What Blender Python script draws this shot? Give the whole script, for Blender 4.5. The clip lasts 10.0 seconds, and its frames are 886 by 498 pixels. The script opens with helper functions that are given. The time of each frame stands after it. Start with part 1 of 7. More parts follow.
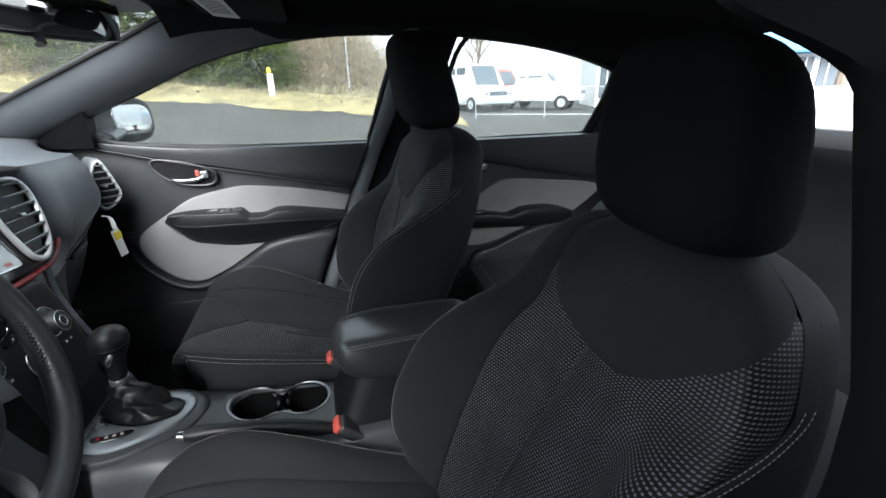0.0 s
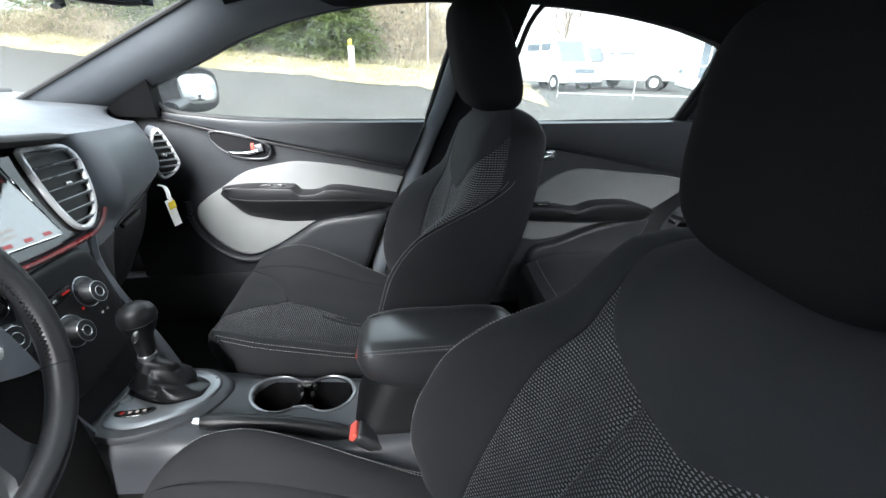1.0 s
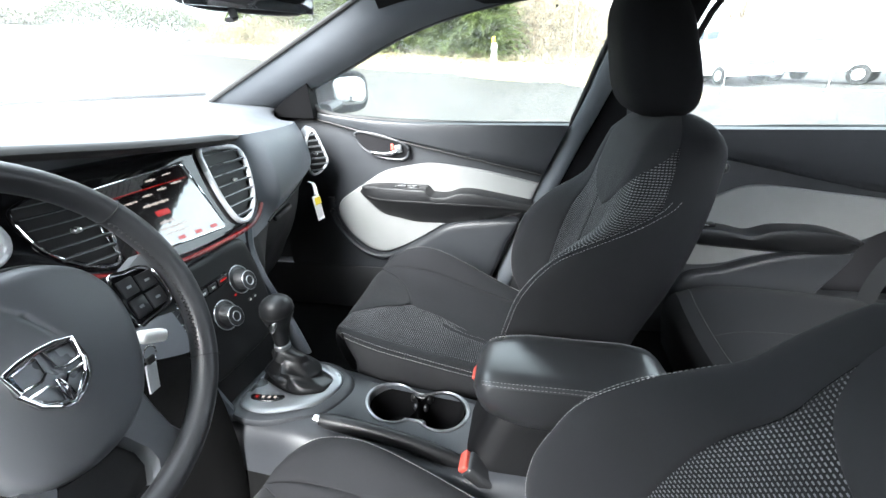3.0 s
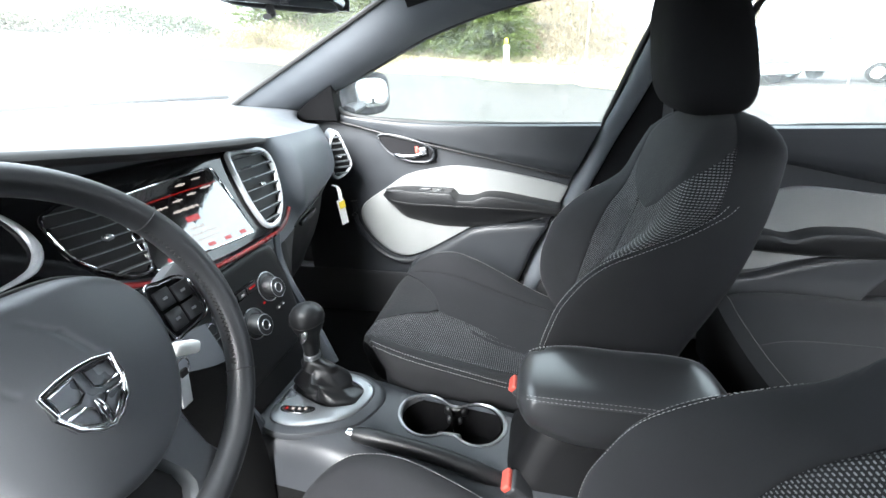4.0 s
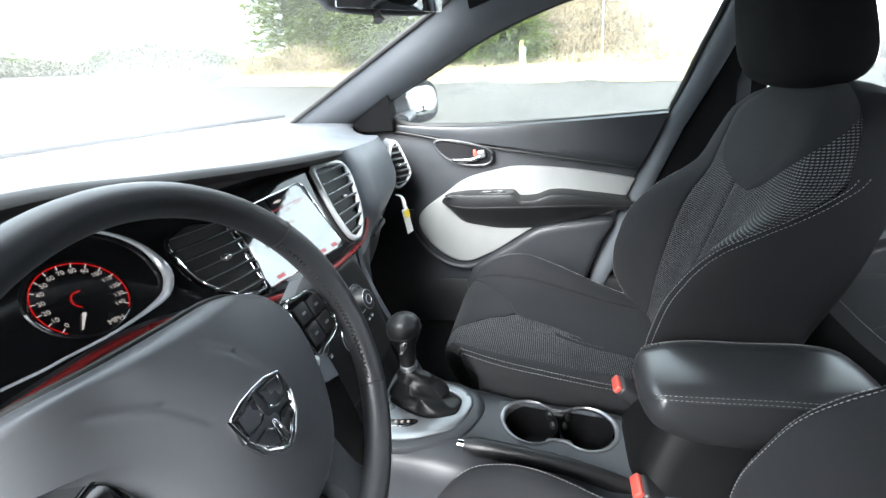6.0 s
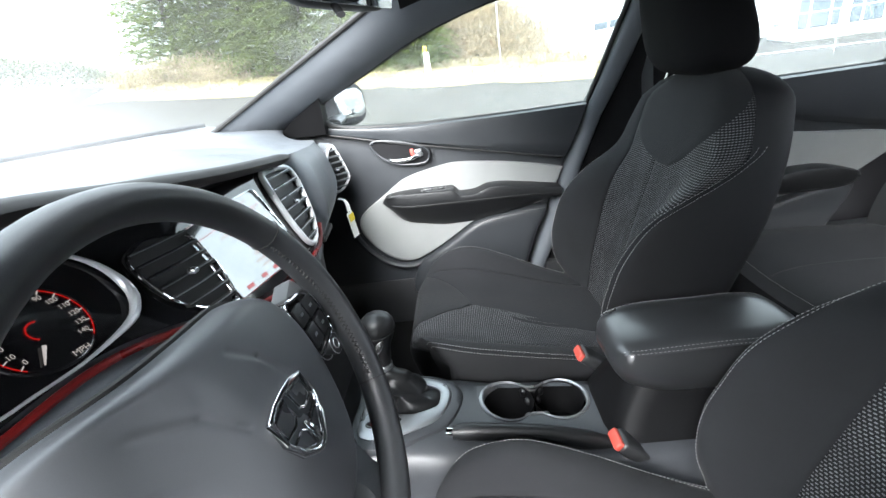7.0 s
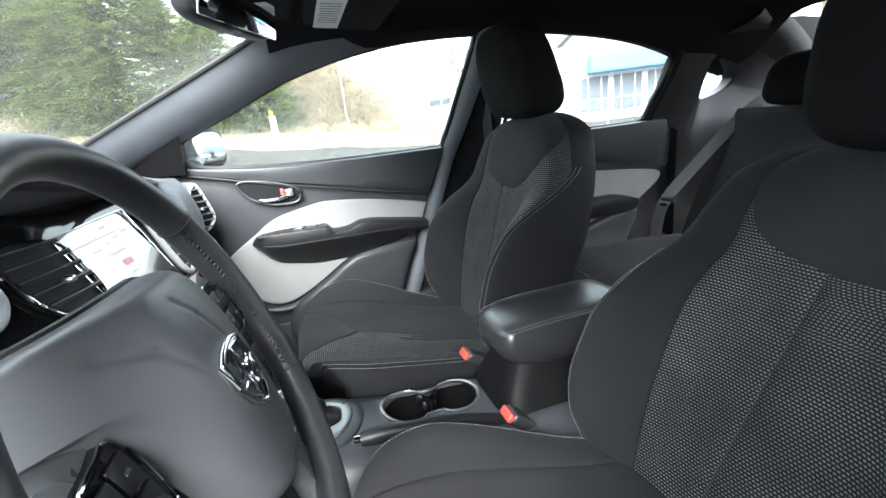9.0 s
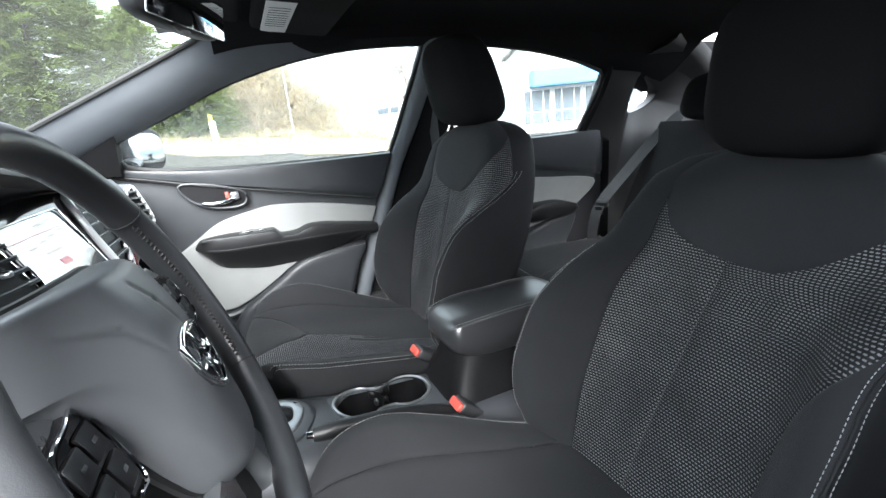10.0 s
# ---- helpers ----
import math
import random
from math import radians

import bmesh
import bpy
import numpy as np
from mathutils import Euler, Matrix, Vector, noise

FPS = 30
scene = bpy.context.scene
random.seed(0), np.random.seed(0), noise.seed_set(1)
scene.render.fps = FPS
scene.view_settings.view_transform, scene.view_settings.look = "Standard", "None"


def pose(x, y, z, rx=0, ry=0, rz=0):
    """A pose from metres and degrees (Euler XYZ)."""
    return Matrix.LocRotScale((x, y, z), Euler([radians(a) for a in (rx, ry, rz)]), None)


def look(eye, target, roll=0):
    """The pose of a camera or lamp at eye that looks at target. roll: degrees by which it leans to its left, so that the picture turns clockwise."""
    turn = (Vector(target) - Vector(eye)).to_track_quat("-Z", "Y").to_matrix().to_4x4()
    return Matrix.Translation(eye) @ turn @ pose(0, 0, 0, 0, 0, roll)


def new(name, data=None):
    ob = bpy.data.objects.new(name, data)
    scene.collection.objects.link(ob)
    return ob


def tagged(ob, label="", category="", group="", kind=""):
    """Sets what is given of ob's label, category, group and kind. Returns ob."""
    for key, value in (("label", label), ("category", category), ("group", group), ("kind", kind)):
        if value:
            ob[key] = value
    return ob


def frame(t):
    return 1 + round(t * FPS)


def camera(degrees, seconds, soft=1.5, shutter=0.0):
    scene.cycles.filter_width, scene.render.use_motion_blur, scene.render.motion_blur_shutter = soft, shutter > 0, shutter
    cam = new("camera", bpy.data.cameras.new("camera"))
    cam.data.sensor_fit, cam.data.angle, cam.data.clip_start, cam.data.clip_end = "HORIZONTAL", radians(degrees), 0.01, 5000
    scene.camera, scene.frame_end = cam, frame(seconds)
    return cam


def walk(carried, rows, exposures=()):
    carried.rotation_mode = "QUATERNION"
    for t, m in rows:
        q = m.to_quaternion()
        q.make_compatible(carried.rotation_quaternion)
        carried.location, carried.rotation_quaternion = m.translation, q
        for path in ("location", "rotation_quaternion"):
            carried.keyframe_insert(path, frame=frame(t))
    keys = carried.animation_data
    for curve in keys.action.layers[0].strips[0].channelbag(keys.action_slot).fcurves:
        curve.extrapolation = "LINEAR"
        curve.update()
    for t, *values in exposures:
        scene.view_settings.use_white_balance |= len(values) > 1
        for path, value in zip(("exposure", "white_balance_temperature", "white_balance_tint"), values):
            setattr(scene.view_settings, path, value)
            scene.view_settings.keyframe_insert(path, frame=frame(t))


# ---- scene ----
cam = camera(91.5, 10.0)
PATH = [
    (0, (0.034, -0.819, 1.128), (0.54, 0.986, 0.431), -1.1),
    (0.5, (0.074, -0.756, 1.13), (0.455, 1.059, 0.38), -0.3),
    (1, (0.111, -0.711, 1.127), (0.304, 1.117, 0.341), 0.1),
    (1.5, (0.133, -0.678, 1.127), (0.104, 1.142, 0.3), 0.5),
    (2, (0.143, -0.652, 1.131), (-0.067, 1.158, 0.307), -0.4),
    (2.5, (0.122, -0.638, 1.137), (-0.208, 1.162, 0.331), -1.2),
    (4, (0.034, -0.599, 1.129), (-0.38, 1.195, 0.347), -2.1),
    (4.5, (-0.001, -0.595, 1.13), (-0.494, 1.185, 0.361), -3.2),
    (5, (-0.038, -0.594, 1.131), (-0.575, 1.178, 0.376), -3.8),
    (5.5, (-0.072, -0.6, 1.129), (-0.62, 1.17, 0.376), -5.2),
    (5.7, (-0.086, -0.605, 1.127), (-0.632, 1.169, 0.381), -6.2),
    (6.8, (-0.175, -0.638, 1.108), (-0.427, 1.197, 0.353), -8.8),
    (7, (-0.194, -0.644, 1.114), (-0.335, 1.199, 0.351), -8.8),
    (7.5, (-0.22, -0.662, 1.096), (-0.131, 1.201, 0.374), -8.5),
    (8, (-0.239, -0.681, 1.074), (0.044, 1.191, 0.428), -7.9),
    (8.5, (-0.256, -0.706, 1.056), (0.196, 1.146, 0.453), -7.2),
    (9, (-0.276, -0.737, 1.049), (0.266, 1.101, 0.476), -6.8),
    (9.5, (-0.291, -0.759, 1.048), (0.381, 1.034, 0.469), -5.8),
    (10, (-0.292, -0.778, 1.04), (0.473, 0.983, 0.481), -5.5),
]
walk(cam, [(t, look(eye, target, roll)) for t, eye, target, roll in PATH], exposures=((0, 3.27), (0.5, 3.68), (1, 4.06), (2, 4.57), (2.5, 4.76), (4.5, 4.80), (5.5, 4.67), (7, 4.38), (8, 4.40), (9, 4.36), (10, 4.33)))

# ---- world, sun, exposure ----
world = bpy.data.worlds.new("overcast_sky")
scene.world = world
world.use_nodes = True
wn = world.node_tree
sky = wn.nodes.new("ShaderNodeTexSky")
sky.sky_type = "NISHITA"
sky.sun_disc = False
sky.sun_elevation = radians(37)
sky.sun_rotation = radians(194)
sky.air_density, sky.dust_density, sky.ozone_density = 1.0, 2.0, 1.0
hsv = wn.nodes.new("ShaderNodeHueSaturation")
hsv.inputs["Saturation"].default_value = 0.25
wn.links.new(sky.outputs[0], hsv.inputs["Color"])
cloud = wn.nodes.new("ShaderNodeMix")
cloud.data_type = "RGBA"
cloud.inputs[0].default_value = 0.75
cloud.inputs[7].default_value = (6.35, 7.1, 7.95, 1)
wn.links.new(hsv.outputs[0], cloud.inputs[6])
# an overcast sky is brighter overhead than at the horizon
tcw, sepw, mrw = wn.nodes.new("ShaderNodeTexCoord"), wn.nodes.new("ShaderNodeSeparateXYZ"), wn.nodes.new("ShaderNodeMapRange")
mrw.inputs["From Min"].default_value, mrw.inputs["From Max"].default_value = 0.0, 1.0
mrw.inputs["To Min"].default_value, mrw.inputs["To Max"].default_value = 1.0, 1.85
over = wn.nodes.new("ShaderNodeVectorMath")
over.operation = "SCALE"
wn.links.new(tcw.outputs["Generated"], sepw.inputs[0])
wn.links.new(sepw.outputs[2], mrw.inputs["Value"])
wn.links.new(cloud.outputs[2], over.inputs[0])
wn.links.new(mrw.outputs[0], over.inputs["Scale"])
wn.links.new(over.outputs[0], wn.nodes["Background"].inputs[0])
wn.nodes["Background"].inputs[1].default_value = 0.052
sun = new("sun", bpy.data.lights.new("sun", "SUN"))
sun.data.energy, sun.data.angle, sun.data.color = 1.5, radians(42), (0.98, 0.99, 1.0)
sun.matrix_world = look((-12, -47, 36), (0, 0, 0))



# ---- materials ----
def nodes_of(name):
    m = bpy.data.materials.new(name)
    m.use_nodes = True
    return m, m.node_tree.nodes, m.node_tree.links, m.node_tree.nodes["Principled BSDF"]


def surface(name, color, rough=0.6, metal=0.0, grain=400.0, bump=0.15, vary=0.25, blotch=9.0, spec=0.5, sheen=0.0, coat=0.0, island=0.0):
    """A plain surface with fine grain, larger blotches in tone and a matching relief."""
    m, n, l, p = nodes_of(name)
    tc = n.new("ShaderNodeTexCoord")
    fine, wide = n.new("ShaderNodeTexNoise"), n.new("ShaderNodeTexNoise")
    fine.inputs["Scale"].default_value, wide.inputs["Scale"].default_value = grain, blotch
    fine.inputs["Detail"].default_value, wide.inputs["Detail"].default_value = 2.0, 4.0
    l.new(tc.outputs["Object"], fine.inputs["Vector"])
    l.new(tc.outputs["Object"], wide.inputs["Vector"])
    mixn = n.new("ShaderNodeMath")
    mixn.operation = "MULTIPLY_ADD"
    mixn.inputs[1].default_value = 0.6
    l.new(fine.outputs[0], mixn.inputs[0])
    l.new(wide.outputs[0], mixn.inputs[2])
    ramp = n.new("ShaderNodeMapRange")
    ramp.inputs["From Min"].default_value, ramp.inputs["From Max"].default_value = 0.5, 1.1
    ramp.inputs["To Min"].default_value, ramp.inputs["To Max"].default_value = 1 - vary, 1 + vary
    l.new(mixn.outputs[0], ramp.inputs["Value"])
    mul = n.new("ShaderNodeVectorMath")
    mul.operation = "SCALE"
    mul.inputs[0].default_value = color
    shade = ramp.outputs[0]
    if island:
        geo, mr, both = n.new("ShaderNodeNewGeometry"), n.new("ShaderNodeMapRange"), n.new("ShaderNodeMath")
        mr.inputs["To Min"].default_value, mr.inputs["To Max"].default_value = 1 - island, 1 + island
        both.operation = "MULTIPLY"
        l.new(geo.outputs["Random Per Island"], mr.inputs["Value"])
        l.new(shade, both.inputs[0])
        l.new(mr.outputs[0], both.inputs[1])
        shade = both.outputs[0]
    l.new(shade, mul.inputs["Scale"])
    l.new(mul.outputs[0], p.inputs["Base Color"])
    rr = n.new("ShaderNodeMapRange")
    rr.inputs["From Min"].default_value, rr.inputs["From Max"].default_value = 0.35, 0.65
    rr.inputs["To Min"].default_value, rr.inputs["To Max"].default_value = max(rough - 0.06, 0.02), min(rough + 0.06, 1)
    l.new(wide.outputs[0], rr.inputs["Value"])
    l.new(rr.outputs[0], p.inputs["Roughness"])
    p.inputs["Metallic"].default_value = metal
    p.inputs["Specular IOR Level"].default_value = spec
    p.inputs["Sheen Weight"].default_value = sheen
    p.inputs["Coat Weight"].default_value = coat
    if bump:
        b = n.new("ShaderNodeBump")
        b.inputs["Strength"].default_value, b.inputs["Distance"].default_value = bump, 0.001
        l.new(fine.outputs[0], b.inputs["Height"])
        l.new(b.outputs[0], p.inputs["Normal"])
    return m


def weave(name, dark, light, a, b, axes, skew=0.5):
    """Woven seat cloth: rows of light dashes on a dark ground. axes: the two object axes that it runs along; a, b: spacing in metres."""
    m, n, l, p = nodes_of(name)
    tc, sep = n.new("ShaderNodeTexCoord"), n.new("ShaderNodeSeparateXYZ")
    l.new(tc.outputs["UV"], sep.inputs[0])

    def math_node(op, x, y=None):
        k = n.new("ShaderNodeMath")
        k.operation = op
        for i, v in enumerate((x, y)):
            if v is None:
                continue
            if isinstance(v, (int, float)):
                k.inputs[i].default_value = v
            else:
                l.new(v, k.inputs[i])
        return k.outputs[0]

    u = math_node("DIVIDE", sep.outputs[axes[0]], a)
    v = math_node("DIVIDE", sep.outputs[axes[1]], b)
    row = math_node("FLOOR", v)
    u = math_node("ADD", u, math_node("MULTIPLY", row, skew))
    fu = math_node("ABSOLUTE", math_node("SUBTRACT", math_node("FRACT", u), 0.5))
    fv = math_node("ABSOLUTE", math_node("SUBTRACT", math_node("FRACT", v), 0.5))
    d = math_node("ADD", math_node("POWER", math_node("DIVIDE", fu, 0.34), 3.0), math_node("POWER", math_node("DIVIDE", fv, 0.21), 3.0))
    dot = n.new("ShaderNodeMapRange")
    dot.interpolation_type = "SMOOTHSTEP"
    dot.inputs["From Min"].default_value, dot.inputs["From Max"].default_value = 1.5, 0.4
    l.new(d, dot.inputs["Value"])
    no = n.new("ShaderNodeTexNoise")
    no.inputs["Scale"].default_value = 900
    l.new(tc.outputs["Object"], no.inputs["Vector"])
    big = n.new("ShaderNodeTexNoise")
    big.inputs["Scale"].default_value = 14
    l.new(tc.outputs["Object"], big.inputs["Vector"])
    amount = math_node("MULTIPLY", dot.outputs[0], math_node("ADD", math_node("MULTIPLY", big.outputs[0], 1.0), math_node("MULTIPLY", no.outputs[0], 0.5)))
    mix = n.new("ShaderNodeMix")
    mix.data_type = "RGBA"
    mix.inputs[6].default_value, mix.inputs[7].default_value = (*dark, 1), (*light, 1)
    l.new(amount, mix.inputs[0])
    l.new(mix.outputs[2], p.inputs["Base Color"])
    p.inputs["Roughness"].default_value = 0.55
    p.inputs["Specular IOR Level"].default_value = 0.22
    bp = n.new("ShaderNodeBump")
    bp.inputs["Strength"].default_value, bp.inputs["Distance"].default_value = 0.6, 0.0012
    l.new(dot.outputs[0], bp.inputs["Height"])
    l.new(bp.outputs[0], p.inputs["Normal"])
    return m


def glow(name, color, power):
    m, n, l, p = nodes_of(name)
    p.inputs["Base Color"].default_value = (0.01, 0.01, 0.01, 1)
    p.inputs["Emission Color"].default_value = (*color, 1)
    p.inputs["Emission Strength"].default_value = power
    p.inputs["Roughness"].default_value = 0.2
    return m


def pane_glass(name, tint=(0.63, 0.665, 0.655), wet=0.0, ior=0.0):
    """Thin clear glass: see-through, with a Fresnel gloss."""
    m, n, l, p = nodes_of(name)
    tr, gl, fr, mx = (n.new("ShaderNode" + k) for k in ("BsdfTransparent", "BsdfGlossy", "Fresnel", "MixShader"))
    tr.inputs[0].default_value = (*tint, 1)
    gl.inputs["Roughness"].default_value = 0.02
    fr.inputs["IOR"].default_value = ior or 1.4
    if ior:
        l.new(fr.outputs[0], mx.inputs[0])
    else:
        mx.inputs[0].default_value = 0.03
    l.new(tr.outputs[0], mx.inputs[1])
    l.new(gl.outputs[0], mx.inputs[2])
    last = mx
    # pale film for wet glass, which also stands for glare haze over the view
    if wet:
        df, tl, m2 = n.new("ShaderNodeBsdfTranslucent"), n.new("ShaderNodeTexNoise"), n.new("ShaderNodeMixShader")
        tl.inputs["Scale"].default_value = 2.2
        tl.inputs["Detail"].default_value = 2.0
        mr = n.new("ShaderNodeMapRange")
        mr.inputs["From Min"].default_value, mr.inputs["From Max"].default_value = 0.35, 0.7
        mr.inputs["To Min"].default_value, mr.inputs["To Max"].default_value = wet * 0.4, wet * 1.8
        l.new(tl.outputs[0], mr.inputs["Value"])
        l.new(mr.outputs[0], m2.inputs[0])
        l.new(mx.outputs[0], m2.inputs[1])
        l.new(df.outputs[0], m2.inputs[2])
        last = m2
    l.new(last.outputs[0], n["Material Output"].inputs[0])
    return m


# one black vinyl in two tones: paled for the lit dash
M_DASH = surface("lit_dash_vinyl", (0.100, 0.109, 0.120), 0.40, grain=700, bump=0.25, vary=0.15)
# the same vinyl, darkened for the shaded doors
M_TRIM = surface("shaded_door_vinyl", (0.029, 0.0318, 0.0355), 0.40, grain=800, bump=0.25, vary=0.18)
# pillar grey, raised for the window light that falls on it
M_PILLAR = surface("pillar_trim", (0.105, 0.115, 0.127), 0.52, grain=900, bump=0.15, vary=0.12)
M_GREY = surface("grey_door_insert", (0.225, 0.231, 0.229), 0.70, grain=600, bump=0.2, vary=0.10)
M_LEATHER = surface("black_leather", (0.0125, 0.0130, 0.0140), 0.42, grain=1600, bump=0.05, vary=0.2, spec=0.38)
M_ARM = surface("armrest_leather", (0.027, 0.028, 0.0298), 0.32, grain=1600, bump=0.0, vary=0.05, blotch=1.5, spec=0.75)
M_CLOTH = surface("charcoal_seat_cloth", (0.0172, 0.0177, 0.0194), 0.9, grain=1400, bump=0.35, vary=0.25, spec=0.18, sheen=0.04)
M_YOKE = surface("grey_seat_cloth", (0.0190, 0.0196, 0.0212), 0.9, grain=1400, bump=0.35, vary=0.22, spec=0.18, sheen=0.05)
M_SIDE = surface("seat_side_cloth", (0.0078, 0.0081, 0.0094), 0.75, grain=1200, bump=0.3, vary=0.25, spec=0.3)
M_HEAD = surface("headrest_cloth", (0.0078, 0.0079, 0.0086), 0.95, grain=1400, bump=0.3, vary=0.2, spec=0.12)
M_WEAVE_B = weave("backrest_weave", (0.0052, 0.0053, 0.0059), (0.19, 0.19, 0.197), 0.0060, 0.0050, (0, 1))
M_WEAVE_C = weave("cushion_weave", (0.0085, 0.0087, 0.0097), (0.20, 0.20, 0.21), 0.0060, 0.0050, (0, 1))
M_THREAD = surface("pale_thread", (0.27, 0.27, 0.265), 0.7, grain=900, bump=0.0, vary=0.15)
M_ROOF = surface("black_headliner", (0.012, 0.012, 0.013), 0.95, grain=900, bump=0.3, vary=0.2, spec=0.1)
# black carpet, darkened further: the deep shade low in the cabin is in its colour
M_SHADED_CARPET = surface("shaded_black_carpet", (0.005, 0.005, 0.005), 0.95, grain=700, bump=1.0, vary=0.5, spec=0.1)
M_GLOSS = surface("gloss_black", (0.008, 0.008, 0.009), 0.10, grain=300, bump=0.0, vary=0.2, coat=0.3)
M_PLASTIC = surface("black_plastic", (0.024, 0.025, 0.0265), 0.42, grain=700, bump=0.15, vary=0.2)
M_CHROME = surface("chrome", (0.80, 0.81, 0.82), 0.10, metal=1.0, grain=300, bump=0.0, vary=0.04)
M_SILVER = surface("satin_silver", (0.55, 0.56, 0.57), 0.30, metal=1.0, grain=1500, bump=0.05, vary=0.06)
M_RED = surface("red_button", (0.50, 0.075, 0.055), 0.45, grain=600, bump=0.05, vary=0.1)
M_REDTRIM = surface("dark_red_trim", (0.15, 0.008, 0.008), 0.30, grain=600, bump=0.0, vary=0.15)
# rubber parts; also blackens the shaded lower face of the dash
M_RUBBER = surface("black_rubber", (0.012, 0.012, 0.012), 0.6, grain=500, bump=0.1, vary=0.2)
M_PAPER = surface("white_paper", (0.80, 0.80, 0.78), 0.7, grain=300, bump=0.0, vary=0.05)
M_YELLOW = surface("yellow_print", (0.80, 0.62, 0.05), 0.6, grain=300, bump=0.0, vary=0.08)
M_WEB = surface("belt_webbing", (0.055, 0.057, 0.06), 0.55, grain=1500, bump=0.5, vary=0.2)
M_LIT = glow("screen_writing", (1.0, 0.9, 0.85), 0.030)
M_DIAL = glow("dial_print", (1.0, 0.92, 0.88), 0.023)
M_LITRED = glow("red_light", (1.0, 0.012, 0.010), 0.022)
M_SCREEN = surface("screen_glass", (0.012, 0.0115, 0.0115), 0.10, grain=200, bump=0.0, vary=0.1, coat=1.0, spec=0.4)
M_SCREEN.node_tree.nodes["Principled BSDF"].inputs["Coat IOR"].default_value = 2.3
M_SCREEN.node_tree.nodes["Principled BSDF"].inputs["Coat Roughness"].default_value = 0.045
M_SPOKE = surface("satin_grey_spoke", (0.16, 0.17, 0.18), 0.30, metal=0.5, grain=900, bump=0.03, vary=0.08)
# pale base colour stands in for the bright reflections of chrome
M_BRIGHT = surface("painted_bright_metal", (0.62, 0.63, 0.64), 0.32, metal=0.35, grain=900, bump=0.03, vary=0.06)
M_HUB = surface("hub_vinyl", (0.076, 0.0805, 0.0875), 0.42, grain=1400, bump=0.06, vary=0.08, spec=0.75)
M_PLATE = surface("satin_shift_plate", (0.27, 0.28, 0.29), 0.32, metal=0.7, grain=900, bump=0.03, vary=0.06)
M_MIRROR = surface("mirror_silver", (0.9, 0.91, 0.92), 0.01, metal=1.0, grain=100, bump=0.0, vary=0.01)
M_CONSOLE = surface("console_plastic", (0.036, 0.0385, 0.0425), 0.36, grain=700, bump=0.15, vary=0.2, spec=0.35)
M_WETMIRROR = surface("wet_mirror_glass", (0.52, 0.53, 0.53), 0.12, metal=1.0, grain=160, bump=0.3, vary=0.15)
M_GLASS = pane_glass("window_glass", wet=0.03)
M_CASE = surface("mirror_case_plastic", (0.006, 0.006, 0.0065), 0.55, grain=400, bump=0.1, vary=0.2, spec=0.12)
M_BLACK = surface("matt_black_plastic", (0.0062, 0.0064, 0.0070), 0.42, grain=700, bump=0.1, vary=0.2, spec=0.4)
M_BOOT = surface("boot_leather", (0.0085, 0.0088, 0.0095), 0.34, grain=900, bump=0.15, vary=0.25, spec=0.5)
M_RIM = surface("rim_leather", (0.030, 0.0315, 0.034), 0.40, grain=1300, bump=0.12, vary=0.2, spec=0.55)
M_PAINT = surface("car_paint", (0.02, 0.02, 0.022), 0.35, grain=300, bump=0.0, vary=0.1, coat=0.2)


# ---- building helpers ----
def thing(name, label, category, base=(0, 0, 0), group="", kind=""):
    return_ob = new(name)
    return_ob.location = base
    return tagged(return_ob, label, category, group, kind)


def base_of(ob):
    while ob.parent:
        ob = ob.parent
    return Vector(ob.location)


def part(name, bm, material, parent, label="", smooth=True, local=False):
    """Links a bmesh, given in world places (local: in the thing's own), as one mesh under parent."""
    if parent is not None and not local:
        bmesh.ops.translate(bm, vec=-base_of(parent), verts=bm.verts)
    bmesh.ops.recalc_face_normals(bm, faces=bm.faces)
    me = bpy.data.meshes.new(name)
    bm.to_mesh(me)
    bm.free()
    me.materials.append(material)
    if smooth:
        me.polygons.foreach_set("use_smooth", [True] * len(me.polygons))
        me.set_sharp_from_angle(angle=radians(38))
    ob = new(name, me)
    ob.parent = parent
    if label:
        ob["label"] = label
    return ob


def single(name, bm, material, label, category, group="", kind="", smooth=True):
    """A thing that is one mesh, with its origin at its base."""
    lo = [min(v.co[i] for v in bm.verts) for i in range(3)]
    hi = [max(v.co[i] for v in bm.verts) for i in range(3)]
    base = Vector(((lo[0] + hi[0]) / 2, (lo[1] + hi[1]) / 2, lo[2]))
    bmesh.ops.translate(bm, vec=-base, verts=bm.verts)
    ob = part(name, bm, material, None, smooth=smooth)
    ob.location = base
    return tagged(ob, label, category, group, kind)


def spl(pts, n, closed=False):
    """Catmull-Rom curve through the points, as n evenly spaced ones."""
    p = np.array(pts, float)
    q = np.vstack([p[-1], p, p[0], p[1]]) if closed else np.vstack([2 * p[0] - p[1], p, 2 * p[-1] - p[-2]])
    out = []
    for i in range(len(q) - 3):
        a, b, c, d = q[i:i + 4]
        for t in np.linspace(0, 1, 14, endpoint=False):
            out.append(0.5 * (2 * b + (c - a) * t + (2 * a - 5 * b + 4 * c - d) * t * t + (3 * b - a - 3 * c + d) * t ** 3))
    out.append(p[0] if closed else p[-1])
    out = np.array(out)
    s = np.r_[0, np.cumsum(np.linalg.norm(np.diff(out, axis=0), axis=1))]
    at = np.linspace(0, s[-1], n + 1)[:-1] if closed else np.linspace(0, s[-1], n)
    return np.stack([np.interp(at, s, out[:, k]) for k in range(p.shape[1])], 1)


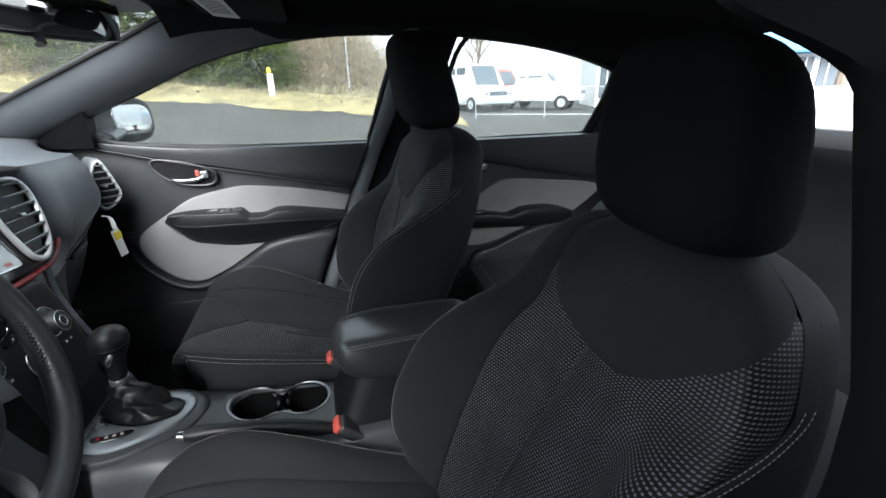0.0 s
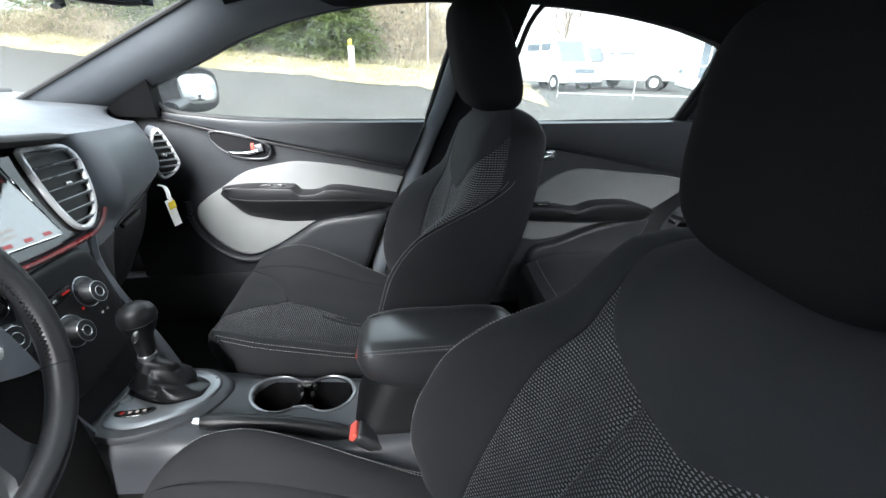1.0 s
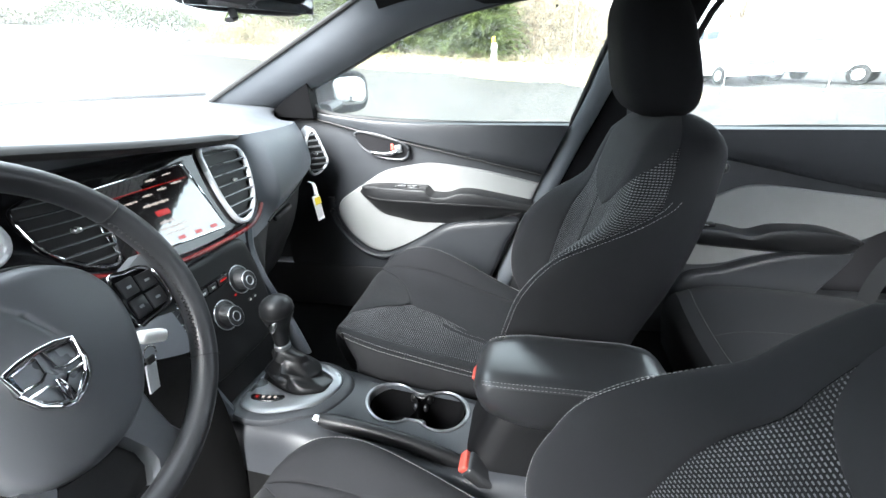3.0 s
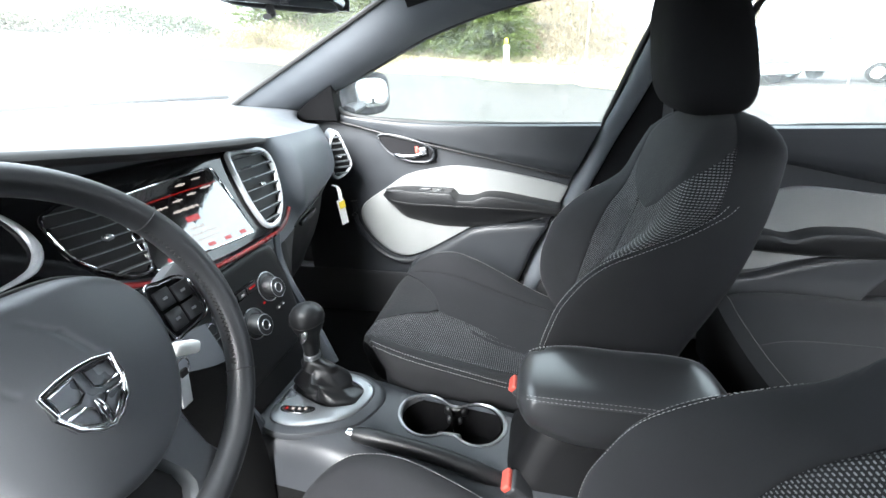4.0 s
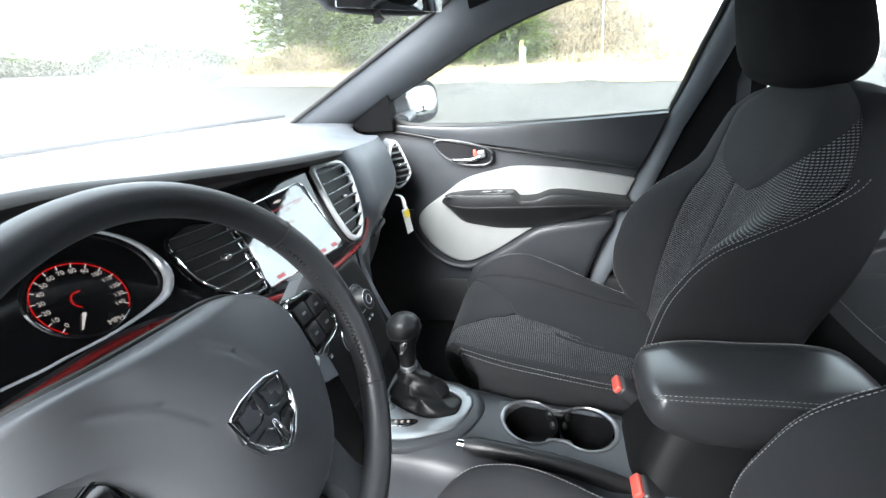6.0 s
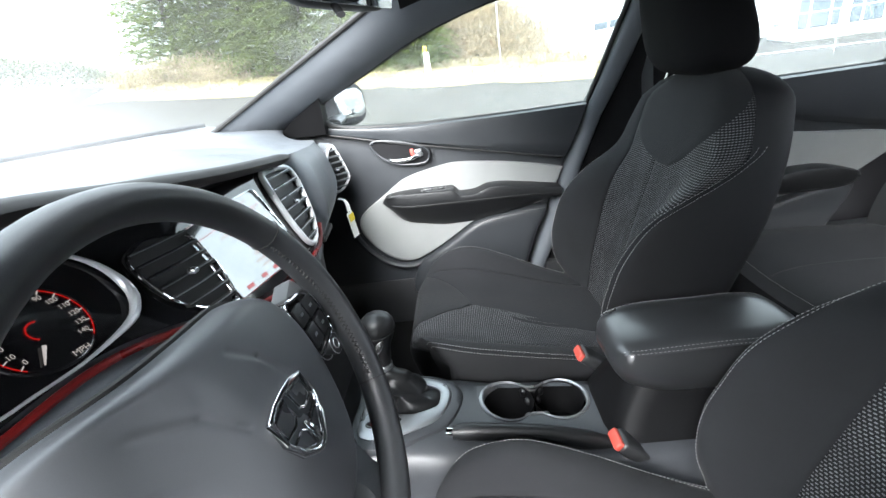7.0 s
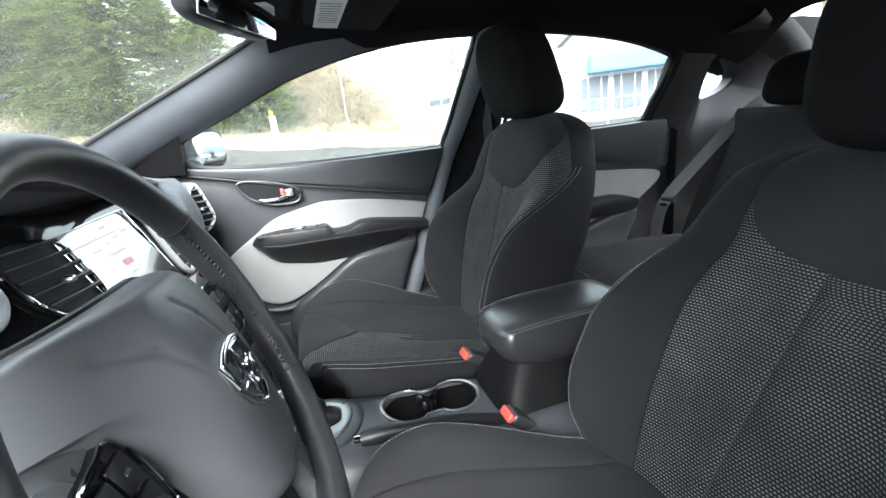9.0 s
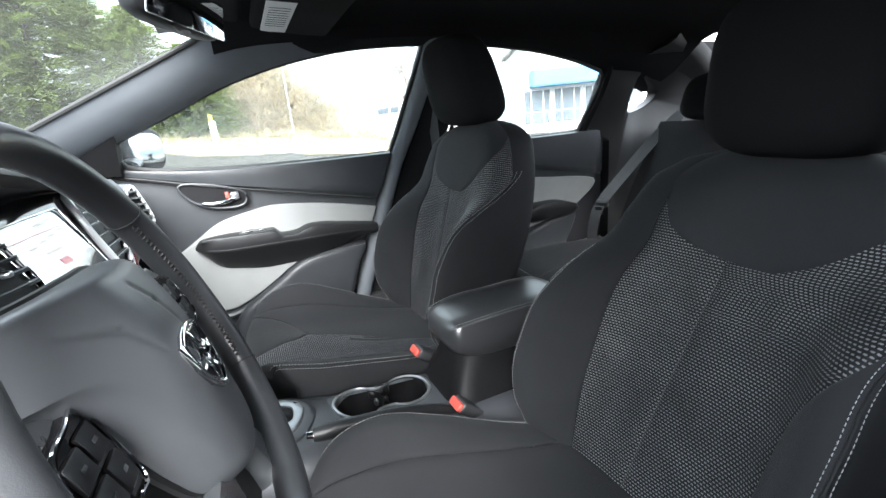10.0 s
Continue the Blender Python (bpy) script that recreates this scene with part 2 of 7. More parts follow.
def smooth_table(xs, ys):
    """A smooth function through the table's points (monotone cubic)."""
    xs, ys = np.array(xs, float), np.array(ys, float)
    d = np.diff(ys) / np.diff(xs)
    m = np.r_[d[0], (d[1:] + d[:-1]) / 2, d[-1]]
    for i in range(1, len(d)):
        if d[i - 1] * d[i] <= 0:
            m[i] = 0

    def f(x):
        x = min(max(x, xs[0]), xs[-1])
        i = min(int(np.searchsorted(xs, x, "right")) - 1, len(xs) - 2)
        h = xs[i + 1] - xs[i]
        t = (x - xs[i]) / h
        return ((2 * t ** 3 - 3 * t * t + 1) * ys[i] + (t ** 3 - 2 * t * t + t) * h * m[i] + (3 * t * t - 2 * t ** 3) * ys[i + 1] + (t ** 3 - t * t) * h * m[i + 1])

    return f


def loft(rings, closed=True, caps=True, into=None):
    """Joins rings of equally many points by quads."""
    bm = into or bmesh.new()
    rows = [[bm.verts.new(tuple(map(float, p))) for p in r] for r in rings]
    n = len(rows[0])
    for a, b in zip(rows, rows[1:]):
        for i in range(n if closed else n - 1):
            j = (i + 1) % n
            bm.faces.new((a[i], a[j], b[j], b[i]))
    if closed and caps:
        bm.faces.new(rows[0][::-1])
        bm.faces.new(rows[-1])
    return bm


def tube(path, radius, sides=10, into=None, flat=1.0, up=(0, 0, 1)):
    """A tube along a path; radius: a number or one for each point; flat: its thickness against its width."""
    path = [Vector(p) for p in path]
    rings, up = [], Vector(up)
    for i, p in enumerate(path):
        d = (path[min(i + 1, len(path) - 1)] - path[max(i - 1, 0)]).normalized()
        side = d.cross(up)
        side = side.normalized() if side.length > 1e-4 else Vector((1, 0, 0))
        over = side.cross(d).normalized()
        r = float(radius if isinstance(radius, (int, float)) else radius[i])
        rings.append([p + side * (r * math.cos(a)) + over * (r * flat * math.sin(a)) for a in np.linspace(0, 2 * math.pi, sides, endpoint=False)])
    return loft(rings, into=into)


def rbox(center, size, bevel=0.004, seg=2, turn=None, into=None, taper=None):
    """A box with rounded edges. turn: a pose for it about its centre. taper: the top's size against the bottom's."""
    bm = bmesh.new()
    bmesh.ops.create_cube(bm, size=1)
    for v in bm.verts:
        v.co = Vector((v.co[0] * size[0], v.co[1] * size[1], v.co[2] * size[2]))
        if taper and v.co[2] > 0:
            v.co[0] *= taper[0]
            v.co[1] *= taper[1]
    if bevel:
        bmesh.ops.bevel(bm, geom=bm.edges[:] + bm.verts[:], offset=bevel, segments=seg, affect="EDGES", profile=0.5)
    m = Matrix.Translation(center) @ (turn or Matrix())
    bmesh.ops.transform(bm, matrix=m, verts=bm.verts)
    if into is not None:
        me = bpy.data.meshes.new("tmp")
        bm.to_mesh(me)
        bm.free()
        into.from_mesh(me)
        bpy.data.meshes.remove(me)
        return into
    return bm


def pillow(outline, place, depth, edge=0.012, n=64, back=0.01, spline=True, dome=0.0):
    """A shallow padded panel. outline: closed, in two coordinates; place(a, b, h): where a point h above the ground surface lies."""
    o = spl(outline, n, True) if spline else np.array(outline, float)
    c = o.mean(0)
    far = np.linalg.norm(o - c, axis=1).mean()
    rings = []
    for inset, h in ((0.0, -back), (0.0, depth * 0.35), (0.15, depth * 0.62), (0.45, depth * 0.88), (1.0, depth), (2.0, depth)):
        k = 1 - inset * edge / far
        rings.append([place(*(c + (p - c) * k), h) for p in o])
    for k in (0.7, 0.45, 0.2):
        rings.append([place(*(c + (p - c) * k), depth + dome * (1 - k * k)) for p in o])
    return loft(rings)


def grid(f, us, vs, into=None):
    bm = into or bmesh.new()
    rows = [[bm.verts.new(tuple(f(u, v))) for u in us] for v in vs]
    for a, b in zip(rows, rows[1:]):
        for i in range(len(us) - 1):
            bm.faces.new((a[i], a[i + 1], b[i + 1], b[i]))
    return bm


def steps(n):
    """From 0 to 1, closer together at both ends."""
    core = list(np.linspace(0.08, 0.92, n))
    return [0, 0.012, 0.035, *core, 0.965, 0.988, 1]


def sewn(f, lo, hi, v0, v1, nu, nv, sink=0.005, lift=0.0, out=1.0):
    """A sewn piece of the surface f(u, v), between the seams lo(v) and hi(v): its edges sink into the seam."""
    e = 1e-3

    def at(a, b):
        v = v0 + (v1 - v0) * b
        u = lo(v) + (hi(v) - lo(v)) * a
        p = np.array(f(u, v))
        nrm = np.cross(np.array(f(u + e, v)) - p, np.array(f(u, v + e)) - p)
        nrm = out * nrm / (np.linalg.norm(nrm) + 1e-12)
        d = min(min(a, 1 - a) / 0.07, min(b, 1 - b) / 0.05, 1)
        return p + nrm * (lift * min(1, d) - sink * (1 - d) ** 2)

    us, vs = steps(nu), steps(nv)
    bm = grid(at, us, vs)
    # cloth coordinates in metres along the surface
    uv = bm.loops.layers.uv.new("cloth")
    rows = np.array([tuple(v.co) for v in bm.verts]).reshape(len(vs), len(us), 3)
    along = np.concatenate([np.zeros((len(vs), 1)), np.cumsum(np.linalg.norm(np.diff(rows, axis=1), axis=2), axis=1)], axis=1)
    edge = np.array([lo(v0 + (v1 - v0) * b) for b in vs])
    across = np.linalg.norm(np.diff(rows, axis=0), axis=2).mean(1)
    up = np.r_[0, np.cumsum(across)]
    mid = rows[:, :, 1]
    zero = np.array([np.interp(0.0, mid[i], along[i]) if mid[i].min() < 0 < mid[i].max() else along[i][0] - mid[i][0] for i in range(len(vs))])
    flat = [(along[i, j] - zero[i], up[i]) for i in range(len(vs)) for j in range(len(us))]
    bm.verts.index_update()
    for face in bm.faces:
        for lp in face.loops:
            lp[uv].uv = flat[lp.vert.index]
    return bm


def stitches(path, length=0.0045, gap=0.0022, width=0.0006, offset=(0, 0, 0)):
    """A row of short threads along a path."""
    path = np.array([tuple(p) for p in path], float) + np.array(offset)
    s = np.r_[0, np.cumsum(np.linalg.norm(np.diff(path, axis=0), axis=1))]
    bm, a = bmesh.new(), 0.0
    while a + length < s[-1]:
        ends = [Vector([np.interp(x, s, path[:, k]) for k in range(3)]) for x in (a, a + length / 2, a + length)]
        tube(ends, [width * 0.5, width, width * 0.5], 5, into=bm)
        a += length + gap
    return bm


# ---- cabin shell ----
def side_y(z):
    """The inner face of the side glass and its pillars leans in towards the roof."""
    return 0.765 - 0.49 * (z - 0.955)


def door_place(a, b, h):
    return (a, 0.775 - h, b)


floor = part("floor", grid(lambda u, v: (u, v, 0.25 + 0.002 * math.sin(40 * u) * math.sin(37 * v)), np.linspace(-1.25, 1.2, 30), np.linspace(-0.8, 0.8, 20)), M_SHADED_CARPET, None)
tagged(floor, "black carpeted car floor", "floor", kind="structure")

# headliner with its rolled edge
roof_in = smooth_table([-0.40, -0.24, 0.0, 0.4, 0.9, 1.3, 1.45], [1.285, 1.325, 1.345, 1.352, 1.335, 1.285, 1.25])
roof_half = smooth_table([-0.40, -0.24, 0.0, 0.4, 0.9, 1.3, 1.45], [0.57, 0.555, 0.575, 0.59, 0.58, 0.52, 0.50])


def headliner(u, x):
    w = roof_half(x)
    z = roof_in(x) + 0.02 * (1 - u * u) - (0.05 * max(0, abs(u) - 0.75) / 0.25) ** 1.0 * max(0, abs(u) - 0.75) / 0.25
    return (x, u * w, z)


ceiling = part("ceiling", loft([[headliner(u, x) for u in np.linspace(-1, 1, 31)] + [(x, u * roof_half(x) * 1.02, roof_in(x) + 0.06) for u in np.linspace(1, -1, 31)] for x in np.linspace(-0.30, 1.41, 32)]), M_ROOF, None)
tagged(ceiling, "black cloth headliner of the car roof", "ceiling", kind="structure")

outer_roof = part("roof_panel", grid(lambda x, u: (x, u * 0.64, 1.43 - 0.06 * u * u - 0.05 * ((x - 0.4) / 0.9) ** 2), np.linspace(-0.42, 1.5, 20), np.linspace(-1, 1, 16)), M_PAINT, None)
tagged(outer_roof, "black painted car roof panel", "roof", kind="structure")


def rail(points, widths, name, material, label, category="pillar", thick=0.045, kind="structure", side=1):
    """A trim strip along the side of the cabin: points on its middle, widths across; it lies in the leaning side plane."""
    pts, wid = spl(points, 34), spl([(w, 0) for w in widths], 34)[:, 0]
    if len(widths) > 1:
        wid = np.interp(np.linspace(0, 1, 34), np.linspace(0, 1, len(widths)), widths)
    rings = []
    for i in range(34):
        d = Vector(pts[min(i + 1, 33)] - pts[max(i - 1, 0)]).normalized()
        out = Vector((0, 1, 0.45)).normalized()
        across = d.cross(out).normalized()
        out = across.cross(d).normalized()
        if out[1] < 0:
            out = -out
        w, c = wid[i] / 2, Vector(pts[i])
        prof = [(-1, 0.9), (-1, 0.25), (-0.88, 0.08), (-0.6, 0.0), (0, -0.06), (0.6, 0.0), (0.88, 0.08), (1, 0.25), (1, 0.9)]
        ring = [c + across * (w * a) + out * (thick * b) for a, b in prof]
        rings.append([Vector((p[0], p[1] * side, p[2])) for p in ring])
    ob = part(name, loft(rings), material, None)
    return tagged(ob, label, category, kind=kind)


# windscreen pillar: between the windscreen's edge and the side window
ws_edge = lambda x: np.array((x, 0.68 - 0.1625 * (x + 1.15), 1.112 + 0.452 * (x + 0.731)))
win_edge = smooth_table([-1.0, -0.75, -0.60, -0.445, -0.286, -0.128, 0.037, 0.196, 0.30], [0.93, 1.005, 1.065, 1.129, 1.197, 1.243, 1.272, 1.282, 1.284])


def a_pillar(side):
    rings = []
    for k in np.linspace(0, 1, 30):
        a = ws_edge(-1.12 + 0.98 * k) + np.array((0, 0.02, 0.02)) * max(0.0, k - 0.86) * 7
        x = -1.12 + 1.12 * k
        zb = win_edge(x)
        b = np.array((x, side_y(zb), zb))
        m = (a + b) / 2
        n = np.array((0.30, -0.80, 0.0))
        ring = [a + (0, 0.03, -0.004), a, a * 0.75 + b * 0.25 + n * 0.018, m + n * 0.026, a * 0.25 + b * 0.75 + n * 0.020, b, b + (0, 0.05, 0.0), m + (0, 0.08, 0.02)]
        rings.append([(p[0], p[1] * side, p[2]) for p in ring])
    return loft(rings)


for s, nm in ((1, "passenger"), (-1, "driver")):
    ob = part("windscreen_pillar", a_pillar(s), M_PILLAR, None)
    tagged(ob, "dark grey plastic windscreen pillar trim", "pillar", kind="structure")
    ob = part("windscreen_seal", tube([(p[0], s * (p[1] - 0.002), p[2] + 0.004) for p in (ws_edge(x) for x in np.linspace(-1.12, -0.20, 20))], 0.007, 8), M_RUBBER, None)
    tagged(ob, "black rubber seal along the windscreen", "trim", kind="structure")

# roof side rail over the doors
for s in (1, -1):
    rings = []
    for x in np.linspace(-0.24, 1.42, 42):
        zt = (win_edge(x) if x < 0.30 else float(np.interp(x, [0.30, 0.54, 0.76, 0.95, 1.12, 1.42], [1.284, 1.280, 1.262, 1.228, 1.190, 1.09])))
        b = np.array((x, side_y(zt), zt))
        r = np.array((x, roof_half(x) - 0.045, roof_in(x) - 0.012))
        r[1] = min(r[1], b[1] - 0.02)
        m = (r + b) / 2 + np.array((0, -0.012, -0.012))
        e = max(0.0, min(1.0, (0.0 - x) / 0.24))
        ring = [p + np.array((0, 0.05, 0.030)) * e * e * (3 - 2 * e) for p in (r + (0, 0, 0.03), r, m, b, b + (0, 0.03, 0.0), b + (0, 0.05, 0.08))]
        rings.append([(p[0], p[1] * s, p[2]) for p in ring])
    ob = part("roof_rail", loft(rings), M_ROOF, None)
    tagged(ob, "black cloth covered roof side rail", "trim", kind="structure")

# windscreen header
ob = part("windscreen_header", rbox((-0.27, 0, 1.345), (0.10, 1.06, 0.05), 0.022, 4), M_ROOF, None)
tagged(ob, "black cloth windscreen header", "trim", kind="structure")

# centre pillar on the passenger side
def centre_pillar(side, name):
    front = smooth_table([0.25, 0.45, 0.64, 0.77, 0.955, 1.12, 1.30], [-0.06, 0.01, 0.085, 0.135, 0.212, 0.268, 0.315])
    back = smooth_table([0.25, 0.45, 0.64, 0.77, 0.955, 1.12, 1.30], [0.42, 0.42, 0.42, 0.42, 0.425, 0.45, 0.50])
    rings, rear = [], []
    for z in np.linspace(0.25, 1.31, 30):
        y = 0.775 if z < 0.93 else side_y(z) - 0.012
        y = min(y, 0.775)
        a, b = front(z), back(z)
        ring = [(a, y + 0.07), (a, y + 0.004), (a + 0.010, y - 0.010), (a + 0.028, y - 0.017), (a + 0.046, y - 0.015), (a + 0.056, y - 0.006), (a + 0.060, y + 0.02), (a + 0.060, y + 0.07)]
        rings.append([(p[0], p[1] * side, z) for p in ring])
        ring = [(a + 0.05, y + 0.07), (a + 0.05, y + 0.022), ((a + b) / 2, y + 0.004), (b - 0.03, y + 0.002), (b, y + 0.012), (b, y + 0.07)]
        rear.append([(p[0], p[1] * side, z) for p in ring])
    ob = part("pillar_back", loft(rear), M_ROOF, None)
    tagged(ob, "black rear half of the centre pillar", "pillar", kind="structure")
    ob = part(name, loft(rings), M_PILLAR, None)
    return tagged(ob, "dark grey plastic centre pillar trim", "pillar", kind="structure")


centre_pillar(1, "centre_pillar")

# body sides that close the place below the windows
for s, x0, x1 in ((1, -1.3, 2.2), (-1, 0.62, 2.2), (-1, -1.3, -0.78)):
    ob = part("body_side", rbox(((x0 + x1) / 2, s * 0.875, 0.62), (x1 - x0, 0.05, 0.64), 0.02, 2), M_PAINT, None)
    tagged(ob, "black painted body side of the car", "wall", kind="structure")
ob = part("door_sill", rbox((-0.08, -0.80, 0.30), (1.4, 0.16, 0.10), 0.02, 2), M_PLASTIC, None)
tagged(ob, "black plastic door sill of the open driver side", "sill", kind="structure")
ob = part("bulkhead", rbox((-1.24, 0, 0.62), (0.05, 1.6, 0.80), 0.01, 1), M_SHADED_CARPET, None)
tagged(ob, "black bulkhead behind the dashboard", "wall", kind="structure")


# driver side pillar beside the seat
def near_pillar():
    rings = []
    for z in np.r_[np.linspace(0.25, 1.10, 14), np.linspace(1.122, 1.192, 9), 1.24, 1.33]:
        k = max(0.0, min(1.0, (z - 1.122) / 0.07))
        y = 0.698 - 0.30 * max(0.0, z - 0.95) - 0.09 * k * k * (3 - 2 * k)
        a, b = 0.285 + 0.05 * (z - 0.9), 0.60 + 0.05 * (z - 0.9)
        ring = [(a, y + 0.16), (a, y + 0.02), (a + 0.012, y), (a + 0.05, y - 0.018), (b - 0.05, y - 0.02), (b, y), (b, y + 0.16)]
        rings.append([(p[0], -p[1], z) for p in ring])
    ob = part("near_pillar", loft(rings), M_CASE, None)
    return tagged(ob, "black centre pillar of the open driver side", "pillar", kind="structure")


near_pillar()
# unseen panels beyond the camera, added to block light from the open driver side
for nm, c, sz in (("near_shade_panel", (0.155, -1.0, 0.96), (0.95, 0.04, 1.42)), ("near_shade_end", (0.60, -0.92, 0.80), (0.06, 0.16, 1.10))):
    ob = part(nm, rbox(c, sz, 0.01, 1), M_ROOF, None)
    tagged(ob, "unseen black panel that keeps light off the driver seat", "wall", kind="structure")
# inner sill on the passenger side
ob = part("passenger_sill", rbox((0.1, 0.80, 0.33), (2.8, 0.06, 0.20), 0.015, 2), M_PLASTIC, None)
tagged(ob, "black plastic inner sill on the passenger side", "sill", kind="structure")


# ---- doors ----
def sew_line(pts, n=60, lift=0.0):
    return [(a, 0.775 - lift, b) for a, b in spl(pts, n)]


def front_door():
    d = thing("door_1", "closed front passenger door with black trim and grey insert", "door", (-0.2, 0.78, 0.30), kind="structure")
    base = [(-0.80, 1.02), (-0.60, 0.985), (-0.30, 0.955), (0.205, 0.952), (0.126, 0.769), (0.07, 0.64), (0.0, 0.45), (-0.06, 0.30), (-0.80, 0.30)]
    bm = bmesh.new()
    f = bm.faces.new([bm.verts.new((a, 0.777, b)) for a, b in base])
    r = bmesh.ops.extrude_face_region(bm, geom=[f])
    bmesh.ops.translate(bm, vec=(0, 0.05, 0), verts=[v for v in r["geom"] if isinstance(v, bmesh.types.BMVert)])
    part("door_panel", bm, M_TRIM, d, smooth=False)
    # upper trim with a rolled window ledge, over a crease that falls to the rear
    crease = smooth_table([-0.80, -0.60, -0.43, -0.15, 0.14], [1.004, 0.971, 0.928, 0.864, 0.800])
    ledge = smooth_table([-0.80, -0.60, -0.40, -0.10, 0.21], [1.035, 0.993, 0.966, 0.955, 0.953])
    rear = lambda z: 0.204 - 0.44 * (0.953 - z)

    def upper(t, k):
        x0 = -0.80
        zc, zl = crease(x0 + t * 0.94), ledge(x0 + t * 1.0)
        x = x0 + t * (rear(zc + (zl - zc) * min(max(k, 0), 1)) - x0)
        zc, zl = crease(x), ledge(x)
        if k < 0:
            return (x, 0.785, zc + 0.001)
        if k > 1:
            return (x, 0.752 + 0.045 * (k - 1), zl + 0.006 * math.sin(math.pi * min(1, k - 1)))
        return (x, 0.748 + 0.006 * (1 - k) + 0.010 * max(0, 0.12 - k) / 0.12 + 0.004 * k ** 6, zc + (zl - zc) * k)

    part("upper_trim", grid(upper, np.linspace(0, 1, 50), [-0.1, 0, 0.02, 0.06, 0.12, 0.3, 0.5, 0.7, 0.9, 0.97, 1, 1.2, 1.5, 2.0]), M_TRIM, d)
    part("crease_line", tube([(x, 0.7535, crease(x) - 0.002) for x in np.linspace(-0.78, 0.13, 40)], 0.0035, 6), M_RUBBER, d)
    insert = [(-0.55, 0.70), (-0.47, 0.752), (-0.39, 0.799), (-0.275, 0.824), (-0.2, 0.828), (-0.05, 0.808), (0.118, 0.771), (0.126, 0.762), (0.10, 0.705), (0.06, 0.66), (-0.1, 0.645), (-0.184, 0.618), (-0.26, 0.572), (-0.33, 0.532), (-0.408, 0.501), (-0.47, 0.512), (-0.531, 0.561), (-0.57, 0.62), (-0.574, 0.666)]
    part("insert", pillow(insert, door_place, 0.010, 0.006, 110), M_GREY, d, "light grey padded cloth insert")
    part("insert_surround", tube([(a, 0.771, b) for a, b in spl([(-0.60, 0.70), (-0.597, 0.62), (-0.55, 0.545), (-0.48, 0.492), (-0.405, 0.482), (-0.33, 0.514), (-0.25, 0.562)], 40)], 0.012, 8), M_TRIM, d)
    pocket = [(0.068, 0.646), (-0.05, 0.644), (-0.137, 0.632), (-0.19, 0.612), (-0.26, 0.566), (-0.33, 0.526), (-0.40, 0.47), (-0.40, 0.36), (-0.1, 0.33), (-0.03, 0.40), (0.03, 0.56)]
    part("map_pocket", pillow(pocket, door_place, 0.035, 0.02, 90), M_TRIM, d)
    part("pocket_stitching", stitches(sew_line([(0.060, 0.643), (-0.05, 0.641), (-0.137, 0.629), (-0.186, 0.612)], 50, 0.034)), M_THREAD, d, "pale thread")
    # armrest: a rounded beam with a switch plate in front and a grip behind it
    top = smooth_table([-0.475, -0.462, -0.44, -0.24, -0.228, -0.216, -0.165, -0.125, -0.10, 0.0, 0.108], [0.735, 0.750, 0.756, 0.757, 0.748, 0.735, 0.736, 0.749, 0.750, 0.736, 0.716])
    mid = smooth_table([-0.475, -0.45, -0.25, 0.0, 0.108], [0.728, 0.719, 0.708, 0.700, 0.690])
    low = smooth_table([-0.475, -0.45, -0.42, -0.35, -0.26, -0.165, -0.04, 0.08, 0.108], [0.722, 0.690, 0.655, 0.632, 0.618, 0.618, 0.638, 0.672, 0.682])
    deep = smooth_table([-0.475, -0.45, -0.40, -0.1, 0.108], [0.030, 0.052, 0.066, 0.072, 0.064])
    rings = []
    for x in np.linspace(-0.475, 0.108, 90):
        zt, zm, zb, w = top(x), mid(x), low(x), deep(x)
        zm = min(zm, zt - 0.006)
        r = min(0.007, (zt - zm) / 2.4)
        y1 = 0.770 - w
        rings.append([(x, 0.775, zt), (x, y1 + r, zt), (x, y1 + 0.3 * r, zt - 0.3 * r), (x, y1, zt - r), (x, y1 + 0.001, zm + 0.004), (x, y1 + 0.003, zm), (x, y1 + 0.007, zm - 0.004), (x, y1 + 0.45 * w, 0.45 * zm + 0.55 * zb), (x, 0.768, zb), (x, 0.775, zb)])
    ar = part("armrest", loft(rings), M_LEATHER, d, "black padded armrest")
    plate = [(-0.452, 0.7085), (-0.40, 0.7075), (-0.245, 0.7060), (-0.236, 0.716), (-0.238, 0.748), (-0.30, 0.752), (-0.43, 0.752), (-0.455, 0.735)]
    part("switch_plate", pillow(plate, lambda a, b, h: (a, b, 0.7572 + h), 0.0022, 0.003, 50, back=0.004), M_PLASTIC, ar, "black switch plate")
    part("pull_slot", rbox((-0.405, 0.728, 0.7592), (0.070, 0.026, 0.002), 0.0008), M_RUBBER, ar, "dark pull recess")
    part("switch_well", rbox((-0.300, 0.728, 0.7592), (0.085, 0.028, 0.002), 0.0008), M_GLOSS, ar)
    part("window_switch", rbox((-0.318, 0.727, 0.762), (0.034, 0.014, 0.008), 0.003, 2, pose(0, 0, 0, 0, -8, 0)), M_PLASTIC, ar)
    part("switch_edge", rbox((-0.318, 0.7195, 0.764), (0.028, 0.0015, 0.002), 0.0006), M_SILVER, ar)
    part("lock_switch", rbox((-0.275, 0.727, 0.7615), (0.020, 0.014, 0.006), 0.002), M_PLASTIC, ar)
    part("switch_edge", rbox((-0.275, 0.7195, 0.7635), (0.014, 0.0015, 0.002), 0.0006), M_SILVER, ar)
    part("armrest_seam", tube([(x, 0.7706 - deep(x), mid(x) + 0.008) for x in np.linspace(-0.44, 0.10, 60)], 0.0014, 6), M_RUBBER, ar)
    # inner handle in its bowl
    bowl = [(-0.480, 0.925), (-0.455, 0.932), (-0.38, 0.918), (-0.312, 0.893), (-0.298, 0.868), (-0.318, 0.845), (-0.39, 0.848), (-0.445, 0.872), (-0.475, 0.905)]
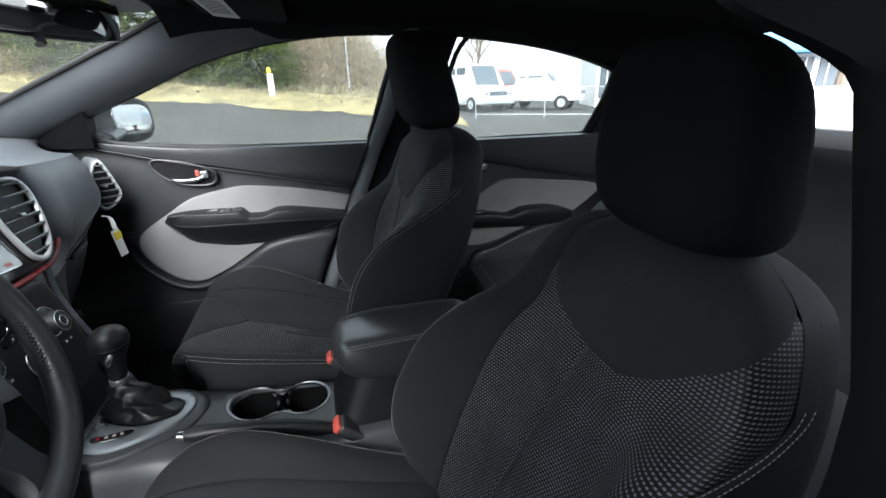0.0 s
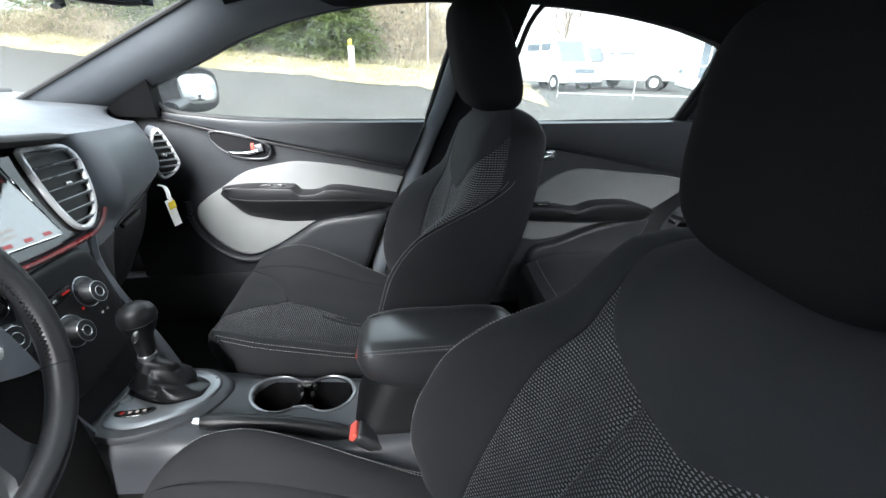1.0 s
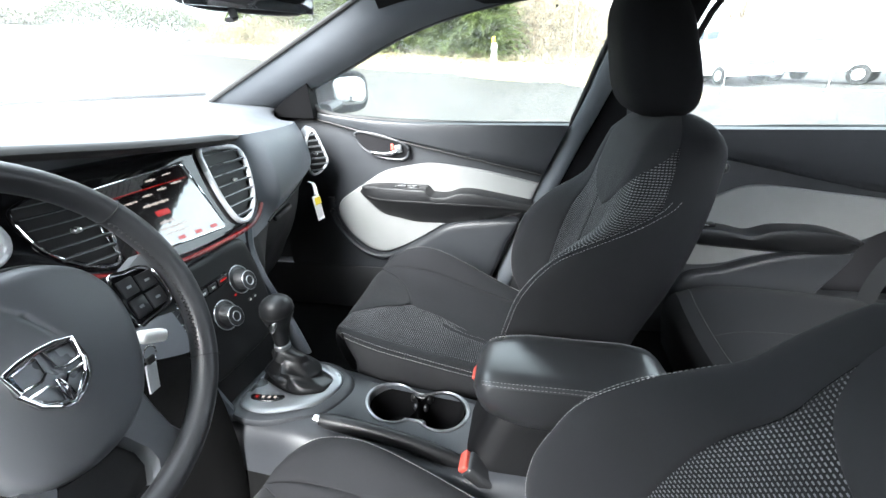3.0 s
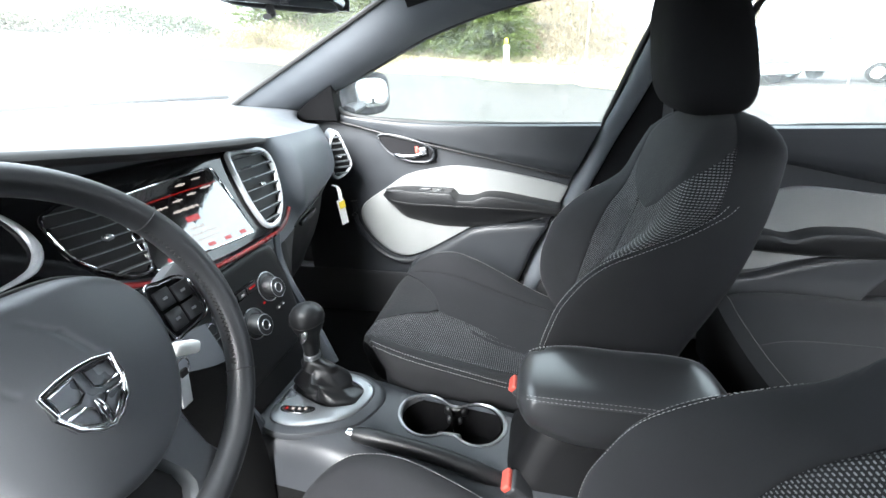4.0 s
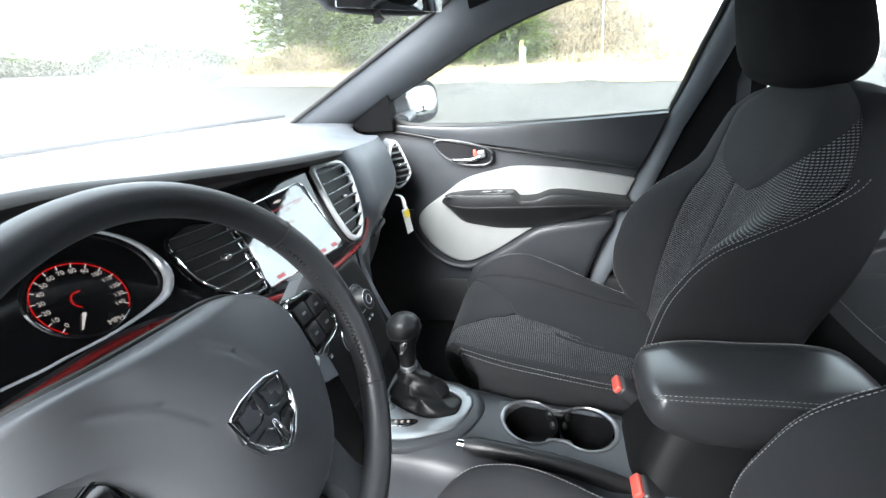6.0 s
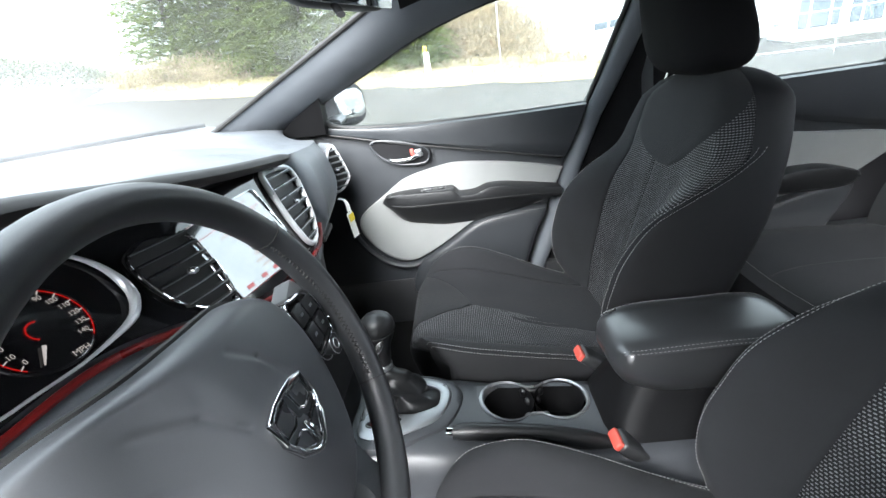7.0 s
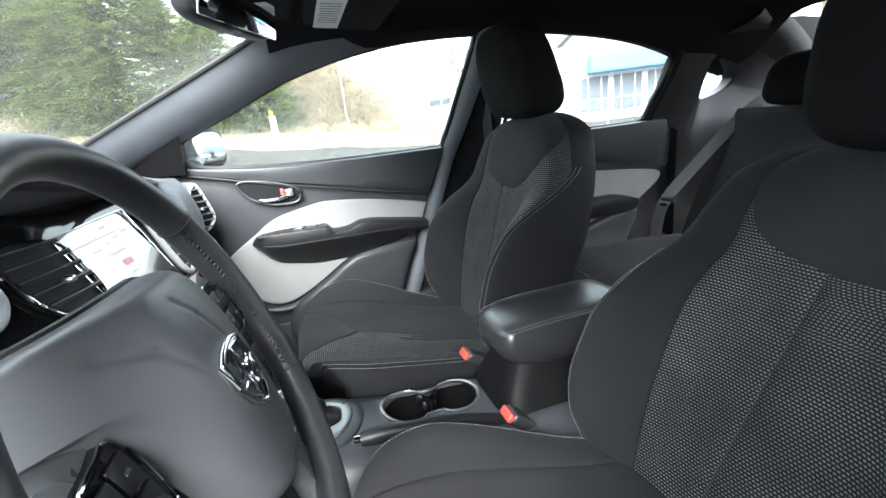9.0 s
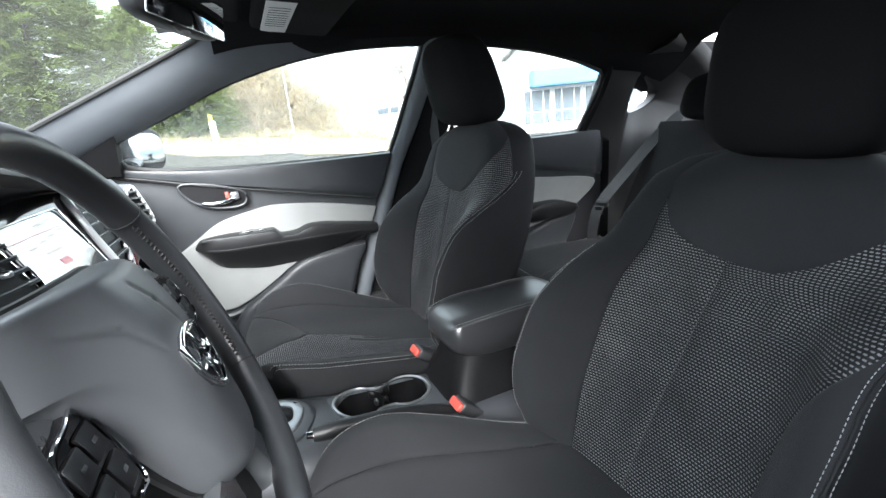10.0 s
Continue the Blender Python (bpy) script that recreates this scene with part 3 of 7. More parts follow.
    hb = part("handle_bowl", pillow(bowl, lambda a, b, h: (a, 0.768 - h, b), 0.012, 0.004, 60, back=0.0), M_ROOF, d, "black recess")
    ring = [(a, 0.754, b) for a, b in spl(bowl, 60, True)]
    part("bowl_rim", tube(ring + [ring[0], ring[1]], 0.0042, 8), M_TRIM, hb)
    part("handle", tube(spl([(-0.428, 0.752, 0.8700), (-0.415, 0.744, 0.8660), (-0.385, 0.741, 0.8640), (-0.355, 0.742, 0.8660), (-0.335, 0.746, 0.8720)], 26), [0.0040] + [0.0062] * 24 + [0.0070], 12), M_CHROME, d, "chrome door handle")
    part("handle_end", rbox((-0.331, 0.7475, 0.879), (0.026, 0.013, 0.026), 0.005, 3, pose(0, 0, 0, 0, -8, 0)), M_PLATE, d, "satin silver handle end")
    part("lock_mark", rbox((-0.352, 0.7515, 0.884), (0.011, 0.006, 0.020), 0.002), M_RED, d, "red lock mark")
    return d


front_door()


def rear_door():
    d = thing("door_2", "closed rear passenger door with black trim and grey insert", "door", (0.8, 0.78, 0.30), kind="structure")
    base = [(0.40, 0.945), (1.20, 0.945), (1.235, 0.86), (1.225, 0.79), (1.10, 0.65), (0.95, 0.42), (0.90, 0.30), (0.40, 0.30)]
    bm = bmesh.new()
    f = bm.faces.new([bm.verts.new((a, 0.767, b)) for a, b in base])
    r = bmesh.ops.extrude_face_region(bm, geom=[f])
    bmesh.ops.translate(bm, vec=(0, 0.06, 0), verts=[v for v in r["geom"] if isinstance(v, bmesh.types.BMVert)])
    part("door_panel", bm, M_TRIM, d, smooth=False)
    crease = smooth_table([0.40, 0.62, 0.9, 1.13, 1.24], [0.885, 0.862, 0.805, 0.760, 0.742])

    def upper(t, k):
        x = 0.40 + t * 0.83
        e = max(0.0, (t - 0.90) / 0.10) ** 2
        zc, zl = crease(x), 0.945 - 0.035 * e * e
        if k > 1:
            return (x, 0.744 + 0.028 * e + 0.05 * (k - 1), zl + 0.004 * math.sin(math.pi * min(1, k - 1)))
        return (x, 0.738 + 0.028 * e + 0.008 * (1 - k) + 0.012 * max(0, 0.12 - k) / 0.12, zc + (zl - zc) * k) if k >= 0 else (x, 0.775, zc)

    part("upper_trim", grid(upper, np.r_[np.linspace(0, 0.88, 32), np.linspace(0.90, 1, 11)], [-0.1, 0, 0.03, 0.08, 0.14, 0.4, 0.7, 0.92, 1, 1.2, 1.5, 2.0]), M_TRIM, d)
    place = lambda a, b, h: (a, 0.765 - h, b)
    insert = [(0.50, 0.62), (0.57, 0.672), (0.611, 0.722), (0.68, 0.765), (0.756, 0.785), (0.9, 0.772), (1.17, 0.732), (1.09, 0.645), (0.98, 0.60), (0.80, 0.565), (0.70, 0.53), (0.60, 0.52), (0.52, 0.55)]
    part("insert", pillow(insert, place, 0.010, 0.006, 80), M_GREY, d, "light grey padded cloth insert")
    pocket = [(1.05, 0.595), (0.93, 0.590), (0.80, 0.555), (0.70, 0.515), (0.60, 0.48), (0.60, 0.36), (0.92, 0.36), (1.0, 0.48)]
    part("map_pocket", pillow(pocket, place, 0.03, 0.02, 70), M_TRIM, d)
    part("pocket_stitching", stitches([(a, 0.735, b) for a, b in spl([(1.03, 0.590), (0.93, 0.587), (0.80, 0.552)], 40)]), M_THREAD, d, "pale thread")
    top = smooth_table([0.50, 0.56, 0.68, 0.74, 0.80, 0.90, 1.03, 1.06], [0.655, 0.668, 0.662, 0.650, 0.668, 0.672, 0.640, 0.625])
    low = smooth_table([0.50, 0.56, 0.70, 0.9, 1.03, 1.06], [0.630, 0.612, 0.598, 0.590, 0.600, 0.615])
    rings = []
    for x in np.linspace(0.50, 1.06, 40):
        zt, zb = top(x), low(x)
        w = 0.065 * min(1, (1.075 - x) / 0.06, (x - 0.47) / 0.05)
        r = min(0.013, (zt - zb) / 2.4)
        y1 = 0.758 - w
        rings.append([(x, 0.765, zt), (x, y1 + r, zt), (x, y1 + 0.3 * r, zt - 0.3 * r), (x, y1, zt - r), (x, y1 + 0.004, (zt + zb) / 2), (x, y1 + 0.012, zb + r), (x, y1 + 0.03, zb), (x, 0.765, zb - 0.004)])
    ar = part("armrest", loft(rings), M_LEATHER, d, "black padded armrest")
    part("window_switch", rbox((0.62, 0.72, 0.672), (0.05, 0.03, 0.008), 0.003), M_GLOSS, ar)
    bowl = [(0.52, 0.868), (0.56, 0.872), (0.64, 0.855), (0.665, 0.838), (0.65, 0.815), (0.58, 0.818), (0.53, 0.84)]
    hb = part("handle_bowl", pillow(bowl, lambda a, b, h: (a, 0.758 - h, b), 0.010, 0.006, 50, back=0.0), M_PLASTIC, d)
    part("handle", tube(spl([(0.54, 0.742, 0.842), (0.58, 0.737, 0.835), (0.62, 0.738, 0.835), (0.64, 0.74, 0.842)], 16), 0.006, 10), M_CHROME, d, "chrome door handle")
    part("handle_end", rbox((0.635, 0.742, 0.843), (0.036, 0.014, 0.026), 0.006, 3), M_CHROME, hb)
    return d


rear_door()


# ---- seats ----
SEAT_CX = smooth_table([0.30, 0.40, 0.48, 0.60, 0.70, 0.80, 0.90, 1.00, 1.05], [0.155, 0.128, 0.150, 0.186, 0.212, 0.237, 0.262, 0.290, 0.305])
SEAT_BX = smooth_table([0.30, 0.40, 0.60, 0.80, 1.00, 1.05], [0.25, 0.265, 0.315, 0.395, 0.445, 0.45])
SEAT_W = smooth_table([0.30, 0.40, 0.50, 0.60, 0.70, 0.80, 0.88, 0.94, 0.99, 1.03], [0.200, 0.228, 0.246, 0.258, 0.258, 0.246, 0.228, 0.205, 0.180, 0.155])
SEAT_B = smooth_table([0.30, 0.40, 0.455, 0.52, 0.60, 0.66, 0.72, 0.785, 0.82, 0.85, 0.92, 1.03], [0.0, 0.028, 0.062, 0.112, 0.140, 0.142, 0.133, 0.092, 0.050, 0.018, 0.005, 0.0])
BACK_Y = smooth_table([0, 0.3, 0.55, 0.75, 0.9, 1.0, 1.2, 1.5, 1.7, 2.0], [0, 0.33, 0.60, 0.82, 0.96, 1.0, 1.02, 0.97, 0.80, 0.0])
BACK_F = smooth_table([0, 0.3, 0.55, 0.75, 0.9, 1.0, 1.2, 1.5, 1.7, 2.0], [0, 0.02, 0.22, 0.84, 1.0, 0.80, 0.25, 0.0, 0.0, 0.0])
BACK_R = smooth_table([0, 0.3, 0.55, 0.75, 0.9, 1.0, 1.2, 1.5, 1.7, 2.0], [0, 0.0, 0.01, 0.03, 0.07, 0.14, 0.42, 0.86, 1.0, 1.04])


def backrest(u, z):
    """The backrest's skin in the seat's own places: u runs from the middle (0) over the bolster (0.9) and side (1.2) to the middle of the back (2)."""
    s, a = (1 if u >= 0 else -1), abs(u)
    zz = min(z, 1.035)
    k = 1.0 if zz < 0.965 else math.sqrt(max(0.0, 1 - ((zz - 0.965) / 0.0705) ** 2))
    xc, xb, w = SEAT_CX(zz), SEAT_BX(zz), SEAT_W(zz)
    x = xc - SEAT_B(zz) * BACK_F(a) + (xb - xc) * BACK_R(a)
    mid = (xc + xb) / 2
    return (mid + (x - mid) * k, s * w * BACK_Y(a) * (0.35 + 0.65 * k), zz)


CUSH_PX = smooth_table([0, 0.55, 0.80, 0.88, 0.94, 1.0], [0.16, -0.20, -0.345, -0.378, -0.388, -0.375])
CUSH_PZ = smooth_table([0, 0.2, 0.55, 0.80, 0.88, 0.94, 1.0], [0.440, 0.456, 0.500, 0.522, 0.500, 0.455, 0.385])
CUSH_HI = smooth_table([0, 0.1, 0.25, 0.40, 0.55, 0.7, 0.8, 0.9, 1.0], [0.002, 0.012, 0.040, 0.070, 0.088, 0.066, 0.040, 0.016, 0.0])
CUSH_LO = smooth_table([0, 0.3, 0.6, 0.8, 0.9, 1.0], [0.014, 0.028, 0.036, 0.040, 0.026, 0.0])
CUSH_W = smooth_table([0, 0.3, 0.6, 0.8, 0.9, 1.0], [0.225, 0.245, 0.252, 0.242, 0.218, 0.188])
CU_Y = smooth_table([0, 0.4, 0.65, 0.82, 0.95, 1.05, 1.3, 1.7, 2.0], [0, 0.45, 0.70, 0.86, 0.965, 1.01, 1.03, 1.0, 0.94])
CU_H = smooth_table([0, 0.4, 0.65, 0.82, 0.92, 1.0, 1.05], [0, 0.02, 0.40, 1.0, 0.95, 0.45, 0.0])


def cushion(u, v):
    """The cushion's skin: v from the rear over the top to the foot of the front edge."""
    s, a = (1 if u >= 0 else -1), abs(u)
    z = CUSH_PZ(v) + (CUSH_HI if u > 0 else CUSH_LO)(v) * CU_H(a)
    if a > 0.95:
        t = min(1.0, (a - 0.95) / 1.05)
        z = z + (0.37 - z) * (t ** 1.15)
    rnd = 1 - 0.10 * max(0, v - 0.8) / 0.2 * a
    return (CUSH_PX(v) + 0.125 * (max(0.0, min(a, 1.1) - 0.45) / 0.6) ** 2 * (max(0.0, v - 0.5) / 0.5) ** 1.5, s * CUSH_W(v) * CU_Y(a) * rnd, z)


def superblock(c, r, p=3.2, n=20, m=28, shape=None):
    """A rounded block. shape(d): how its half sizes vary with height d, from -1 to 1."""
    rings = []
    for t in np.linspace(-math.pi / 2, math.pi / 2, n):
        cz, sz = abs(math.cos(t)) ** (2 / p), math.copysign(abs(math.sin(t)) ** (2 / p), math.sin(t))
        kx, ky, dx = shape(sz) if shape else (1, 1, 0)
        rings.append([(c[0] + dx + r[0] * kx * max(cz, 0.02) * math.copysign(abs(math.cos(a)) ** (2 / p), math.cos(a)), c[1] + r[1] * ky * max(cz, 0.02) * math.copysign(abs(math.sin(a)) ** (2 / p), math.sin(a)), c[2] + r[2] * sz) for a in np.linspace(0, 2 * math.pi, m, endpoint=False)])
    return loft(rings)


SEAM_STITCH = smooth_table([0.30, 0.72, 0.79, 0.822, 0.846, 0.868, 0.893, 1.04], [0.90, 0.90, 0.91, 0.97, 1.05, 1.15, 1.26, 1.30])
SEAM_BOLSTER = smooth_table([0.40, 0.50, 0.62, 0.70, 0.755, 0.80, 0.846, 0.887, 1.04], [0.54, 0.55, 0.57, 0.62, 0.72, 0.86, 1.03, 1.20, 1.26])
SEAM_INNER = smooth_table([0.30, 0.50, 0.62, 0.72, 0.80, 0.86, 0.89, 1.04], [0.52, 0.53, 0.54, 0.55, 0.56, 0.54, 0.56, 0.64])
SEAM_MID = smooth_table([0.40, 0.55, 0.70, 0.851], [0.10, 0.075, 0.03, -0.03])
YOKE_NEAR = smooth_table([0.846, 0.852, 0.862, 0.878, 0.905, 0.95, 1.04], [-0.30, -0.04, 0.18, 0.36, 0.50, 0.59, 0.63])
YOKE_FAR = smooth_table([0.846, 0.856, 0.871, 0.912, 0.938, 0.958, 0.985, 1.04], [-0.26, -0.37, -0.50, -0.75, -0.93, -1.08, -1.18, -1.22])


def seat(name, label, base, sink, recline, rest=(0, 0, 0), size=(0.070, 0.140, 0.120)):
    """A front seat. sink: how far its cushion is lowered; recline: degrees by which its back leans further."""
    s = thing(name, label, "car seat", base, group="front car seats")
    lean = Matrix.Translation((0.10, 0, 0.45)) @ pose(0, 0, 0, 0, recline, 0) @ Matrix.Translation((-0.10, 0, -0.45))

    def bits(nm, bm, mat, parent=s, lab="", back=False, fixed=False):
        if back:
            bmesh.ops.transform(bm, matrix=lean, verts=bm.verts)
        bmesh.ops.translate(bm, vec=(0, 0, -0.25 - (0 if fixed else sink)), verts=bm.verts)
        return part(nm, bm, mat, parent, lab, local=True)

    def bback(nm, bm, mat, parent=s, lab=""):
        return bits(nm, bm, mat, parent, lab, True)

    bback("shell", grid(backrest, np.r_[np.linspace(1.2, 2.0, 20), np.linspace(-1.99, -1.2, 20)], np.r_[np.linspace(0.31, 0.95, 26), 0.97, 0.985, 1.0, 1.01, 1.02, 1.028, 1.033, 1.0354]), M_SIDE, s, "black cloth sides and back")
    back = bback("backrest", sewn(backrest, SEAM_MID, SEAM_INNER, 0.31, 1.0354, 22, 34, out=-1), M_WEAVE_B, s, "dotted black woven panel")
    bback("weave_panel", sewn(backrest, lambda z: -SEAM_BOLSTER(z), SEAM_MID, 0.31, 1.0354, 26, 38, out=-1), M_WEAVE_B, back)
    bback("yoke", sewn(backrest, YOKE_FAR, YOKE_NEAR, 0.8465, 1.0354, 24, 26, sink=0.001, lift=0.0028, out=-1), M_YOKE, s, "plain grey cloth shoulder panel")
    for sg in (1, -1):
        lo, hi = (SEAM_INNER, SEAM_STITCH) if sg > 0 else (lambda z: -SEAM_STITCH(z), lambda z: -SEAM_BOLSTER(z))
        b = bback("bolster", sewn(backrest, lo, hi, 0.31, 1.0354 if sg > 0 else 0.90, 12, 30, sink=0.004, out=-1), M_CLOTH, s)
        lo2, hi2 = (SEAM_STITCH, lambda z: 1.32) if sg > 0 else (lambda z: -1.32, lambda z: -SEAM_STITCH(z))
        bback("bolster_side", sewn(backrest, lo2, hi2, 0.31, 1.0354, 10, 26, sink=0.002, out=-1), M_SIDE, s)
        for off in (-0.028, 0.028):
            pts = []
            for z in np.linspace(0.33, 0.905, 110):
                u = sg * (SEAM_STITCH(z) + off)
                p, q, r = (np.array(backrest(u, z)), np.array(backrest(u + 1e-3, z)), np.array(backrest(u, z + 1e-3)))
                nrm = -np.cross(q - p, r - p)
                pts.append(p + 0.0006 * nrm / np.linalg.norm(nrm))
            bback("stitching", stitches(pts), M_THREAD, b, "pale thread")
    # seam thread down the middle of the back
    pts = [np.array(backrest(SEAM_MID(z) - 0.012, z)) + (-0.0008, 0, 0) for z in np.linspace(0.44, 0.845, 70)]
    bback("seam_thread", stitches(pts, 0.003, 0.002), M_WEB, back, "grey thread")
    # cushion
    vy = smooth_table([0.0, 0.58, 0.62, 0.66, 0.80, 0.86, 0.90], [-0.45, 0.10, 0.02, -0.02, -0.22, -0.28, -0.3])
    vo = smooth_table([0.0, 0.58, 0.62, 0.66, 0.80, 0.86, 0.90], [-0.45, 0.10, 0.30, 0.42, 0.62, 0.70, 0.72])
    edge = lambda v: 0.64 + 0.02 * v
    skin = bits("cushion", sewn(cushion, lambda v: -edge(v), vy, 0.0, 0.90, 20, 34, out=1), M_WEAVE_C, s, "dotted black woven panel")
    bits("cushion_panel", sewn(cushion, vo, lambda v: max(edge(v), vo(v) + 0.02), 0.0, 0.90, 16, 34), M_CLOTH, skin)
    bits("front_patch", sewn(cushion, vy, vo, 0.585, 0.90, 14, 20, sink=0.003), M_YOKE, skin, "plain cloth front patch")
    rim = smooth_table([0, 0.2, 0.5, 0.8, 0.9, 1.0], [0.92, 0.93, 0.93, 0.93, 0.93, 0.93])
    for sg in (1, -1):
        lo, hi = (edge, rim) if sg > 0 else (lambda v: -rim(v), lambda v: -edge(v))
        bits("cushion_bolster", sewn(cushion, lo, hi, 0.0, 0.90, 8, 30, sink=0.004), M_CLOTH, s)
        lo, hi = (rim, lambda v: 2.0) if sg > 0 else (lambda v: -2.0, lambda v: -rim(v))
        sk = bits("cushion_side", sewn(cushion, lo, hi, 0.0, 1.0, 10, 34, sink=0.002), M_SIDE, s)
        for off in (-0.022, 0.022):
            pts = [np.array(cushion(sg * (rim(v) + off), v)) + (0, 0, 0.0008) for v in np.linspace(0.04, 0.86, 100)]
            bits("stitching", stitches(pts), M_THREAD, sk, "pale thread")
    bits("cushion_front", sewn(cushion, lambda v: -0.95, lambda v: 0.95, 0.895, 1.0, 30, 8, sink=0.003), M_SIDE, s)
    # headrest on two posts
    hr = bback("headrest", superblock((0.322 + rest[0], rest[1], 1.145 + rest[2]), size, 3.4, 22, 32, lambda d: (1 - 0.10 * d, 1 - 0.10 * d, -0.028 * d - 0.006)), M_HEAD, s, "padded black cloth headrest")
    for y in (-0.065, 0.065):
        bback("headrest_post", tube([(0.345, y, 0.99), (0.338, y, 1.10)], 0.006, 10), M_CHROME, hr)
        bback("post_collar", rbox((0.343, y, 1.034), (0.03, 0.03, 0.012), 0.005, 2), M_PLASTIC, hr)
    # frame, rails and recliner cover
    bits("seat_frame", rbox((-0.08, 0, 0.345), (0.48, 0.42, 0.06), 0.02, 2), M_RUBBER, s)
    for y in (-0.19, 0.19):
        bits("seat_rail", rbox((-0.08, y, 0.282), (0.50, 0.05, 0.065), 0.008, 2), M_PLASTIC, s, "", False, True)
    return s


seat("car_seat", "charcoal cloth front passenger seat with pale stitching", (0, 0.385, 0.25), 0.0, 0.0)
seat("car_seat", "charcoal cloth driver seat with pale stitching, leaned back", (0.045, -0.365, 0.25), 0.027, 10.0, (-0.020, -0.032, -0.014), (0.068, 0.121, 0.117))


# ---- dashboard ----
DASH_TOP = smooth_table([-0.72, -0.55, -0.37, -0.20, 0.0, 0.25, 0.45, 0.66, 0.745], [1.030, 1.050, 1.066, 1.046, 1.020, 0.996, 0.985, 0.976, 0.966])
DASH_X = smooth_table([-0.72, -0.55, -0.37, -0.20, 0.0, 0.25, 0.32, 0.45, 0.58, 0.65, 0.70, 0.745], [-0.60, -0.57, -0.56, -0.56, -0.558, -0.560, -0.562, -0.572, -0.600, -0.632, -0.675, -0.735])


def bezel(a, b, h):
    """A place on the bezel: a along y, b its height; the face leans forward towards its top and falls back before the driver."""
    return (-0.527 - (0.45 - 0.6 * max(0.0, a)) * (b - 0.84) - 0.30 * max(0.0, -0.12 - a) + h, a, b)


def dash_skin(y, k):
    """k from 0 at the windscreen over the top (1 at the brow) and down the face (2) to the underside (3)."""
    zt, xe = DASH_TOP(y), DASH_X(y)
    right = max(0.0, min(1.0, (y - 0.22) / 0.12))
    top = [(-1.22, 1.040), (-1.05, 1.058), (-0.88, 1.056 - 0.02 * right), (-0.74, 0.5 * (1.054 - 0.02 * right) + 0.5 * zt + 0.010), (xe - 0.05, zt + 0.012 - 0.004 * right), (xe, zt)]
    up = 0.16 * max(0.0, y - 0.29)
    bz = lambda b: bezel(max(-0.62, y), b, -0.028)[0]
    face_p = [(xe, zt), (xe + 0.020, zt - 0.035), (xe + 0.036, 0.885), (xe + 0.034, 0.83 + 0.4 * up), (xe + 0.018, 0.790 + up), (xe + 0.004, 0.772 + up)]
    face_c = [(xe, zt), (xe - 0.022, zt - 0.010), (bz(0.98), 0.982), (bz(0.90), 0.90), (min(bz(0.83), -0.55), 0.825), (xe + 0.030, 0.77)]
    low_p = [(xe + 0.004, 0.772 + up), (xe - 0.010, 0.757 + up), (xe - 0.040, 0.70), (xe - 0.09, 0.60), (xe - 0.18, 0.50), (-1.10, 0.46)]
    low_c = [(xe + 0.030, 0.77), (xe + 0.035, 0.72), (xe + 0.03, 0.66), (xe + 0.0, 0.58), (xe - 0.10, 0.50), (-1.10, 0.46)]
    seg = min(int(k), 2)
    a, b = {0: (top, top), 1: (face_c, face_p), 2: (low_c, low_p)}[seg]
    pts = np.array(a) * (1 - right) + np.array(b) * right
    t = (k - seg) * 5
    i = min(int(t), 4)
    q = np.vstack([2 * pts[0] - pts[1], pts, 2 * pts[-1] - pts[-2]])[i:i + 4]
    t -= i
    p = 0.5 * (2 * q[1] + (q[2] - q[0]) * t + (2 * q[0] - 5 * q[1] + 4 * q[2] - q[3]) * t * t + (3 * q[1] - q[0] - 3 * q[2] + q[3]) * t ** 3)
    return (p[0], y, p[1])


dash = thing("dashboard", "black soft vinyl dashboard with screen and round vents", "dashboard", (-0.85, 0, 0.46))
ys = np.r_[np.linspace(-0.72, 0.20, 34), np.linspace(0.22, 0.36, 16), np.linspace(0.38, 0.745, 24)]
part("dash_top", grid(dash_skin, ys, np.linspace(0, 1, 26)), M_DASH, dash)
part("dash_face", grid(dash_skin, ys, np.linspace(1, 2, 24)), M_DASH, dash)
# same skin in near black: shade under the dash put into its colour
part("dash_lower_shaded", grid(dash_skin, ys, np.linspace(2, 3, 24)), M_RUBBER, dash)
bm = bmesh.new()
rim = [dash_skin(0.745, k) for k in np.linspace(0, 3, 60)]
bm.faces.new([bm.verts.new(p) for p in rim])
part("dash_end", bm, M_DASH, dash, smooth=False)

# brow over the screen
part("brow", tube([(DASH_X(y) + 0.003, y, DASH_TOP(y) - 0.004) for y in np.linspace(-0.60, 0.262, 60)], [0.014] * 56 + [0.013, 0.011, 0.009, 0.004], 10, flat=0.8), M_RUBBER, dash)
part("cowl_seal", tube(spl([(-0.95, 0.685, 1.060), (-1.10, 0.50, 1.064), (-1.22, 0.30, 1.067), (-1.30, 0.0, 1.070), (-1.22, -0.30, 1.067), (-1.10, -0.50, 1.064), (-0.95, -0.685, 1.060)], 50), 0.006, 8), M_RUBBER, dash)


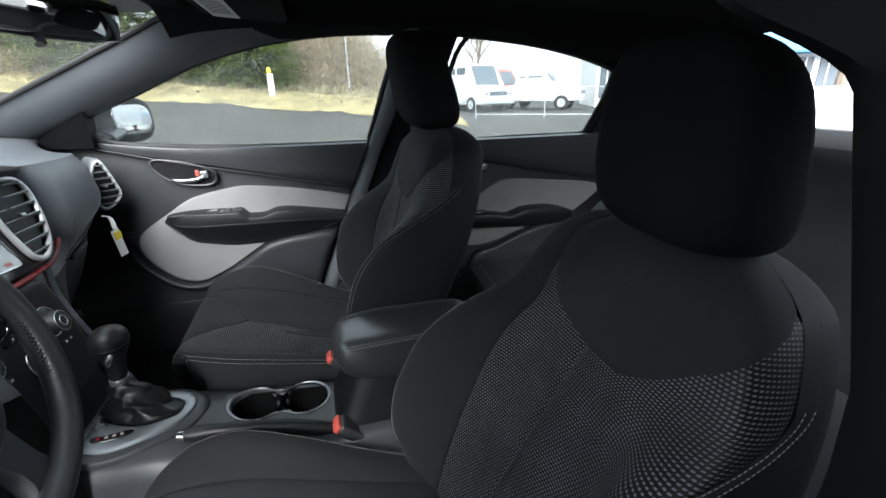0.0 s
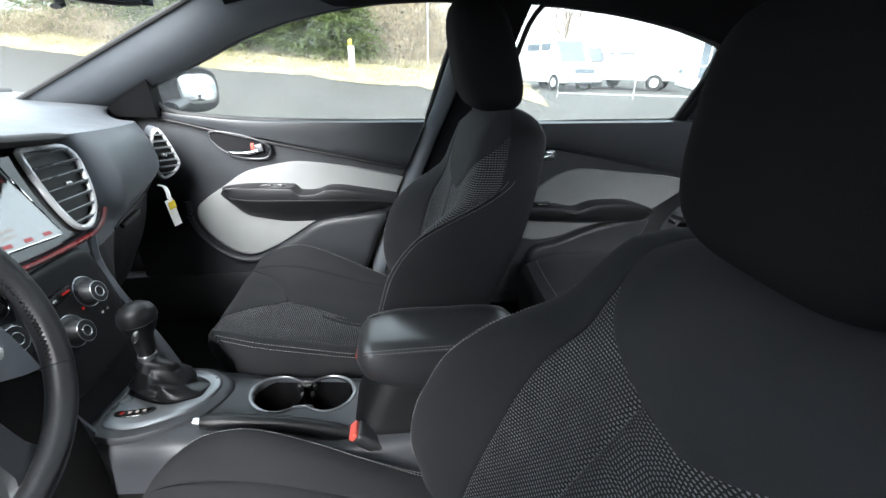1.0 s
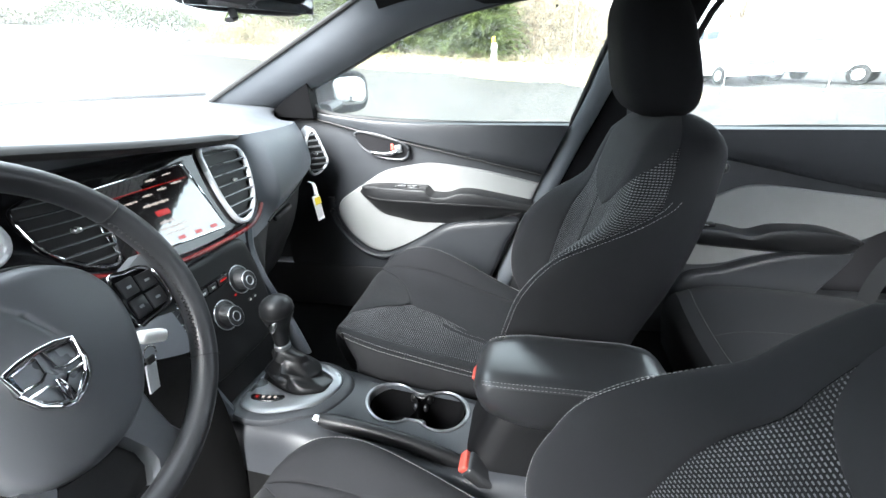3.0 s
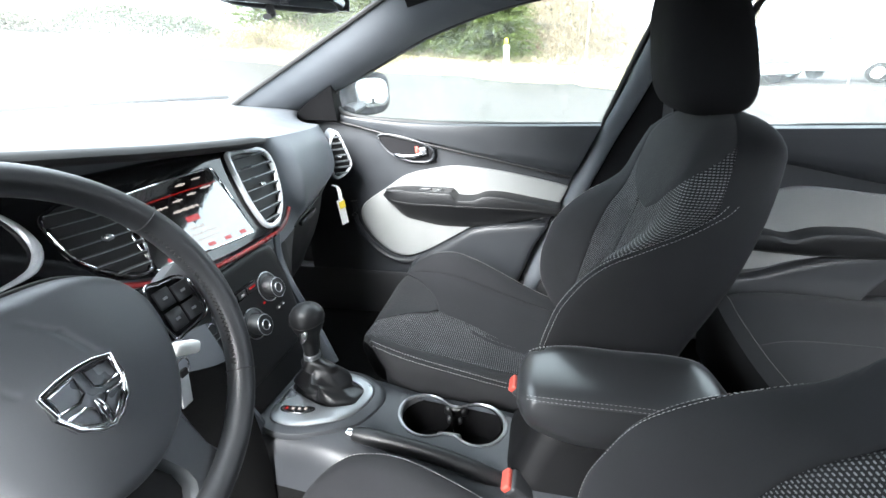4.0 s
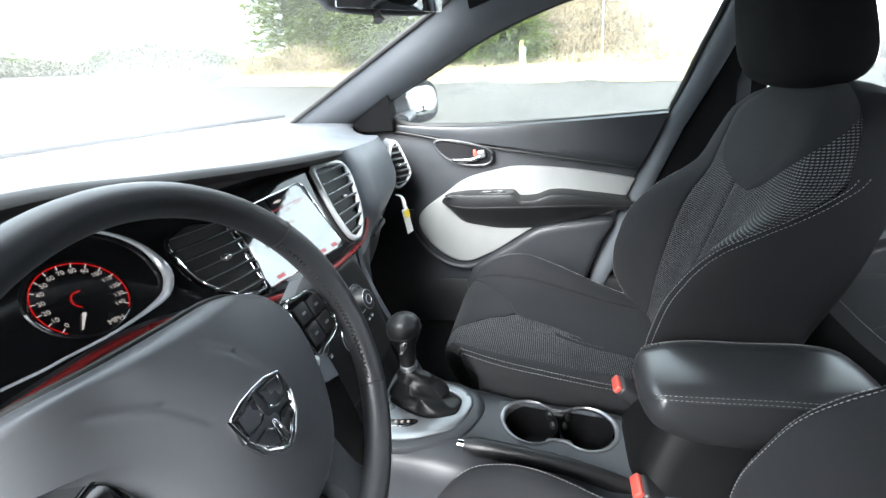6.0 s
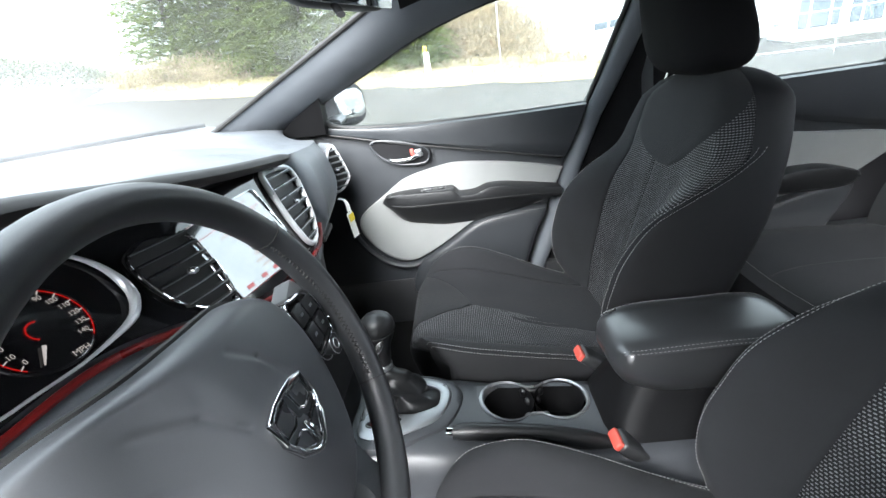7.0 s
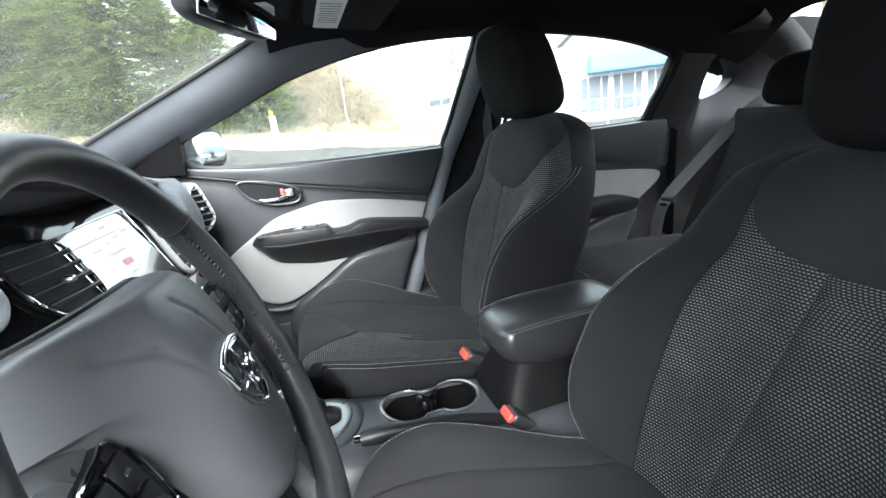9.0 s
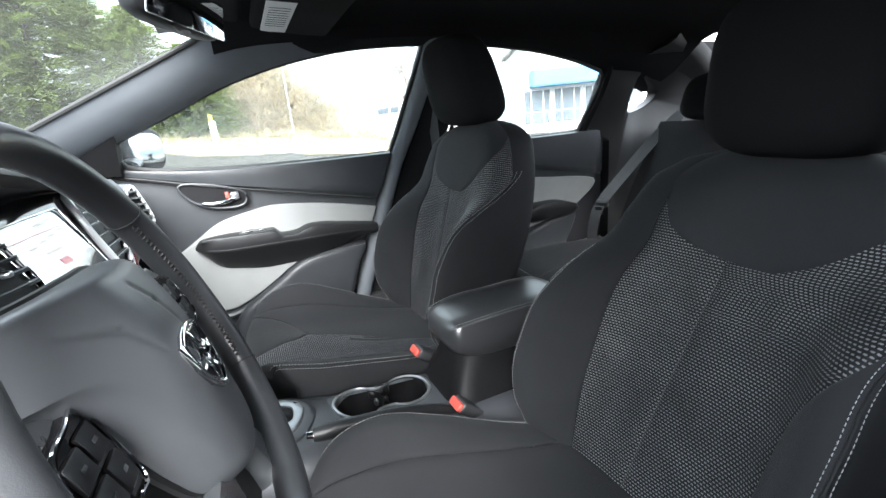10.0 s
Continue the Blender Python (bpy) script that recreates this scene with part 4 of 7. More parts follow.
# gloss bezel that holds the cluster, vents and screen
outline = [(-0.62, 0.99), (-0.45, 1.03), (-0.30, 1.03), (-0.15, 1.005), (0.0, 0.998), (0.15, 0.992), (0.245, 0.984), (0.268, 0.965), (0.274, 0.90), (0.262, 0.850), (0.225, 0.824), (0.165, 0.814), (0.0, 0.821), (-0.12, 0.846), (-0.197, 0.873), (-0.281, 0.888), (-0.385, 0.879), (-0.62, 0.850)]
part("bezel", pillow(outline, lambda a, b, h: bezel(a, b, h - 0.012), 0.010, 0.008, 140, back=0.02), M_GLOSS, dash, "gloss black dash bezel")
part("red_strip", tube([bezel(a, b, -0.002) for a, b in spl([(-0.62, 0.842), (-0.385, 0.871), (-0.281, 0.880), (-0.197, 0.865), (-0.12, 0.838), (-0.003, 0.813), (0.165, 0.806), (0.225, 0.815), (0.262, 0.838)], 90)], 0.0050, 8), M_REDTRIM, dash, "thin red light strip")


# touch screen
def on_screen(u, v, h):
    """A place on the screen: u from its driver end, v from its lower edge."""
    lo, hi = np.array((-0.110, 0.856)) * (1 - u) + np.array((0.113, 0.836)) * u, np.array((-0.105, 0.962)) * (1 - u) + np.array((0.100, 0.965)) * u
    a, b = lo * (1 - v) + hi * v
    return bezel(a, b, h)


def flat_screen(u, v, h):
    """The same on the two flat halves of the screen's glass."""
    k = min(1.0, max(0.0, u * 2)) if u < 0.5 else min(1.0, max(0.0, u * 2 - 1))
    u0, u1 = (0.0, 0.5) if u < 0.5 else (0.5, 1.0)
    h += 0.004 - 0.008 * v
    lo = Vector(on_screen(u0, 0.0, h)) * (1 - k) + Vector(on_screen(u1, 0.0, h)) * k
    hi = Vector(on_screen(u0, 1.0, h)) * (1 - k) + Vector(on_screen(u1, 1.0, h)) * k
    return lo * (1 - v) + hi * v


def tile(u, v, w, t, h0, h1):
    """A thin plate on the screen round (u, v)."""
    return loft([[flat_screen(u + p * w / 2, v + q * t / 2, h) for p, q in ((-1, -1), (0, -1), (1, -1), (1, 1), (0, 1), (-1, 1))] for h in (h0, h1)])


screen = part("screen", grid(lambda u, v: flat_screen(u, v, 0.004), np.linspace(0, 1, 21), np.linspace(0, 1, 13)), M_SCREEN, dash, "glossy black touch screen", smooth=False)
loop = [on_screen(u, v, 0.003) for u, v in ((-0.01, 0.5), (-0.01, 0.04), (0.01, -0.015), (0.5, -0.015), (0.985, -0.015), (1.012, 0.05), (1.012, 0.5), (1.012, 0.97), (0.97, 1.02), (0.5, 1.02), (0.02, 1.02), (-0.01, 0.95), (-0.01, 0.5))]
part("screen_frame", tube(loop, [0.0012, 0.0012, 0.002, 0.0032, 0.0036, 0.0030, 0.0024, 0.002, 0.0016, 0.0012, 0.001, 0.001, 0.001], 8), M_CHROME, dash, "thin chrome screen frame")
for u, v, w, h in [(0.62, 0.91, 0.10, 0.035), (0.80, 0.93, 0.10, 0.02), (0.32, 0.70, 0.13, 0.03), (0.50, 0.73, 0.10, 0.03), (0.66, 0.76, 0.10, 0.03), (0.83, 0.79, 0.12, 0.03), (0.52, 0.60, 0.26, 0.04), (0.50, 0.33, 0.15, 0.045), (0.53, 0.24, 0.30, 0.04), (0.53, 0.16, 0.26, 0.035)]:
    n = max(3, int(w / 0.022))
    for i in range(n):
        part("screen_writing", tile(u - w / 2 + (i + 0.45) * w / n, v, w / n * 0.62, h * (0.55 + 0.25 * ((i * 7) % 3)), 0.004, 0.0048), M_LIT, screen, smooth=False)
part("screen_line", tile(0.5, 0.82, 0.92, 0.006, 0.004, 0.0048), M_LITRED, screen, smooth=False)
for u, v, w, h in [(0.52, 0.46, 0.13, 0.075), (0.14, 0.06, 0.08, 0.05), (0.34, 0.06, 0.07, 0.05), (0.52, 0.06, 0.07, 0.05), (0.70, 0.06, 0.07, 0.05), (0.88, 0.06, 0.07, 0.05)]:
    part("screen_icon", tile(u, v, w, h, 0.004, 0.0048), M_LITRED, screen, smooth=False)


def dash_vent(outline, place, name, ring=M_BRIGHT, bars=6, tab=True, cross=0.004):
    """An air vent: a ring, a dark well, slats with a tab in the middle."""
    v = part(name, pillow(outline, lambda a, b, h: place(a, b, h - 0.002), 0.001, 0.004, 60, back=0.01), M_RUBBER, dash)
    o = spl(outline, 72, True)
    pth = [place(a, b, 0.004) for a, b in o]
    pth.append(pth[0])
    part("vent_ring", tube(pth + [pth[1]], cross, 8), ring, v, "satin silver ring")
    lo, hi = o[:, 1].min(), o[:, 1].max()
    for i in range(bars):
        z = lo + (hi - lo) * (i + 0.7) / (bars + 0.4)
        row = o[np.abs(o[:, 1] - z) < (hi - lo) / 16]
        if len(row) < 2:
            continue
        a, b = row[:, 0].min() + 0.003, row[:, 0].max() - 0.003
        if b - a < 0.008:
            continue
        part("slat", loft([[place(x, z + dz, hh) for dz, hh in ((-0.0022, 0.0), (0.0022, 0.0005), (0.0026, 0.009), (-0.0018, 0.0095))] for x in (a, b)]), M_SPOKE if name == "side_vent" else M_RUBBER, v)
        if name != "side_vent":
            part("slat_edge", tube([place(x, z + 0.0024, 0.0095) for x in (a, (a + b) / 2, b)], 0.0009, 6), M_PLATE, v)
    if tab:
        c = o.mean(0)
        part("vent_tab", rbox(place(c[0], c[1], 0.012), (0.012, 0.012, 0.008), 0.003), M_SILVER, v)
    return v


dash_vent([(0.150, 0.972), (0.165, 0.981), (0.215, 0.979), (0.252, 0.969), (0.263, 0.945), (0.256, 0.905), (0.240, 0.868), (0.214, 0.840), (0.186, 0.826), (0.162, 0.830), (0.150, 0.850), (0.144, 0.900)], bezel, "centre_vent", bars=7, cross=0.0062)
drv = dash_vent([(-0.192, 0.955), (-0.176, 0.969), (-0.150, 0.973), (-0.104, 0.958), (-0.099, 0.930), (-0.104, 0.895), (-0.116, 0.862), (-0.136, 0.862), (-0.165, 0.879), (-0.187, 0.908)], bezel, "driver_vent", M_GLOSS, bars=7, cross=0.002)
part("chrome_edge", tube([bezel(a, b, 0.007) for a, b in spl([(-0.193, 0.945), (-0.187, 0.906), (-0.165, 0.877), (-0.138, 0.860), (-0.118, 0.859)], 30)], 0.0017, 8), M_CHROME, drv, "thin chrome lower edge")
part("chrome_edge", tube([bezel(a, b, 0.007) for a, b in spl([(-0.100, 0.915), (-0.105, 0.892), (-0.116, 0.861)], 16)], 0.0022, 8), M_CHROME, drv)


def end_place(a, b, h):
    """On the dash's passenger end, turned towards the cabin."""
    return (-0.577 + 0.75 * a + 0.66 * h, 0.650 + 0.66 * a - 0.75 * h, b)


leaf = [(-0.002, 0.952), (0.008, 0.942), (0.022, 0.905), (0.033, 0.868), (0.035, 0.852), (0.024, 0.834), (0.002, 0.818), (-0.016, 0.817), (-0.027, 0.842), (-0.029, 0.885), (-0.018, 0.932)]
part("vent_pod", pillow([(a * 1.22, 0.884 + (b - 0.884) * 1.12) for a, b in leaf], lambda a, b, h: end_place(a, b, h - 0.006), 0.004, 0.006, 50, back=0.06), M_DASH, dash)
dash_vent(leaf, end_place, "side_vent", M_BRIGHT, bars=7, cross=0.0042)

# glove box: its lid line, handle and the paper tag that hangs from it
part("glovebox_seam", tube([(dash_skin(y, 1.97)[0] + 0.003, y, dash_skin(y, 1.97)[2]) for y in np.linspace(0.30, 0.66, 30)], 0.0025, 6), M_RUBBER, dash)
part("glovebox_handle", rbox((-0.566, 0.40, 0.768), (0.012, 0.085, 0.014), 0.004, 2, pose(0, 0, 0, 9, 0, 0)), M_PLASTIC, dash)
tag = thing("paper_tag", "white paper tag with yellow print, hung from the glove box", "tag", (-0.535, 0.545, 0.69))
part("string", tube(spl([(-0.565, 0.560, 0.812), (-0.548, 0.556, 0.808), (-0.540, 0.550, 0.795), (-0.537, 0.545, 0.775)], 12), 0.0055, 6, flat=0.3), M_PAPER, tag)
part("card", rbox((-0.535, 0.545, 0.735), (0.0016, 0.026, 0.080), 0.0004, 1, pose(0, 0, 0, 8, 0, -25)), M_PAPER, tag)
part("print", rbox((-0.5335, 0.5455, 0.757), (0.0016, 0.022, 0.022), 0.0003, 1, pose(0, 0, 0, 8, 0, -25)), M_YELLOW, tag, "yellow print")


# instrument cluster
def ring_on(c, r0, r1, place, n=60, a0=0.0, a1=2 * math.pi, h=0.0, into=None):
    """A flat ring, or a part of one, on a face."""
    ang = np.linspace(a0, a1, n)
    return loft([[place(c[0] + r * math.sin(a), c[1] + r * math.cos(a), h) for a in ang] for r in (r0, r1)], closed=False, into=into)


GC = (-0.296, 0.938)
gauge = part("speed_gauge", pillow([(GC[0] + 0.045 * math.sin(a), GC[1] + 0.044 * math.cos(a)) for a in np.linspace(0, 2 * math.pi, 24, endpoint=False)], lambda a, b, h: bezel(a, b, h - 0.004), 0.005, 0.003, 48), M_GLOSS, dash, "round black speedometer")
part("gauge_ring", ring_on(GC, 0.0390, 0.0403, bezel, 60, -2.3, 2.3, 0.0030), M_LITRED, gauge, "lit red ring")
part("gauge_mark", ring_on(GC, 0.008, 0.0095, bezel, 30, -2.6, 0.4, 0.0030), M_LITRED, gauge)
for i in range(15):
    a = -2.2 + 4.4 * i / 14
    c = (GC[0] + 0.0315 * math.sin(a), GC[1] + 0.0315 * math.cos(a))
    t = bpy.data.curves.new("numeral", "FONT")
    t.body, t.size, t.align_x, t.align_y = str(i * 10), 0.0066, "CENTER", "CENTER"
    tmp = new("tmp", t)
    me = bpy.data.meshes.new_from_object(tmp.evaluated_get(bpy.context.evaluated_depsgraph_get()))
    bpy.data.objects.remove(tmp)
    nb = bmesh.new()
    nb.from_mesh(me)
    for v in nb.verts:
        v.co = Vector(bezel(c[0] + v.co[0], c[1] + v.co[1], 0.0032))
    part("numeral", nb, M_DIAL, gauge, smooth=False)
    part("tick", rbox(bezel(GC[0] + 0.0375 * math.sin(a), GC[1] + 0.0375 * math.cos(a), 0.0032), (0.0006, 0.0010, 0.0045), 0, 1, pose(0, 0, 0, -math.degrees(a), 0, 0)), M_DIAL, gauge, smooth=False)
part("needle", tube([bezel(GC[0] - 0.008, GC[1] - 0.013, 0.006), bezel(GC[0] - 0.019, GC[1] - 0.028, 0.006)], [0.0022, 0.0008], 6), M_DIAL, gauge)
t = bpy.data.curves.new("unit", "FONT")
t.body, t.size, t.align_x = "MPH", 0.010, "CENTER"
tmp = new("tmp", t)
nb = bmesh.new()
nb.from_mesh(bpy.data.meshes.new_from_object(tmp.evaluated_get(bpy.context.evaluated_depsgraph_get())))
bpy.data.objects.remove(tmp)
for v in nb.verts:
    v.co = Vector(bezel(GC[0] + 0.012 + v.co[0] * 0.8, GC[1] - 0.036 + v.co[1] * 0.8, 0.0032))
part("unit", nb, M_DIAL, gauge, smooth=False)
arc = spl([(-0.33, 1.018), (-0.265, 1.008), (-0.234, 0.990), (-0.217, 0.965), (-0.213, 0.934), (-0.224, 0.914), (-0.243, 0.904), (-0.293, 0.895), (-0.34, 0.893), (-0.373, 0.892), (-0.45, 0.897), (-0.50, 0.92), (-0.52, 0.96)], 70)
part("cluster_arc", tube([bezel(a, b, 0.008) for a, b in arc], [0.0018 + 0.0045 * math.exp(-((i - 23) / 6) ** 2) for i in range(70)], 8), M_BRIGHT, dash, "chrome cluster surround")

# climate panel under the screen
def stack(a, b, h):
    """A place on the climate panel, which runs down from the bezel to the console."""
    return (-0.543 + 0.30 * (0.80 - b) + h, a, b)


rings = []
for z in np.linspace(0.79, 0.45, 18):
    xf, yl, yr = stack(0, z, -0.004)[0], -0.165 + 0.12 * (0.79 - z), 0.214 - 0.12 * (0.79 - z)
    rings.append([(xf - 0.25, yl - 0.03, z), (xf - 0.045, yl - 0.006, z), (xf - 0.016, yl + 0.006, z), (xf - 0.003, yl + 0.03, z), (xf, yl + 0.07, z), (xf, yr - 0.07, z), (xf - 0.003, yr - 0.03, z), (xf - 0.016, yr - 0.006, z), (xf - 0.045, yr + 0.006, z), (xf - 0.25, yr + 0.03, z)])
part("stack_body", loft(rings), M_BLACK, dash)
WING = smooth_table([0.44, 0.53, 0.61, 0.69, 0.76, 0.80], [0.205, 0.200, 0.190, 0.180, 0.188, 0.215])
for sg in (1, -1):
    rows = []
    for z in np.linspace(0.805, 0.46, 26):
        yc = WING(z) if sg > 0 else -0.103 + 0.18 * (0.714 - z)
        x = stack(0, z, 0.010)[0]
        w = 0.017 - 0.006 * (0.80 - z) / 0.34
        rows.append([(x - 0.035, yc + sg * w * 1.1, z), (x - 0.016, yc + sg * w, z), (x - 0.004, yc + sg * w * 0.7, z), (x + 0.002, yc, z), (x - 0.002, yc - sg * w * 0.7, z), (x - 0.012, yc - sg * w, z), (x - 0.09, yc - sg * w, z)])
    part("stack_wing", loft(rows), M_PILLAR, dash, "dark grey trim beside the climate panel")
part("stack_bridge", loft([[(stack(y, z, h)[0], y, z + 0.016 * ((y - 0.03) / 0.15) ** 2) for z, h in ((0.806, -0.03), (0.803, 0.004), (0.796, 0.010), (0.785, 0.006), (0.780, -0.03))] for y in np.linspace(-0.135, 0.195, 24)]), M_PILLAR, dash, "dark grey trim over the climate panel")
panel = part("climate_panel", pillow([(-0.11, 0.79), (0.03, 0.795), (0.155, 0.79), (0.175, 0.74), (0.165, 0.64), (0.14, 0.585), (0.03, 0.575), (-0.08, 0.585), (-0.105, 0.64), (-0.12, 0.74)], stack, 0.012, 0.012, 80, back=0.06), M_BLACK, dash, "black climate control panel")
for y, z, r in ((0.103, 0.717, 0.021), (0.026, 0.676, 0.021), (-0.083, 0.734, 0.021)):
    for name, rr, h0, h1, mt in (("knob_dish", r * 1.4, 0.006, 0.014, M_PLASTIC), ("knob", r, 0.012, 0.036, M_PLASTIC)):
        rings = [[stack(y + q * rr * math.sin(a), z + q * rr * math.cos(a), h) for a in np.linspace(0, 2 * math.pi, 28, endpoint=False)] for q, h in ((1.0, h0), (1.0, h1 - 0.003), (0.90, h1))]
        part(name, loft(rings), mt, panel)
    for rr, h, th in ((r * 1.4, 0.0125, 0.0012), (r * 0.92, 0.035, 0.0010), (r * 0.45, 0.0365, 0.0010)):
        part("knob_ring", tube([stack(y + rr * math.sin(a), z + rr * math.cos(a), h) for a in np.linspace(0, 2 * math.pi, 36)], th, 6), M_SILVER, panel, "thin silver ring")
part("button_bar", rbox(stack(0.028, 0.738, 0.013), (0.006, 0.090, 0.024), 0.003, 2), M_GLOSS, panel)
for y, z, w, h in ((0.0, 0.738, 0.020, 0.014), (0.026, 0.738, 0.022, 0.014), (0.056, 0.738, 0.026, 0.014), (0.098, 0.672, 0.010, 0.007), (0.114, 0.672, 0.010, 0.007), (-0.055, 0.690, 0.012, 0.007), (-0.08, 0.690, 0.012, 0.007)):
    part("button", rbox(stack(y, z, 0.0165), (0.004, w, h), 0.0015, 2), M_PLASTIC, panel)
for y, z, w, mt in ((0.056, 0.740, 0.018, M_LITRED), (0.066, 0.700, 0.005, M_LITRED), (0.0, 0.738, 0.008, M_PAPER), (0.026, 0.738, 0.008, M_PAPER), (0.098, 0.672, 0.005, M_PAPER), (0.114, 0.672, 0.005, M_PAPER), (-0.055, 0.690, 0.006, M_PAPER), (-0.08, 0.690, 0.006, M_PAPER)):
    part("indicator", rbox(stack(y, z, 0.0188), (0.001, w, 0.004), 0), mt, panel, smooth=False)

# lower knee panel on the driver's side, with a slot and a pale edge
STRIP = smooth_table([-0.72, -0.62, -0.385, -0.281, -0.197, -0.12, 0.0], [0.835, 0.842, 0.871, 0.880, 0.865, 0.838, 0.813])
part("knee_panel", grid(lambda a, k: (bezel(a, STRIP(a), 0.0)[0] + 0.10 * math.sin(1.35 * k) - 0.012 * (1 - k) ** 8, a, STRIP(a) - 0.006 - 0.30 * k ** 1.3), np.linspace(-0.70, -0.10, 26), np.linspace(0, 0.55, 14)), M_DASH, dash)
# lower half of the knee panel, blackened to stand for footwell shade
part("shaded_knee_panel", grid(lambda a, k: (bezel(a, STRIP(a), 0.0)[0] + 0.10 * math.sin(1.35 * k) - 0.002, a, STRIP(a) - 0.006 - 0.30 * k ** 1.3), np.linspace(-0.70, -0.10, 26), np.linspace(0.55, 1.5, 14)), M_SHADED_CARPET, dash)


# ---- steering wheel ----
WC, WT = Vector((-0.382, -0.3696, 0.865)), radians(20.1)
W_UP, W_RIGHT = Vector((-math.sin(WT), 0, math.cos(WT))), Vector((0, 1, 0))
W_OUT = Vector((math.cos(WT), 0, math.sin(WT)))
TWIST = radians(0)


def on_wheel(a, b, h):
    """A place on the wheel: a to the right, b up along its plane, h out of it towards the driver."""
    c, s = math.cos(TWIST), math.sin(TWIST)
    return WC + W_RIGHT * (a * c - b * s) + W_UP * (a * s + b * c) + W_OUT * h


wheel = thing("steering_wheel", "black leather steering wheel with stitched grips and chrome emblem", "steering wheel", tuple(WC))
R, n = 0.204, 84


def rim_ring(a, k=1.0):
    c, s = math.sin(a), math.cos(a)
    out = R + 0.022 * max(0.0, -c) ** 4
    grip = 1 + 0.06 * math.exp(-(((abs(a if a < math.pi else a - 2 * math.pi)) - 1.2) / 0.35) ** 2)
    return [on_wheel((out + 0.0160 * k * grip * math.cos(t)) * c, (out + 0.0160 * k * grip * math.cos(t)) * s, 0.0180 * k * grip * math.sin(t)) for t in np.linspace(0, 2 * math.pi, 16, endpoint=False)]


bm = loft([rim_ring(a) for a in np.linspace(0, 2 * math.pi, n, endpoint=False)] + [rim_ring(0)], caps=False)
bmesh.ops.remove_doubles(bm, verts=bm.verts, dist=1e-5)
rim_ob = part("rim", bm, M_RIM, wheel, "black leather rim")
for a in (0.97, 2.14, -0.97, -2.14):
    part("rim_seam", tube([on_wheel((R + 0.022 * max(0.0, -math.sin(a)) ** 4 + 0.0170 * math.cos(t) * 1.02) * math.sin(a), (R + 0.022 * max(0.0, -math.sin(a)) ** 4 + 0.0170 * math.cos(t) * 1.02) * math.cos(a), 0.0193 * math.sin(t)) for t in np.linspace(0, 2 * math.pi, 24)], 0.0007, 5), M_RUBBER, rim_ob)
for s in (1, -1):
    arcs = [on_wheel((R + 0.022 * max(0.0, -math.sin(a)) ** 4 - 0.0166 + 0.003 * (i % 2)) * math.sin(a), (R + 0.022 * max(0.0, -math.sin(a)) ** 4 - 0.0166 + 0.003 * (i % 2)) * math.cos(a), 0.0035 + 0.004 * (i % 2)) for i, a in enumerate(np.linspace(s * 1.0, s * 2.1, 70))]
    part("rim_lacing", tube(arcs, 0.0017, 5), M_RUBBER, rim_ob)

# hub with the airbag cover
HUB = [(-0.156, 0.078), (-0.150, 0.064), (-0.128, 0.055), (-0.108, 0.046), (-0.093, 0.030), (-0.082, 0.002), (-0.076, -0.028), (-0.071, -0.058), (-0.060, -0.092), (-0.036, -0.114), (0.0, -0.123), (0.040, -0.118), (0.080, -0.097), (0.108, -0.058), (0.124, -0.014), (0.128, 0.024), (0.120, 0.052), (0.100, 0.076), (0.060, 0.093), (0.0, 0.098), (-0.050, 0.101), (-0.100, 0.105), (-0.140, 0.102), (-0.153, 0.092)]
CREASE = [(Vector(p), Vector(q)) for p, q in (((0.000, 0.072), (0.020, 0.049)), ((0.020, 0.049), (0.034, 0.016)), ((-0.079, 0.076), (-0.050, 0.054)), ((-0.050, 0.054), (-0.034, 0.022)))]


def hub_top(a, b):
    """The airbag cover's front: nearly flat in the middle, tilted flanks, two shallow creases."""
    fall = 0.62 if a < 0 else 0.22
    bend = fall * 0.010 * math.log(1 + math.exp((abs(a) - 0.040) / 0.010))
    top = 0.019 - 0.6 * (b + 0.01) ** 2 - bend
    for c0, c1 in CREASE:
        f = max(0.0, min(1.0, ((Vector((a, b)) - c0).dot(c1 - c0)) / (c1 - c0).length_squared))
        d = (Vector((a, b)) - (c0 + (c1 - c0) * f)).length
        top -= 0.0013 * math.exp(-(d / 0.0030) ** 2)
    return top


hub_c, rings = np.array((0.005, 0.020)), []
for d, drop in ((0.0, 0.034), (0.0, 0.026), (0.0006, 0.019), (0.0020, 0.0130), (0.0042, 0.0075), (0.007, 0.0038), (0.010, 0.0017), (0.0135, 0.0005), (0.018, 0.0)):
    rings.append([on_wheel(*q, hub_top(*q) - drop) for q in (hub_c + (o - hub_c) * (1 - d / np.linalg.norm(o - hub_c)) for o in spl(HUB, 200, True))])
for k in np.linspace(0.97, 0.02, 44):
    rings.append([on_wheel(*q, hub_top(*q)) for q in (hub_c + (o - hub_c) * (1 - 0.018 / np.linalg.norm(o - hub_c)) * k for o in spl(HUB, 200, True))])
part("airbag_cover", loft(rings), M_HUB, wheel, "smooth black airbag cover")
# dark cord that stands for the shadow under the cover's lip
part("cover_gap_shade", tube([on_wheel(o[0], o[1], hub_top(*o) - 0.031) for o in [*spl(HUB, 120, True), spl(HUB, 120, True)[0]]], 0.004, 6), M_RUBBER, wheel)
